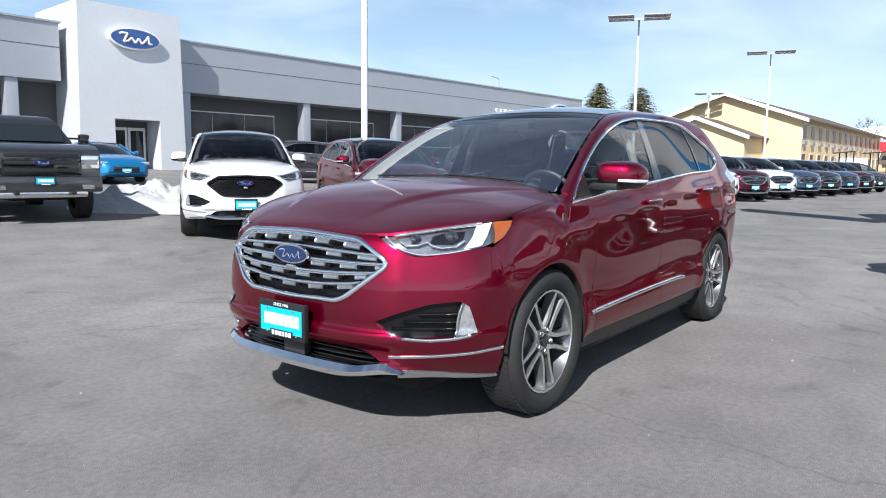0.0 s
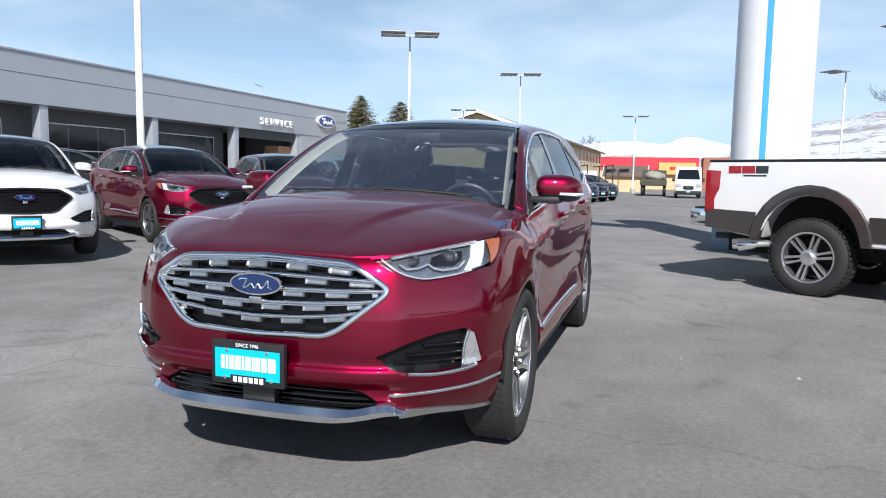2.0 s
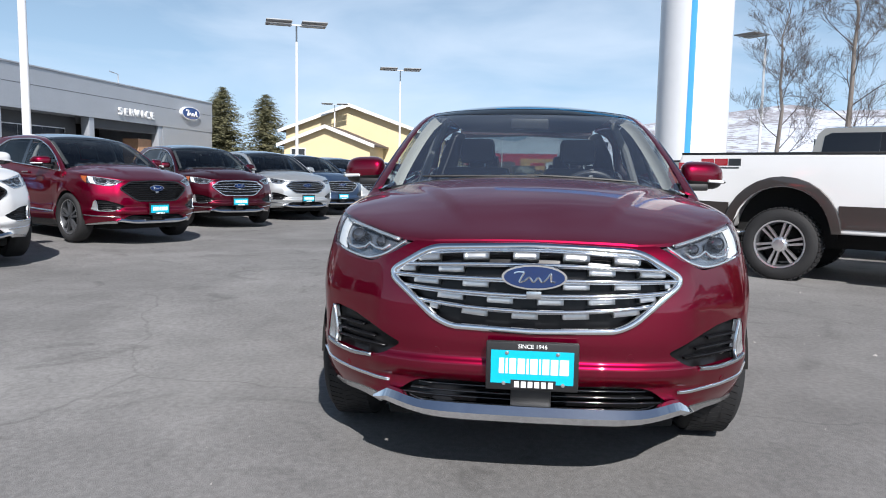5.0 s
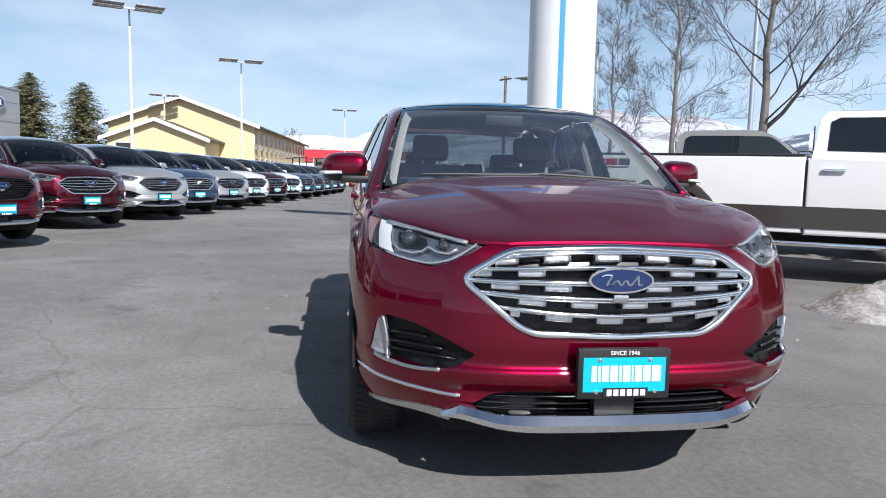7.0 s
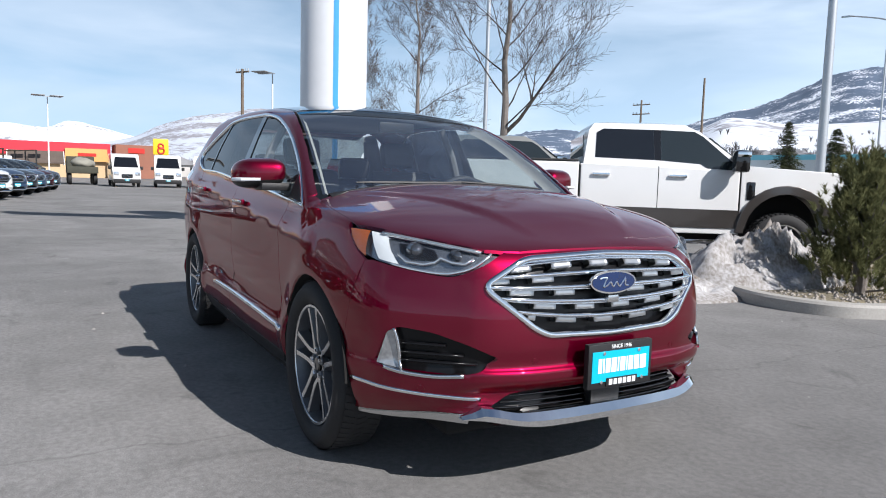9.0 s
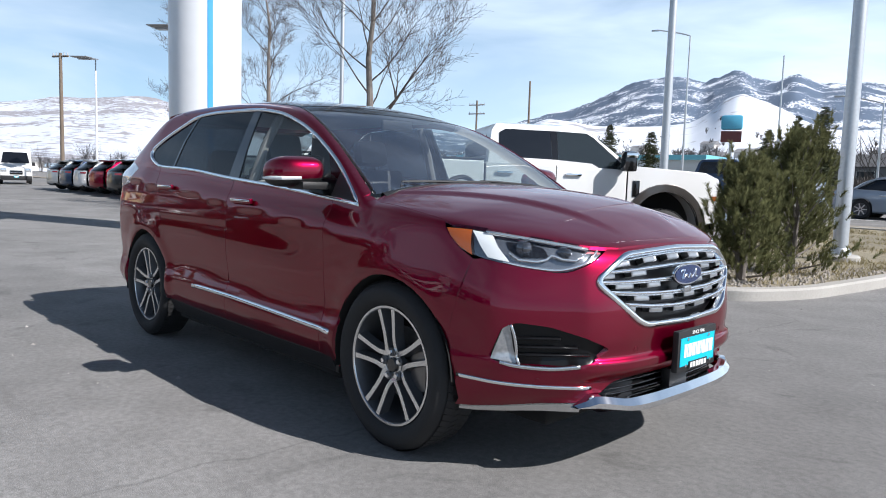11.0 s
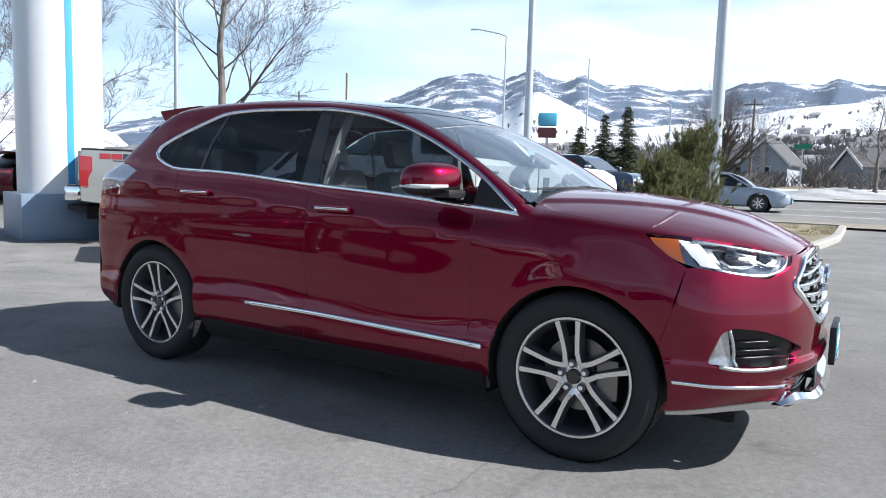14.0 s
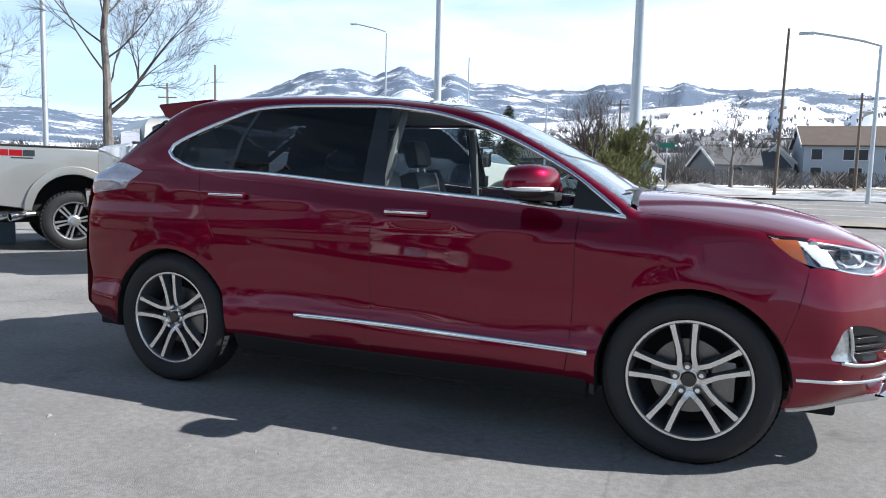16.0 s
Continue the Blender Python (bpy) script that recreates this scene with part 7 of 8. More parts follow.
def pickup(name, body, lower, chrome=True, D=0.79, E=0.31):
    """A crew-cab pickup on its rear axle, along x; D and E lengthen the bed and the nose."""
    t = empty(name)
    R, WB, W = 0.44, 4.06 + E, 0.99
    F0 = max(2.97 + D, 3.0 + E)
    arc_rear = arch_line(0, 0.60, 0.57, 175, 5)
    arc_front = arch_line(WB, 0.60, 0.57, 175, 5)
    slab("bed", [(-1.27, 0.72), (-0.6, 0.62)] + arc_rear + [(0.6, 0.60), (0.785 + D, 0.60), (0.785 + D, 1.52), (-1.24, 1.54), (-1.28, 1.45)], -W, W, body, t, "pickup bed", 0.03)
    slab("cab", [(0.80 + D, 0.58), (F0 - 0.01, 0.58), (F0 - 0.01, 1.46), (0.80 + D, 1.50)], -W, W, body, t, bevel=0.03)
    slab("nose", [(F0, 0.58)] + arc_front + [(4.74 + E, 0.66), (4.93 + E, 0.72), (4.98 + E, 1.20), (4.92 + E, 1.36), (4.70 + E, 1.45), (F0, 1.52)], -W, W, body, t, bevel=0.016)
    y_at = lambda z: W - 0.015 - (z - 1.46) * 0.33
    bm = bmesh.new()
    secs = [((0.83 + D, 3.12 + D), 1.44, W - 0.01), ((0.86 + D, 2.88 + D), 1.62, y_at(1.62)), ((0.92 + D, 2.44 + D), 1.97, y_at(1.97) - 0.01), ((1.0 + D, 2.24 + D), 2.07, y_at(2.07) - 0.05), ((1.2 + D, 2.0 + D), 2.10, 0.55)]
    rings = [[bm.verts.new((x, sy * yy, z)) for x, sy in ((a, -1), (b, -1), (b, 1), (a, 1))] for (a, b), z, yy in secs]
    for p, q in zip(rings, rings[1:]):
        for i in range(4):
            bm.faces.new((p[i], p[(i + 1) % 4], q[(i + 1) % 4], q[i]))
    bm.faces.new(rings[-1])
    bmesh.ops.bevel(bm, geom=[e for e in bm.edges if len(e.link_faces) == 2 and e.calc_face_angle(0) > 0.25], offset=0.05, segments=3, affect="EDGES", profile=0.6)
    part("roof", bm, body, t, "cab roof and pillars", smooth=True)
    for s in (-1, 1):
        side_glass("rear_door_glass", [(1.0 + D, 1.59), (1.80 + D, 1.57), (1.80 + D, 1.985), (1.12 + D, 1.99), (1.03 + D, 1.94)], y_at, s, PRIVACY_OPAQUE, t)
        side_glass("front_door_glass", [(1.90 + D, 1.565), (2.42 + D, 1.53), (2.52 + D, 1.47), (2.90 + D, 1.45), (2.88 + D, 1.54), (2.48 + D, 1.90), (2.36 + D, 1.97), (1.90 + D, 1.985)], y_at, s, CAB_GLASS, t)
        side_glass("pillar_trim", [(1.805 + D, 1.57), (1.895 + D, 1.565), (1.895 + D, 1.985), (1.805 + D, 1.985)], y_at, s, GLOSS_BLACK, t)
        for xx in (0.79 + D, 1.86 + D, F0 - 0.005):
            boxes("door_seam", [(xx - 0.005, xx + 0.005, s * (W - 0.02), s * (W + 0.001), 0.62, 1.48)], DARK, t)
        for hx in (1.08 + D, 2.12 + D):
            boxes("door_handle", [(hx - 0.12, hx + 0.12, s * (W + 0.005), s * (W + 0.035), 1.335, 1.375)], CHROME if chrome else BLACK_PLASTIC, t, "door handle", bevel=0.01)
        # lower two-tone band and wheel-arch flares
        z0, z1 = 0.66, 0.91
        slab("lower_band", [(0.62, z0), (WB - 0.62, z0), (WB - 0.62, z1), (0.62, z1 + 0.02)], s * W - 0.012 if s < 0 else W - 0.02, -W + 0.02 if s < 0 else W + 0.012, lower, t, "two-tone lower band")
        slab("lower_band", [(-1.26, 0.72), (-0.62, 0.64), (-0.62, 0.93), (-1.27, 0.95)], -W - 0.012 if s < 0 else W - 0.02, -W + 0.02 if s < 0 else W + 0.012, lower, t)
        for xc in (0, WB):
            outer, inner = arch_line(xc, 0.60, 0.665, 180, 0), arch_line(xc, 0.60, 0.56, 180, 0)
            slab("arch_flare", outer + inner[::-1], -W - 0.05 if s < 0 else W - 0.03, -W + 0.03 if s < 0 else W + 0.05, lower, t, "wheel-arch flare", 0.012)
            slab("arch_liner", arch_line(xc, 0.60, 0.575, 190, -10), -W + 0.30 if s < 0 else W - 0.34, -W + 0.34 if s < 0 else W - 0.30, DARK, t)
        for xc in (0, WB):
            truck_wheel(t, xc, s * 0.85, R, s, chrome)
        slab("tail_lamp", [(-1.285, 0.90), (-1.15, 0.92), (-1.17, 1.06), (-1.10, 1.20), (-1.09, 1.42), (-1.285, 1.43)], -W - 0.012 if s < 0 else W - 0.10, -W + 0.10 if s < 0 else W + 0.012, RED_LENS, t, "red tail lamp", 0.012)
        boxes("tail_lamp_clear", [(-1.296, -1.27, s * 0.90, s * 0.985, 1.05, 1.16)], LAMP_CLEAR, t)
        # side mark: three plain bars
        for k, (x0, x1, mt) in enumerate(((-0.99, -0.83, RED_LENS), (-0.82, -0.66, RED_LENS), (-0.65, -0.50, GREY_PAINT))):
            boxes("side_mark", [(x0, x1, s * (W - 0.002), s * (W + 0.004), 1.39, 1.478)], mt, t)
        boxes("side_mark", [(-0.80, -0.52, s * (W - 0.002), s * (W + 0.004), 1.355, 1.372)], GREY_PAINT, t)
        boxes("fender_vent", [(F0 + 0.08, F0 + 0.19, s * (W - 0.002), s * (W + 0.014), 1.06, 1.30)], GLOSS_BLACK, t, "dark fender vent", bevel=0.01)
        boxes("side_step", [(0.75 + D * 0.5, 3.2 + D * 0.7, s * (W - 0.12), s * (W + 0.04), 0.44, 0.50)], CHROME if chrome else BLACK_PLASTIC, t, "side step", bevel=0.02)
        bm = bmesh.new()
        box(bm, 2.78 + D, 2.98 + D, s * (W + 0.12), s * (W + 0.30), 1.42, 1.72, 0.05)
        part("mirror_case", bm, GLOSS_BLACK, t, "tall trailer mirror", smooth=True)
        boxes("mirror_trim", [(2.80 + D, 2.985 + D, s * (W + 0.13), s * (W + 0.305), 1.62, 1.70)], CHROME if chrome else BLACK_PLASTIC, t, bevel=0.02)
        boxes("mirror_arm", [(2.84 + D, 2.92 + D, s * (W - 0.06), s * (W + 0.16), 1.46, 1.50), (2.84 + D, 2.92 + D, s * (W - 0.08), s * (W + 0.16), 1.60, 1.64)], BLACK_PLASTIC, t)
        boxes("headlamp", [(4.86 + E, 4.985 + E, s * 0.62, s * 0.97, 1.00, 1.26)], LAMP_CLEAR, t, "headlamp", bevel=0.03)
        boxes("lamp_mask", [(4.97 + E, 4.992 + E, s * 0.66, s * 0.93, 1.08, 1.18)], LAMP_DARK, t)
        boxes("marker", [(4.82 + E, 4.91 + E, s * 0.96, s * 0.993, 1.03, 1.10)], AMBER, t)
        boxes("fog_lamp", [(5.0 + E, 5.13 + E, s * 0.62, s * 0.82, 0.62, 0.70)], LAMP_CLEAR, t)
        boxes("tow_hook", [(5.02 + E, 5.2 + E, s * 0.42, s * 0.50, 0.52, 0.60)], BLACK_PLASTIC, t, bevel=0.02)
    boxes("windscreen", [(0, 0.01, -0.80, 0.80, -0.30, 0.28)], CAB_GLASS, t).matrix_basis = Matrix.Translation((2.80 + D, 0, 1.72)) @ Matrix.Rotation(radians(-53), 4, "Y")
    boxes("rear_window", [(0.855, 0.87, -0.72, 0.72, 1.56, 1.86)], PRIVACY_OPAQUE, t).matrix_basis = Matrix.Translation((D - 0.005, 0, 0.04))
    boxes("tailgate", [(-1.30, -1.262, -0.86, 0.86, 0.78, 1.51)], body, t, "tailgate", bevel=0.015)
    boxes("rear_bumper", [(-1.50, -1.20, -0.97, -0.30, 0.72, 0.95), (-1.50, -1.20, 0.30, 0.97, 0.72, 0.95), (-1.47, -1.20, -0.32, 0.32, 0.74, 0.90)], CHROME if chrome else BLACK_PLASTIC, t, "rear bumper", bevel=0.035)
    boxes("bumper_step", [(-1.46, -1.22, -0.93, 0.93, 0.945, 0.965)], BLACK_PLASTIC, t, "black step pad", bevel=0.006)
    boxes("tow_bar", [(-1.42, -1.1, -0.45, 0.45, 0.54, 0.62), (-1.50, -1.36, -0.05, 0.05, 0.53, 0.63)], BLACK_PLASTIC, t, bevel=0.01)
    boxes("front_bumper", [(4.90 + E, 5.12 + E, -0.98, 0.98, 0.56, 0.86)], CHROME if chrome else body, t, "front bumper", bevel=0.05)
    if not chrome:
        boxes("skid_plate", [(4.88 + E, 5.10 + E, -0.72, 0.72, 0.46, 0.60)], SATIN, t, "silver skid plate", bevel=0.04)
    boxes("grille_frame", [(4.93 + E, 5.0 + E, -0.66, 0.66, 0.88, 1.34)], GLOSS_BLACK if not chrome else CHROME, t, bevel=0.04)
    for z in (0.97, 1.11, 1.25):
        boxes("grille_bar", [(4.99 + E, 5.02 + E, -0.60, 0.60, z - 0.035, z + 0.035)], BLACK_PLASTIC if not chrome else CHROME, t, bevel=0.012)
    badge(t, Matrix.Translation((5.025 + E, 0, 1.11)) @ FACE_FRONT, 0.16, 0.062)
    number_plate(t, Matrix.Translation((5.13 + E, 0, 0.78)) @ FACE_FRONT, False)
    boxes("chassis", [(-1.2, 4.7 + E, -0.5, 0.5, 0.40, 0.62)], DARK, t)
    for y, x0 in ((-0.95, 0.0), (-0.80, -0.15)):
        bm = bmesh.new()
        tube(bm, [(-0.40 + x0, y + 0.16, 0.55), (-0.56 + x0, y + 0.10, 0.545), (-0.66 + x0, y + 0.06, 0.535)], [0.034, 0.036, 0.044], 14)
        part("exhaust_pipe", bm, MACHINED, t, "dull exhaust pipe", smooth=True)
        bm = bmesh.new()
        m = Matrix.Translation((-0.64 + x0, y + 0.07, 0.537)) @ Matrix.Rotation(radians(20), 4, "Z") @ Matrix.Rotation(radians(-98), 4, "Y")
        lathe(bm, [(0.046, 0.0), (0.062, 0.05), (0.066, 0.20), (0.063, 0.21), (0.056, 0.205), (0.054, 0.10)], 28, m)
        pipe = part("exhaust_tip", bm, CHROME, t, "polished exhaust tip", smooth=True)
        bm = bmesh.new()
        lathe(bm, [(0.054, 0.10), (0.0, 0.10)], 20, m)
        part("bore", bm, DARK, pipe)
    for s in (-1, 1):
        boxes("bed_rail", [(-1.25, 0.77 + D, s * (W - 0.09), s * (W + 0.004), 1.525, 1.555)], BLACK_PLASTIC, t, "black bed rail cap", bevel=0.01)
    boxes("seats", [(1.2 + D, 1.4 + D, -0.7, 0.7, 1.2, 1.75), (2.0 + D, 2.2 + D, -0.7, 0.7, 1.2, 1.75)], SEAT, t, bevel=0.05)
    return t


PRIVACY_OPAQUE = mat("dark_cab_glass", (0.006, 0.007, 0.009), 0.03, vary=0.0, coat=1.0)
CAB_GLASS = mat("tinted_cab_glass", (0.016, 0.022, 0.024), 0.03, vary=0.0, coat=1.0)
TH = 57.0
hd = Vector((math.cos(radians(TH)), math.sin(radians(TH)), 0))
rt = Vector((hd.y, -hd.x, 0))
white_truck = pickup("pickup", WHITE_PAINT, BROWN_PAINT)
c = Vector((-4.05, 3.15, 0)) - rt * 0.95
white_truck.matrix_basis = pose(c.x, c.y, 0.0, 0, 0, TH)
tagged(white_truck, "white crew-cab pickup with brown lower panels parked on the lot", "pickup", "pickups by the kerb")
grey_truck = pickup("pickup", STONE_PAINT, STONE_PAINT, True, 0.15, 0.31)
c = Vector((-7.55, 3.75, 0)) - rt * 0.95
grey_truck.matrix_basis = pose(c.x, c.y, 0.0, 0, 0, TH)
tagged(grey_truck, "light grey crew-cab pickup beside a white one", "pickup", "pickups by the kerb")
ranger = pickup("pickup", GREY_PAINT, GREY_PAINT, False, 0.0, -0.3)
hv_ = Vector((math.cos(radians(80)), math.sin(radians(80)), 0))
c = Vector((-1.8, -10.56, 0)) - Vector((-hv_.y, hv_.x, 0)) * 0.85 - hv_ * 3.76 * 0.9
ranger.matrix_basis = pose(c.x, c.y, gz(-1.8, -11), 0, 0, 80) @ Matrix.Diagonal((0.9, 0.93, 0.9, 1))
tagged(ranger, "dark grey pickup with a silver front bumper on the lot", "pickup")


def low_car(name, body, label, roof=1.42, length=4.7, coupe=False):
    """A saloon or coupe along x, lofted from sections, its wheels on the ground."""
    t = empty(name)
    k, W, R = length / 4.7, 0.91, 0.33
    xf, xr = 1.38 * k, -1.38 * k
    plan = pchip([-2.37 * k, -2.25 * k, -1.8 * k, 0, 1.7 * k, 2.15 * k, 2.36 * k], [0.66, 0.80, 0.89, 0.91, 0.89, 0.79, 0.58])
    belt = pchip([-2.37 * k, -2.2 * k, -1.6 * k, 0, 1.0 * k, 1.7 * k, 2.15 * k, 2.36 * k], [0.80, 0.98, 1.02, 0.96, 0.93, 0.84, 0.72, 0.56])
    foot = pchip([-2.37 * k, -2.1 * k, 2.1 * k, 2.36 * k], [0.42, 0.24, 0.20, 0.32])
    xs = sorted(set([round(float(v), 3) for v in np.linspace(-2.37 * k, 2.36 * k, 36)] + [round(xw + 0.365 * math.cos(math.pi * q / 12), 3) for xw in (xf, xr) for q in range(13)]))
    verts, faces = [], []
    for x in xs:
        w, zb, z0 = float(plan(x)), float(belt(x)), float(foot(x))
        for xw in (xf, xr):
            if abs(x - xw) < 0.366:
                z0 = max(z0, R + math.sqrt(max(0.0, 0.366 ** 2 - (x - xw) ** 2)))
        m = max(z0 + 0.02, zb - 0.36)
        half = [(w * 0.93, z0), (w, min(z0 + 0.06, zb - 0.14)), (w, min(m, zb - 0.12)), (w - 0.015, zb - 0.10), (w - 0.05, zb - 0.025), (w * 0.80, zb + 0.005), (w * 0.4, zb + 0.03)]
        verts += [(x, y, z) for y, z in half] + [(x, -y, z) for y, z in half[::-1]]
    c = 14
    for a in range(len(xs) - 1):
        faces += [(a * c + q, a * c + (q + 1) % c, (a + 1) * c + (q + 1) % c, (a + 1) * c + q) for q in range(c)]
    faces += [tuple(range(c))[::-1], tuple(range((len(xs) - 1) * c, len(xs) * c))]
    shell = obj("body", verts, faces, body, t)
    shell.data.set_sharp_from_angle(angle=radians(40))
    a0, a1, b1, b0 = (-1.95, -0.75, 0.05, 1.05) if coupe else (-1.85, -0.85, 0.15, 1.15)
    line = pchip([a0 * k, (a0 * 0.45 + a1 * 0.55) * k, a1 * k, (a1 + b1) / 2 * k, b1 * k, (b0 * 0.45 + b1 * 0.55) * k, b0 * k], [0.98, roof - 0.13, roof - 0.02, roof, roof - 0.03, roof - 0.15, 0.94])

    def dome(nm, x0, x1, low, top, grow, material):
        """A band of the cabin between two shares of its height."""
        verts, faces, n = [], [], 22
        for q in range(n + 1):
            x = (x0 + (x1 - x0) * q / n) * k
            zt, zl = float(line(x)) + grow, 0.93
            ring = []
            for v in (low, low + (top - low) * 0.4, low + (top - low) * 0.8, top):
                ring.append((W - 0.07 - 0.24 * v - (0.10 if v > 0.97 else 0) + grow, zl + (zt - zl) * min(v, 1.0) - (0.02 if v < 0.99 else 0)))
            if top >= 1.0:
                ring.append((0.0, zt + 0.02))
                verts += [(x, y, z) for y, z in ring] + [(x, -y, z) for y, z in ring[-2::-1]]
            else:
                verts += [(x, y, z) for y, z in ring] + [(x, -y, z) for y, z in ring[::-1]]
        cc = len(verts) // (n + 1)
        for q in range(n):
            for i in range(cc - 1):
                faces.append((q * cc + i, q * cc + i + 1, (q + 1) * cc + i + 1, (q + 1) * cc + i))
        return obj(nm, verts, faces, material, t)

    dome("cabin_glass", a0, b0, 0.0, 1.0, 0.0, PRIVACY_OPAQUE)
    dome("roof", a1 - 0.18, b1 + 0.10, 0.88, 1.0, 0.012, body)
    for s in (-1, 1):
        for x0, x1, tilt in ((a0 + 0.12, a1 - 0.18, 0), (b0 - 0.12, b1 + 0.10, 0), ((a0 + b0) / 2 + 0.02, (a1 + b1) / 2 + 0.02, 0)):
            bm = bmesh.new()
            pts = []
            for q in range(6):
                u = q / 5
                x = (x0 + (x1 - x0) * u) * k
                pts.append((x, s * (W - 0.065 - 0.24 * u * 0.92), 0.95 + (float(line(x1 * k)) - 0.97) * u))
            tube(bm, pts, [0.032] * 6, 6)
            part("pillar", bm, body, t, smooth=True)
        boxes("headlamp", [(2.02 * k, 2.24 * k, s * 0.52, s * 0.80, 0.60, 0.70)], LAMP_CLEAR, t, bevel=0.03)
        boxes("tail_lamp", [(-2.37 * k, -2.2 * k, s * 0.45, s * 0.80, 0.74, 0.88)], RED_LENS, t, bevel=0.03)
        for hx in (-0.75 * k, 0.25 * k):
            boxes("door_handle", [(hx - 0.1, hx + 0.1, s * 0.90, s * 0.925, 0.80, 0.83)], CHROME, t, bevel=0.008)
        bm = bmesh.new()
        box(bm, 0.66 * k, 0.80 * k, s * 0.88, s * 1.05, 0.95, 1.06, 0.04)
        part("mirror_cap", bm, body, t, smooth=True)
        for xw in (xf, xr):
            w = empty("wheel")
            w.parent = t
            w.matrix_basis = pose(xw, s * 0.80, R, -90 * s, 0, 0)
            bm = bmesh.new()
            lathe(bm, [(0.20, -0.10), (R - 0.02, -0.10), (R, -0.07), (R, 0.07), (R - 0.02, 0.10), (0.24, 0.105), (0.225, 0.085)], 36)
            part("tyre", bm, RUBBER, w, smooth=True)
            bm = bmesh.new()
            lathe(bm, [(0.226, 0.085), (0.224, 0.10), (0.21, 0.09), (0.205, 0.0), (0.0, -0.02)], 36)
            part("rim", bm, POCKET, w, smooth=True)
            for q in range(7):
                bm = bmesh.new()
                prism(bm, [(0.03, -0.022), (0.215, -0.016), (0.215, 0.016), (0.03, 0.022)], 0.03, Matrix.Rotation(2 * math.pi * q / 7, 4, "Z") @ Matrix.Translation((0, 0, 0.055)))
                part("spoke", bm, BRIGHT_RIM, w)
    boxes("underfloor", [(-2.1 * k, 2.1 * k, -0.60, 0.60, 0.18, 0.45)], DARK, t)
    boxes("grille", [(2.22 * k, 2.37 * k, -0.42, 0.42, 0.36, 0.54)], GLOSS_BLACK, t, bevel=0.03)
    number_plate(t, Matrix.Translation((2.38 * k, 0, 0.42)) @ FACE_FRONT, False)
    return tagged(t, label, "car")


mustang = low_car("coupe", BRIGHT_BLUE, "bright blue coupe parked before the showroom", 1.36, 4.75, True)
mustang.matrix_basis = pose(-7.9, -21.9, gz(-7.9, -21.9), 0, 0, 82)
saloon = low_car("saloon", paint("ice_blue_paint", (0.27, 0.31, 0.37), 0.4), "light blue-grey saloon on the road past the lot", 1.46, 4.9)
saloon.matrix_basis = pose(-2.6, 25.0, gz(0, 25.0), 0, 0, 0)
blue_truck = pickup("pickup", BLUE_PAINT, BLUE_PAINT)
blue_truck.matrix_basis = pose(-9.0, 20.2, gz(-8, 20.2), 0, 0, -8) @ Matrix.Diagonal((0.95, 0.95, 0.93, 1))
tagged(blue_truck, "dark blue crew-cab pickup on the near lane", "pickup")


def van(x, y, heading):
    t = empty("van", pose(x, y, gz(x, y), 0, 0, heading))
    W, R = 1.0, 0.35
    slab("body", [(-2.9, 0.4)] + arch_line(-1.75, R, 0.42, 165, 15) + arch_line(1.75, R, 0.42, 165, 15) + [(2.6, 0.32), (2.72, 0.6), (2.65, 1.15), (1.85, 1.45), (1.25, 2.40), (0.9, 2.58), (-2.85, 2.6), (-2.95, 2.3)], -W, W, WHITE_PAINT, t, bevel=0.10)
    bm = bmesh.new()
    prism(bm, [(-0.46, -0.88), (0.44, -0.74), (0.44, 0.74), (-0.46, 0.88)], 0.014, Matrix.Translation((1.585, 0, 1.93)) @ Matrix.Rotation(radians(-32), 4, "Y") @ Matrix(((0, 0, 1, 0), (0, 1, 0, 0), (1, 0, 0, 0), (0, 0, 0, 1))))
    part("windscreen", bm, PRIVACY_OPAQUE, t)
    boxes("grille", [(2.60, 2.745, -0.40, 0.40, 0.70, 1.0)], GLOSS_BLACK, t, bevel=0.05)
    boxes("grille_bar", [(2.70, 2.76, -0.36, 0.36, 0.82, 0.87)], CHROME, t)
    boxes("front_bumper", [(2.50, 2.79, -0.97, 0.97, 0.30, 0.62)], BLACK_PLASTIC, t, bevel=0.04)
    number_plate(t, Matrix.Translation((2.79, 0, 0.55)) @ FACE_FRONT, False)
    for s in (-1, 1):
        boxes("headlamp", [(2.40, 2.70, s * 0.56, s * 0.95, 0.86, 1.16)], LAMP_CLEAR, t, bevel=0.06)
        boxes("mirror", [(1.55, 1.68, s * 1.03, s * 1.25, 1.35, 1.62)], BLACK_PLASTIC, t, bevel=0.03)
        side_glass("side_window", [(0.4, 1.5), (1.65, 1.45), (1.25, 2.15), (0.4, 2.15)], lambda z: W, s, PRIVACY_OPAQUE, t)
        for xw in (-1.75, 1.75):
            bm = bmesh.new()
            lathe(bm, [(0.0, 0.10), (0.2, 0.10), (0.22, 0.07), (R - 0.02, 0.08), (R, 0.05), (R, -0.1), (0, -0.1)], 28, pose(xw, s * 0.9, R, -90 * s, 0, 0))
            part("wheel", bm, RUBBER, t, smooth=True)
    return tagged(t, "white high-roof delivery van on the lot", "van", "white vans")


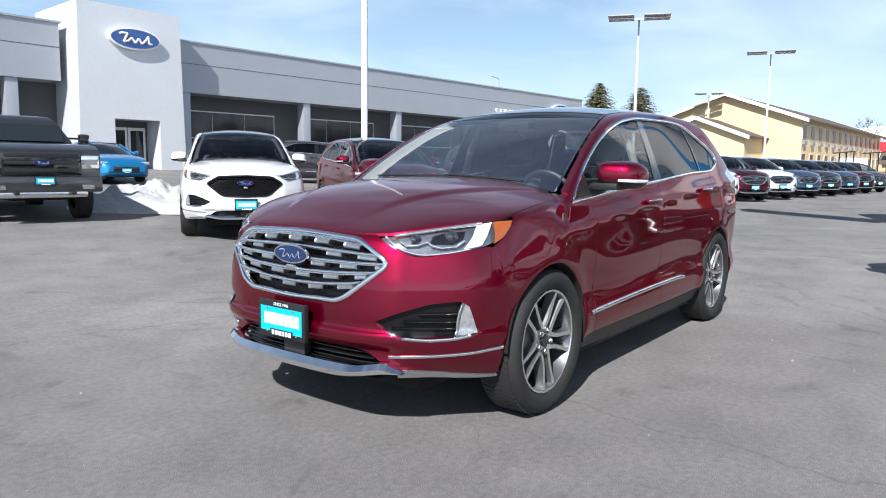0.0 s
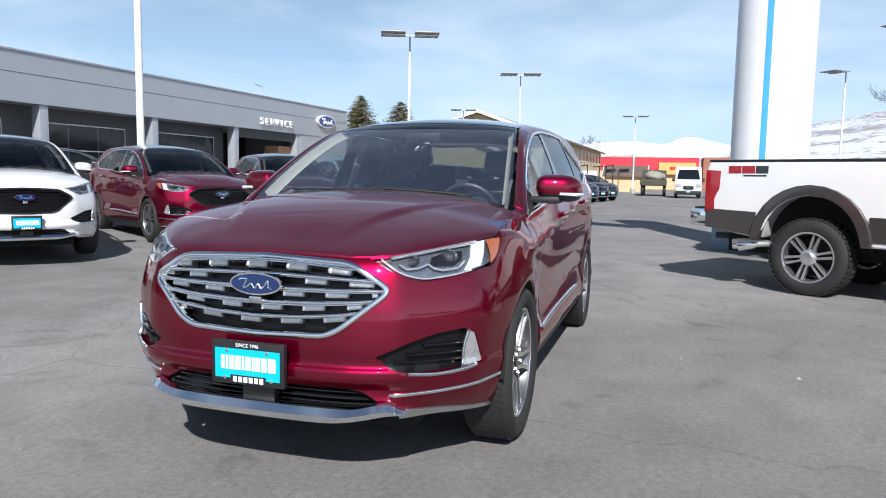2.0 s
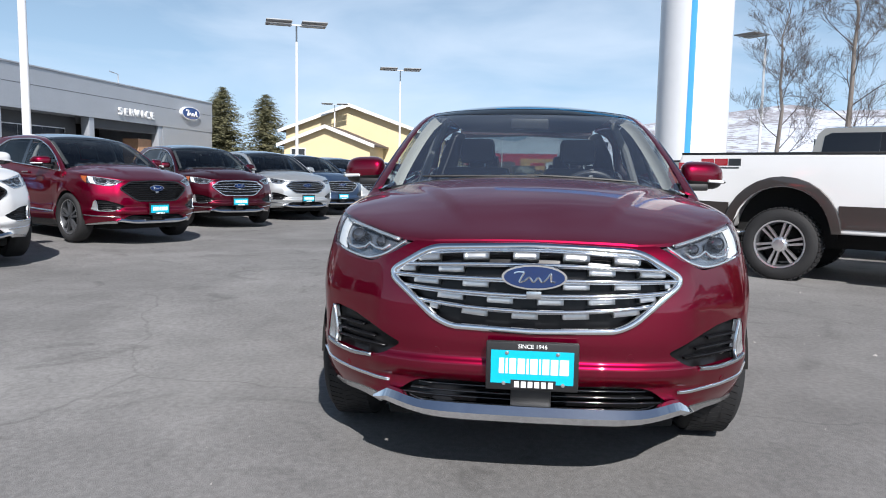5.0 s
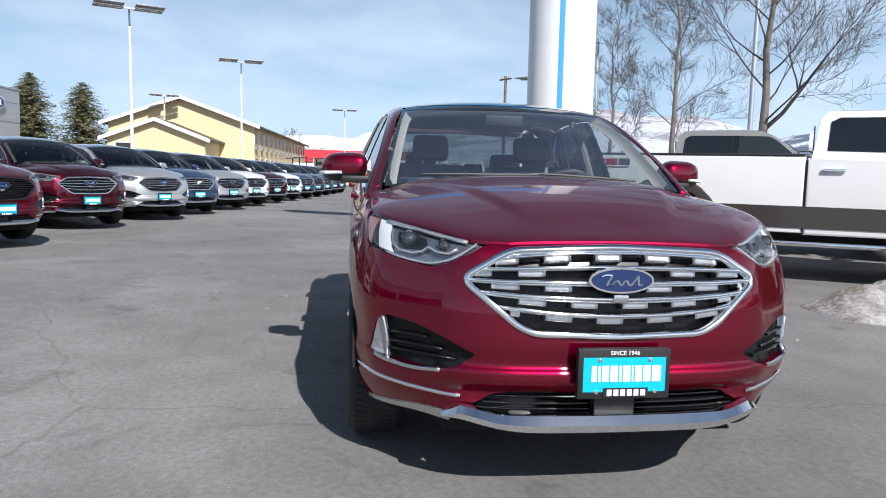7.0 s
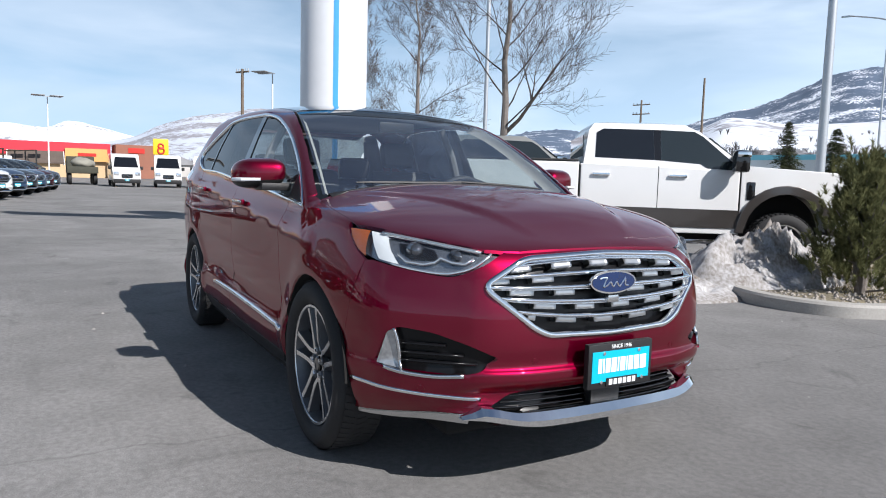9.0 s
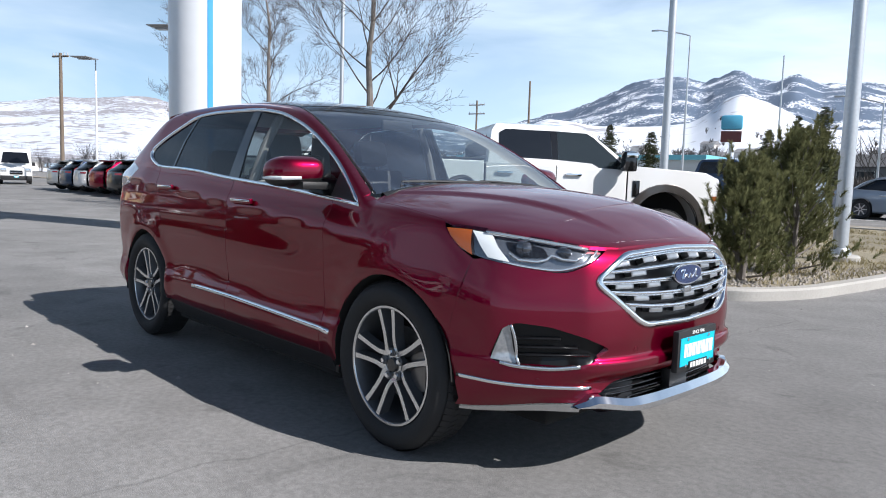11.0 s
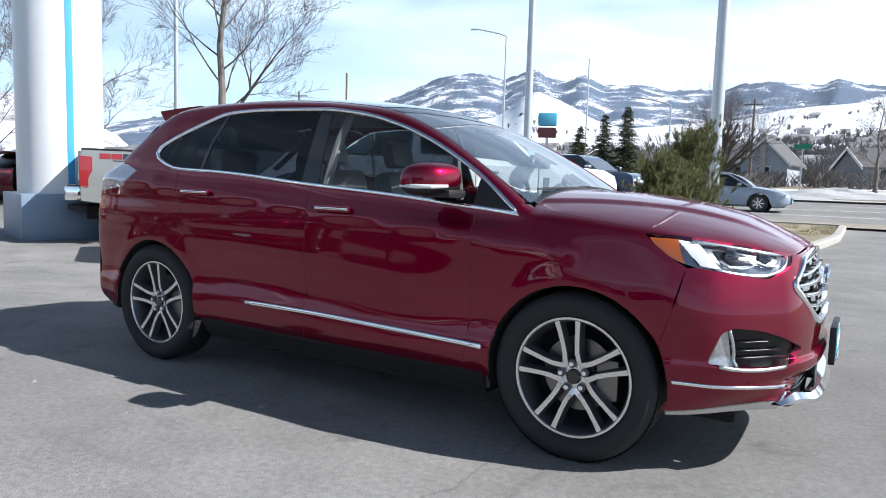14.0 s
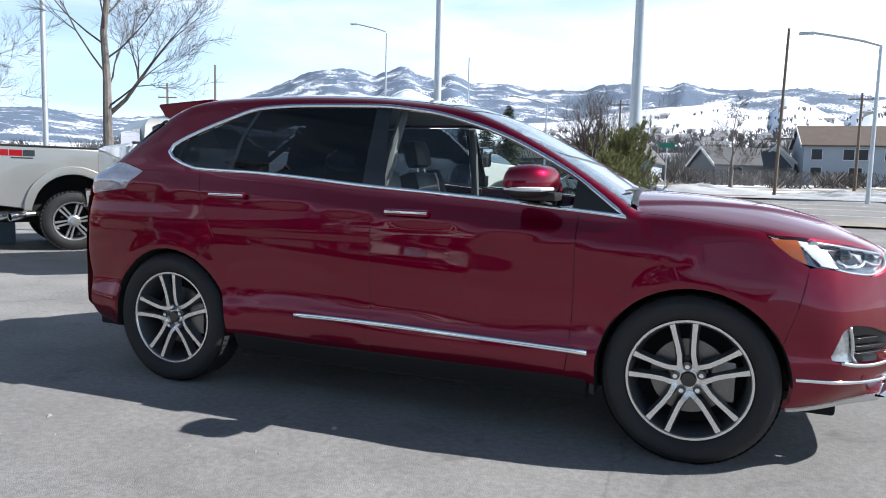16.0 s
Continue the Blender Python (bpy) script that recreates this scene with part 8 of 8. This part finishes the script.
van(-57.5, 3.4, 0)
van(-57.0, 6.6, -6)
van(-56.5, 9.6, -10)
OLIVE = mat("olive_drab", (0.055, 0.055, 0.04), 0.8, vary=0.2, scale=2)
e = empty("army_truck", pose(-62, 0.6, 0))
boxes("cargo_bed", [(-3.5, 1.2, -1.15, 1.15, 0.95, 1.5)], OLIVE, e, bevel=0.03)
boxes("cab", [(-5.6, -3.6, -1.1, 1.1, 0.9, 2.4)], OLIVE, e, bevel=0.08)
bm = bmesh.new()
bmesh.ops.create_icosphere(bm, subdivisions=3, radius=1, matrix=Matrix.Translation((-0.8, 0.1, 1.75)) @ Matrix.Diagonal((1.4, 0.95, 0.55, 1)))
for v in bm.verts:
    v.co += Vector((0, 0, 1)) * noise.noise(v.co * 1.7) * 0.25
part("tarpaulin_load", bm, mat("grey_canvas", (0.26, 0.25, 0.21), 0.9, vary=0.15), e, smooth=True)
for s in (-1, 1):
    for xw in (0.5, -0.8, -4.6):
        bm = bmesh.new()
        lathe(bm, [(0.0, 0.14), (0.3, 0.14), (0.5, 0.12), (0.52, 0.0), (0.5, -0.14), (0, -0.14)], 24, pose(xw, s * 0.95, 0.52, 90, 0, 0))
        part("wheel", bm, RUBBER, e, smooth=True)
tagged(e, "olive army truck with a covered load", "truck")
e = empty("flatbed_truck", pose(-57.5, -4.2, 0, 0, 0, 20))
boxes("bed", [(-3, 1.5, -1.2, 1.2, 0.95, 1.15)], mat("rusty_steel", (0.20, 0.10, 0.06), 0.85, vary=0.3, scale=2), e)
boxes("cab", [(-5.0, -3.1, -1.0, 1.0, 0.7, 2.2)], WHITE_PAINT, e, bevel=0.15)
boxes("cab_window", [(-4.6, -3.5, 1.0, 1.01, 1.45, 2.0), (-4.6, -3.5, -1.01, -1.0, 1.45, 2.0)], PRIVACY_OPAQUE, e)
for y in (-1.1, 1.1):
    boxes("rack_rail", [(-5.2, 1.6, y - 0.04, y + 0.04, 2.55, 2.63)], BLACK_PLASTIC, e)
    for xx in (-2.9, -0.7, 1.5):
        boxes("rack_post", [(xx - 0.04, xx + 0.04, y - 0.04, y + 0.04, 1.1, 2.6)], BLACK_PLASTIC, e)
    for xw in (0.2, -4.1):
        bm = bmesh.new()
        lathe(bm, [(0.0, 0.1), (0.25, 0.1), (0.4, 0.1), (0.42, 0.0), (0.4, -0.12), (0, -0.12)], 24, pose(xw, y * 0.82, 0.42, 90, 0, 0))
        part("wheel", bm, RUBBER, e, smooth=True)
tagged(e, "white flatbed truck with a dark ladder rack", "truck")


# ==== verge, kerb, snow and plants ====
BED = mat("gravel_and_dry_grass", (0.22, 0.19, 0.13), 0.95, vary=0.55, scale=1.1, fine=30, bump=0.7, bump_scale=40)
isle = rounded([(-1.55, 6.3), (-0.95, 4.72), (-0.2, 4.42), (0.55, 4.62), (0.95, 5.5), (1.15, 7.2), (1.45, 10.0), (1.9, 13.6), (1.9, 17.6), (-3.6, 17.6), (-3.0, 11.0), (-2.2, 8.0)], 0.5, 5)
isl = [Vector((x, y)) for x, y in isle]


def inset(loop, d):
    res = []
    k = len(loop)
    for i in range(k):
        t = (loop[(i + 1) % k] - loop[i - 1]).normalized()
        res.append(loop[i] + Vector((-t.y, t.x)) * d)
    return res


def ring_sheet(loop, z):
    return [(p.x, p.y, gz(p.x, p.y) + z) for p in loop]


inn = inset(isl, 0.16)
if sum(a.x * b.y - b.x * a.y for a, b in zip(isl, isl[1:] + isl[:1])) < 0:
    inn = inset(isl, -0.16)
bm = bmesh.new()
loops = [[bm.verts.new(v) for v in ring_sheet(l, z)] for l, z in ((isl, -0.05), (isl, 0.11), (inset(isl, 0.02) if inn == inset(isl, 0.16) else inset(isl, -0.02), 0.135), (inn, 0.135), (inn, 0.02))]
for a, b in zip(loops, loops[1:]):
    for i in range(len(a)):
        bm.faces.new((a[i], a[(i + 1) % len(a)], b[(i + 1) % len(b)], b[i]))
tagged(part("kerb", bm, CONCRETE, None, smooth=True), "rounded pale concrete kerb round the planted island", "kerb", kind="structure")
bm = bmesh.new()
f = bm.faces.new([bm.verts.new(v) for v in ring_sheet(inset(isl, 0.14) if inn == inset(isl, 0.16) else inset(isl, -0.14), 0.10)])
bmesh.ops.triangulate(bm, faces=[f])
tagged(part("island_bed", bm, BED, None), "gravel bed with dry grass inside the kerb", "gravel", kind="structure")
pv, pf = [], []
rng = random.Random(11)
for i in range(1700):
    x, y = rng.uniform(-1.4, 1.3), rng.uniform(4.6, 8.5)
    if not inside_loop(np.array([(x, y)]), np.array([(p.x, p.y) for p in inn]))[0]:
        continue
    r, z = rng.uniform(0.012, 0.035), gz(x, y) + 0.105
    k = len(pv)
    for a in range(5):
        pv.append((x + r * math.cos(a * 1.257) * rng.uniform(0.7, 1.2), y + r * math.sin(a * 1.257) * rng.uniform(0.7, 1.2), z))
    pv.append((x, y, z + r * rng.uniform(0.6, 1.0)))
    pf += [(k + a, k + (a + 1) % 5, k + 5) for a in range(5)]
tagged(obj("pebbles", pv, pf, mat("verge_pebbles", (0.30, 0.27, 0.235), 0.85, vary=0.5, scale=25, fine=60), smooth=False), "loose pebbles on the island bed", "pebbles", kind="stuff")


gv_, gf_ = [], []
rng = random.Random(17)
bed = np.array([(p.x, p.y) for p in inn])
for i in range(1500):
    x, y = rng.uniform(-3.0, 1.8), rng.uniform(5.6, 17.0)
    if noise.noise(Vector((x * 0.9, y * 0.9, 3.0))) < -0.05 or not inside_loop(np.array([(x, y)]), bed)[0]:
        continue
    for j in range(7):
        k, a = len(gv_), rng.uniform(0, 6.283)
        bx, by, bz = x + rng.uniform(-0.09, 0.09), y + rng.uniform(-0.09, 0.09), gz(x, y) + 0.09
        ln, out = rng.uniform(0.04, 0.11), rng.uniform(0.02, 0.08)
        gv_ += [(bx - 0.006, by, bz), (bx + 0.006, by + 0.004, bz), (bx + out * math.cos(a), by + out * math.sin(a), bz + ln)]
        gf_.append((k, k + 1, k + 2))
tagged(obj("grass_tufts", gv_, gf_, mat("straw_grass", (0.30, 0.25, 0.13), 0.9, vary=0.4, scale=2.0, fine=20), smooth=False), "short dry grass tufts on the island bed", "grass", kind="stuff")


def snow_pile(x, y, rx, ry, h, turn, label, seed, material):
    n, m = 56, 26
    vs, fs = [], []
    for j in range(m + 1):
        for i in range(n):
            a, t = 2 * math.pi * i / n, j / m
            p = Vector((math.cos(a) * t, math.sin(a) * t, seed))
            z = h * (1 - t ** 1.7) * (1 + 0.55 * noise.fractal(p * 2.4, 0.8, 2.1, 4)) + 0.20 * h * noise.fractal(p * 7, 0.8, 2.0, 3) * (1 - t * t) + 0.03 * h * noise.noise(p * 22) * (1 - t * t)
            k = 1 + 0.20 * noise.noise(Vector((math.cos(a) * 1.5, math.sin(a) * 1.5, seed)))
            vs.append((math.cos(a) * t * rx * k, math.sin(a) * t * ry * k, max(z, -0.02) if j < m else -0.03))
    for j in range(m):
        for i in range(n):
            fs.append((j * n + i, j * n + (i + 1) % n, (j + 1) * n + (i + 1) % n, (j + 1) * n + i))
    ob = obj("snow_mound", vs, [q[::-1] for q in fs], material)
    ob.matrix_basis = pose(x, y, gz(x, y), 0, 0, turn)
    return tagged(ob, label, "snow")


snow_pile(-1.15, 5.55, 0.85, 1.3, 0.66, -12, "dirty melting snow heap on the kerb", 1.3, SNOW)
snow_pile(-1.25, 4.35, 0.75, 0.95, 0.24, 8, "low dirty snow patch below the kerb heap", 2.6, SNOW)
snow_pile(-3.9, -11.9, 1.5, 1.9, 0.46, 10, "old snow heap on the lot by a pickup", 4.1, CLEAN_SNOW)
snow_pile(-40.5, 11.5, 3.0, 1.5, 1.6, 10, "white snow heap at the lot's edge", 7.7, CLEAN_SNOW)
for k, (x, y, rx, ry) in enumerate(((8, 37.3, 6, 1.2), (20, 37.6, 7, 1.4), (-6, 37.4, 7, 1.1), (-22, 37.5, 8, 1.3), (14, 42, 5, 1.5), (0, 44, 6, 2))):
    snow_pile(x, y, rx, ry, 0.5, 0, "low snow heap along the road", 2.0 + k, CLEAN_SNOW)

BARK = mat("pale_bark", (0.17, 0.15, 0.135), 0.9, vary=0.35, scale=6, fine=40, bump=0.4, bump_scale=25)
TWIG = mat("brown_twigs", (0.075, 0.062, 0.054), 0.9, vary=0.3, scale=3, fine=20)
NEEDLE = mat("dark_pine_needles", (0.115, 0.118, 0.050), 0.9, vary=0.55, scale=2.5, fine=30, spec=0.12)
OLIVE = mat("olive_needles", (0.155, 0.150, 0.085), 0.9, vary=0.5, scale=1.2, fine=12, spec=0.12)
SPRUCE = mat("spruce_needles", (0.066, 0.075, 0.040), 0.9, vary=0.5, scale=1.2, fine=12, spec=0.12)


def bare_tree(x, y, h, r, seed, label, spread=1.0, limbs=11, lean=0.0, low=0.25, z=None, boughs=()):
    rng = random.Random(seed)
    e = empty("tree", pose(x, y, gz(x, y) if z is None else z))
    trunk, crown = bmesh.new(), bmesh.new()
    n = 9
    pts = [Vector((lean * h * (i / n) ** 1.5 + rng.uniform(-1, 1) * 0.02 * h * i / n, rng.uniform(-1, 1) * 0.02 * h * i / n, h * i / n)) for i in range(n + 1)]
    tube(trunk, [p - Vector((0, 0, 0.3)) if i == 0 else p for i, p in enumerate(pts)], [r * (1 - 0.93 * (i / n) ** 0.8) * (1.35 if i == 0 else 1) for i in range(n + 1)], 9)
    part("trunk", trunk, BARK, e, "pale bark trunk", smooth=True)

    def grow(p, d, length, rad, depth):
        k = 5
        q, ps, rs = p.copy(), [p.copy()], [rad]
        for i in range(k):
            d = (d + Vector((rng.uniform(-1, 1), rng.uniform(-1, 1), rng.uniform(-0.5, 1.1))) * 0.16).normalized()
            q = q + d * length / k
            ps.append(q.copy())
            rs.append(max(rad * (1 - 0.85 * (i + 1) / k), 0.004))
            if depth > 0 and i >= 1:
                for _ in range(2 if depth > 1 else rng.choice((1, 2))):
                    side = d.orthogonal().normalized()
                    side.rotate(Matrix.Rotation(rng.uniform(0, 6.283), 3, d))
                    nd = (d * rng.uniform(0.6, 1.0) + side * rng.uniform(0.5, 0.9) + Vector((0, 0, 0.12))).normalized()
                    grow(q, nd, length * rng.uniform(0.35, 0.58), max(rs[-1] * 0.65, 0.005), depth - 1)
        tube(crown, ps, rs, 5 if rad > 0.02 else 3)
    for i in range(limbs):
        t = low + (0.97 - low) * (i / limbs) ** 0.9
        base = pts[int(t * n)].lerp(pts[min(int(t * n) + 1, n)], t * n - int(t * n))
        a = i * 2.4 + rng.uniform(-0.4, 0.4)
        d = Vector((math.cos(a), math.sin(a), 0.50 + 0.75 * t)).normalized()
        grow(base, d, h * (0.36 - 0.24 * t) * spread * rng.uniform(0.75, 1.15), r * (0.22 - 0.12 * t), 3)
    for t, way, length in boughs:
        grow(pts[int(t * n)].lerp(pts[int(t * n) + 1], t * n - int(t * n)), Vector(way).normalized(), length, r * 0.42, 3)
    part("crown", crown, TWIG, e, "leafless branches", smooth=True)
    return tagged(e, label, "tree", "bare trees")


bare_tree(-14.2, 10.7, 11.0, 0.17, 3, "leafless tree with a pale trunk and a low bough", 1.0, 22, -0.01, 0.26, boughs=((0.24, (0.64, 0.77, 0.85), 3.3),))
bare_tree(-24.6, 12.9, 11.5, 0.16, 8, "tall leafless tree behind the pickups", 0.9, 16, 0.0, 0.18)
bare_tree(-31.9, 12.8, 10.5, 0.15, 15, "slim leafless tree at the lot's edge", 0.9, 15, 0.01, 0.18)
bare_tree(-10.2, 66, 4.6, 0.42, 33, "broad leafless tree across the road", 1.3, 8, 0.0, 0.3,
          boughs=[(0.22 + 0.05 * (k % 4), (0.75 * math.cos(k * 2.4) * (0.5 + 0.5 * (k % 3)), 0.75 * math.sin(k * 2.4) * (0.5 + 0.5 * (k % 3)), 1.0), 4.9 + 0.4 * (k % 3)) for k in range(15)])
bare_tree(2.4, 52, 6.5, 0.16, 40, "small leafless tree across the road", 1.0, 9, 0.0, 0.2)
bare_tree(26, 58, 7.0, 0.16, 44, "small leafless tree across the road", 1.0, 9, 0.0, 0.2)
bare_tree(-128, -12, 8.5, 0.25, 51, "leafless tree behind the motel", 1.3, 10, 0.0, 0.2)


def conifer(x, y, h, w, seed, label, material=None, taper=0.75):
    rng = random.Random(seed)
    e = empty("tree", pose(x, y, gz(x, y)))
    bm = bmesh.new()
    tube(bm, [(0, 0, -0.3), (0, 0, h * 0.98)], [h * 0.022, 0.02], 8)
    part("trunk", bm, BARK, e, smooth=True)
    vs, fs = [], []
    for i in range(int(170 + h * 40)):
        t = rng.random() ** 0.8
        z = h * (0.06 + 0.92 * t)
        a = rng.uniform(0, 6.283)
        length = w * (1 - t) ** taper * rng.uniform(0.65, 1.15) + 0.15
        d, up = Vector((math.cos(a), math.sin(a), 0)), rng.uniform(-0.25, 0.25)
        side = Vector((-d.y, d.x, 0))
        for j in range(9):
            s = (j + 0.4) / 9
            p = d * length * s + Vector((0, 0, z + length * up * s - 0.18 * length * s * s))
            for q in range(3):
                b = side * rng.choice((-1, 1)) * rng.uniform(0.6, 1.2) + d * rng.uniform(0.2, 0.9) + Vector((0, 0, rng.uniform(-0.5, 0.3)))
                ln = (0.10 + 0.22 * length * (1 - s * 0.6)) * rng.uniform(0.6, 1.1)
                k = len(vs)
                vs += [p, p + b * ln, p + b * ln * 0.6 + Vector((rng.uniform(-1, 1), rng.uniform(-1, 1), rng.uniform(-0.6, 0.2))) * ln * 0.4]
                fs.append((k, k + 1, k + 2))
    obj("crown", vs, fs, material or SPRUCE, e, "dark needle branches", smooth=False)
    return tagged(e, label, "tree", "conifers")


conifer(-84.5, -38.6, 11.6, 4.3, 2, "tall olive green spruce behind the dealership", OLIVE, 0.5)
conifer(-82.5, -32.0, 10.6, 4.2, 4, "olive green spruce behind the dealership", OLIVE, 0.5)
conifer(-95, -44, 11.0, 4.0, 6, "olive green spruce behind the dealership", OLIVE, 0.5)
conifer(-13.9, 49.0, 6.3, 1.7, 9, "dark spruce across the road")
conifer(-15.8, 49.5, 5.8, 1.5, 12, "dark spruce across the road")
conifer(-18.2, 50.5, 5.0, 1.5, 13, "dark spruce across the road")
conifer(-33, 52, 6.0, 1.7, 17, "dark spruce across the road")
conifer(-27, 49, 5.0, 1.5, 19, "dark spruce across the road")


def pine_shrub(x, y, h, w, seed, label):
    """A mountain pine: forked stems that carry lumps of short brushes of needles."""
    rng = random.Random(seed)
    e = empty("shrub", pose(x, y, gz(x, y) + 0.08))
    vs, fs = [], []
    for i in range(5):
        a = i * 1.35 + rng.uniform(-0.3, 0.3)
        q = rng.uniform(0.25, 0.55) if i else 0.05
        bm = bmesh.new()
        tube(bm, [(0, 0, -0.1), (0.3 * q * w * math.cos(a), 0.3 * q * w * math.sin(a), h * 0.3), (q * w * math.cos(a), q * w * math.sin(a), h * (0.86 - 0.4 * q))], [0.045, 0.03, 0.01], 7)
        part("stem", bm, BARK, e, smooth=True)
    boughs = []
    for i in range(30):
        a, t = i * 2.4 + rng.uniform(-0.4, 0.4), 0.06 + 0.92 * (i / 30) ** 0.9
        q = w * (1 - 0.86 * t ** 1.4) * rng.uniform(0.60, 0.95)
        tip = Vector((math.cos(a) * q, math.sin(a) * q, h * min(t + 0.10, 1.0)))
        root = Vector((math.cos(a) * q * 0.15, math.sin(a) * q * 0.15, h * t * 0.75))
        boughs.append((root, tip))
        bm = bmesh.new()
        tube(bm, [root, root.lerp(tip, 0.5) - Vector((0, 0, 0.03)), tip], [0.014, 0.010, 0.005], 5)
        part("branch", bm, BARK, e, smooth=True)
    for root, tip in boughs:
        way = (tip - root).normalized()
        for k in range(27):
            u = 0.25 + 0.70 * rng.random() ** 0.7
            spread = 0.16 * (0.5 + u)
            p = root.lerp(tip, u) + Vector((rng.gauss(0, 1), rng.gauss(0, 1), rng.gauss(0, 0.8))) * spread * 0.55
            ax = (way * 0.55 + Vector((rng.uniform(-0.5, 0.5), rng.uniform(-0.5, 0.5), rng.uniform(0.45, 1.2)))).normalized()
            o1 = ax.orthogonal().normalized()
            o2 = ax.cross(o1)
            reach = rng.uniform(0.10, 0.19)
            for n in range(52):
                b = rng.uniform(0, 6.283)
                s0 = p + ax * reach * rng.random()
                v = (ax * rng.uniform(0.5, 1.3) + (o1 * math.cos(b) + o2 * math.sin(b)) * 0.8).normalized() * rng.uniform(0.045, 0.080)
                sd = v.orthogonal().normalized() * 0.0045
                m = len(vs)
                vs += [s0 - sd, s0 + sd, s0 + v]
                fs.append((m, m + 1, m + 2))
    obj("needle_mass", vs, fs, NEEDLE, e, "dense green needles", smooth=False)
    return tagged(e, label, "shrub", "pine shrubs")


pine_shrub(0.05, 5.75, 1.42, 0.62, 1, "dense green mountain pine on the island")
pine_shrub(0.15, 7.05, 1.9, 0.75, 2, "smaller green mountain pine beside another")

# grit and small stones scattered over the asphalt
sv, sf = [], []
rng = random.Random(23)
for i in range(900):
    x, y = rng.uniform(-3.5, 9.0), rng.uniform(-7.5, 6.5)
    if abs(x) < 2.5 and abs(y) < 1.05:
        continue
    r = rng.uniform(0.003, 0.010) if i % 12 else rng.uniform(0.012, 0.022)
    k, z = len(sv), gz(x, y)
    for a in range(5):
        sv.append((x + r * math.cos(a * 1.257) * rng.uniform(0.6, 1.2), y + r * math.sin(a * 1.257) * rng.uniform(0.6, 1.2), z - 0.002))
    sv.append((x + r * rng.uniform(-0.3, 0.3), y, z + r * rng.uniform(0.5, 0.9)))
    sf += [(k + a, k + (a + 1) % 5, k + 5) for a in range(5)]
tagged(obj("loose_grit", sv, sf, mat("mixed_grit", (0.26, 0.25, 0.24), 0.9, vary=0.75, scale=3, fine=9), smooth=False), "loose grit and small stones on the asphalt", "grit", kind="stuff")
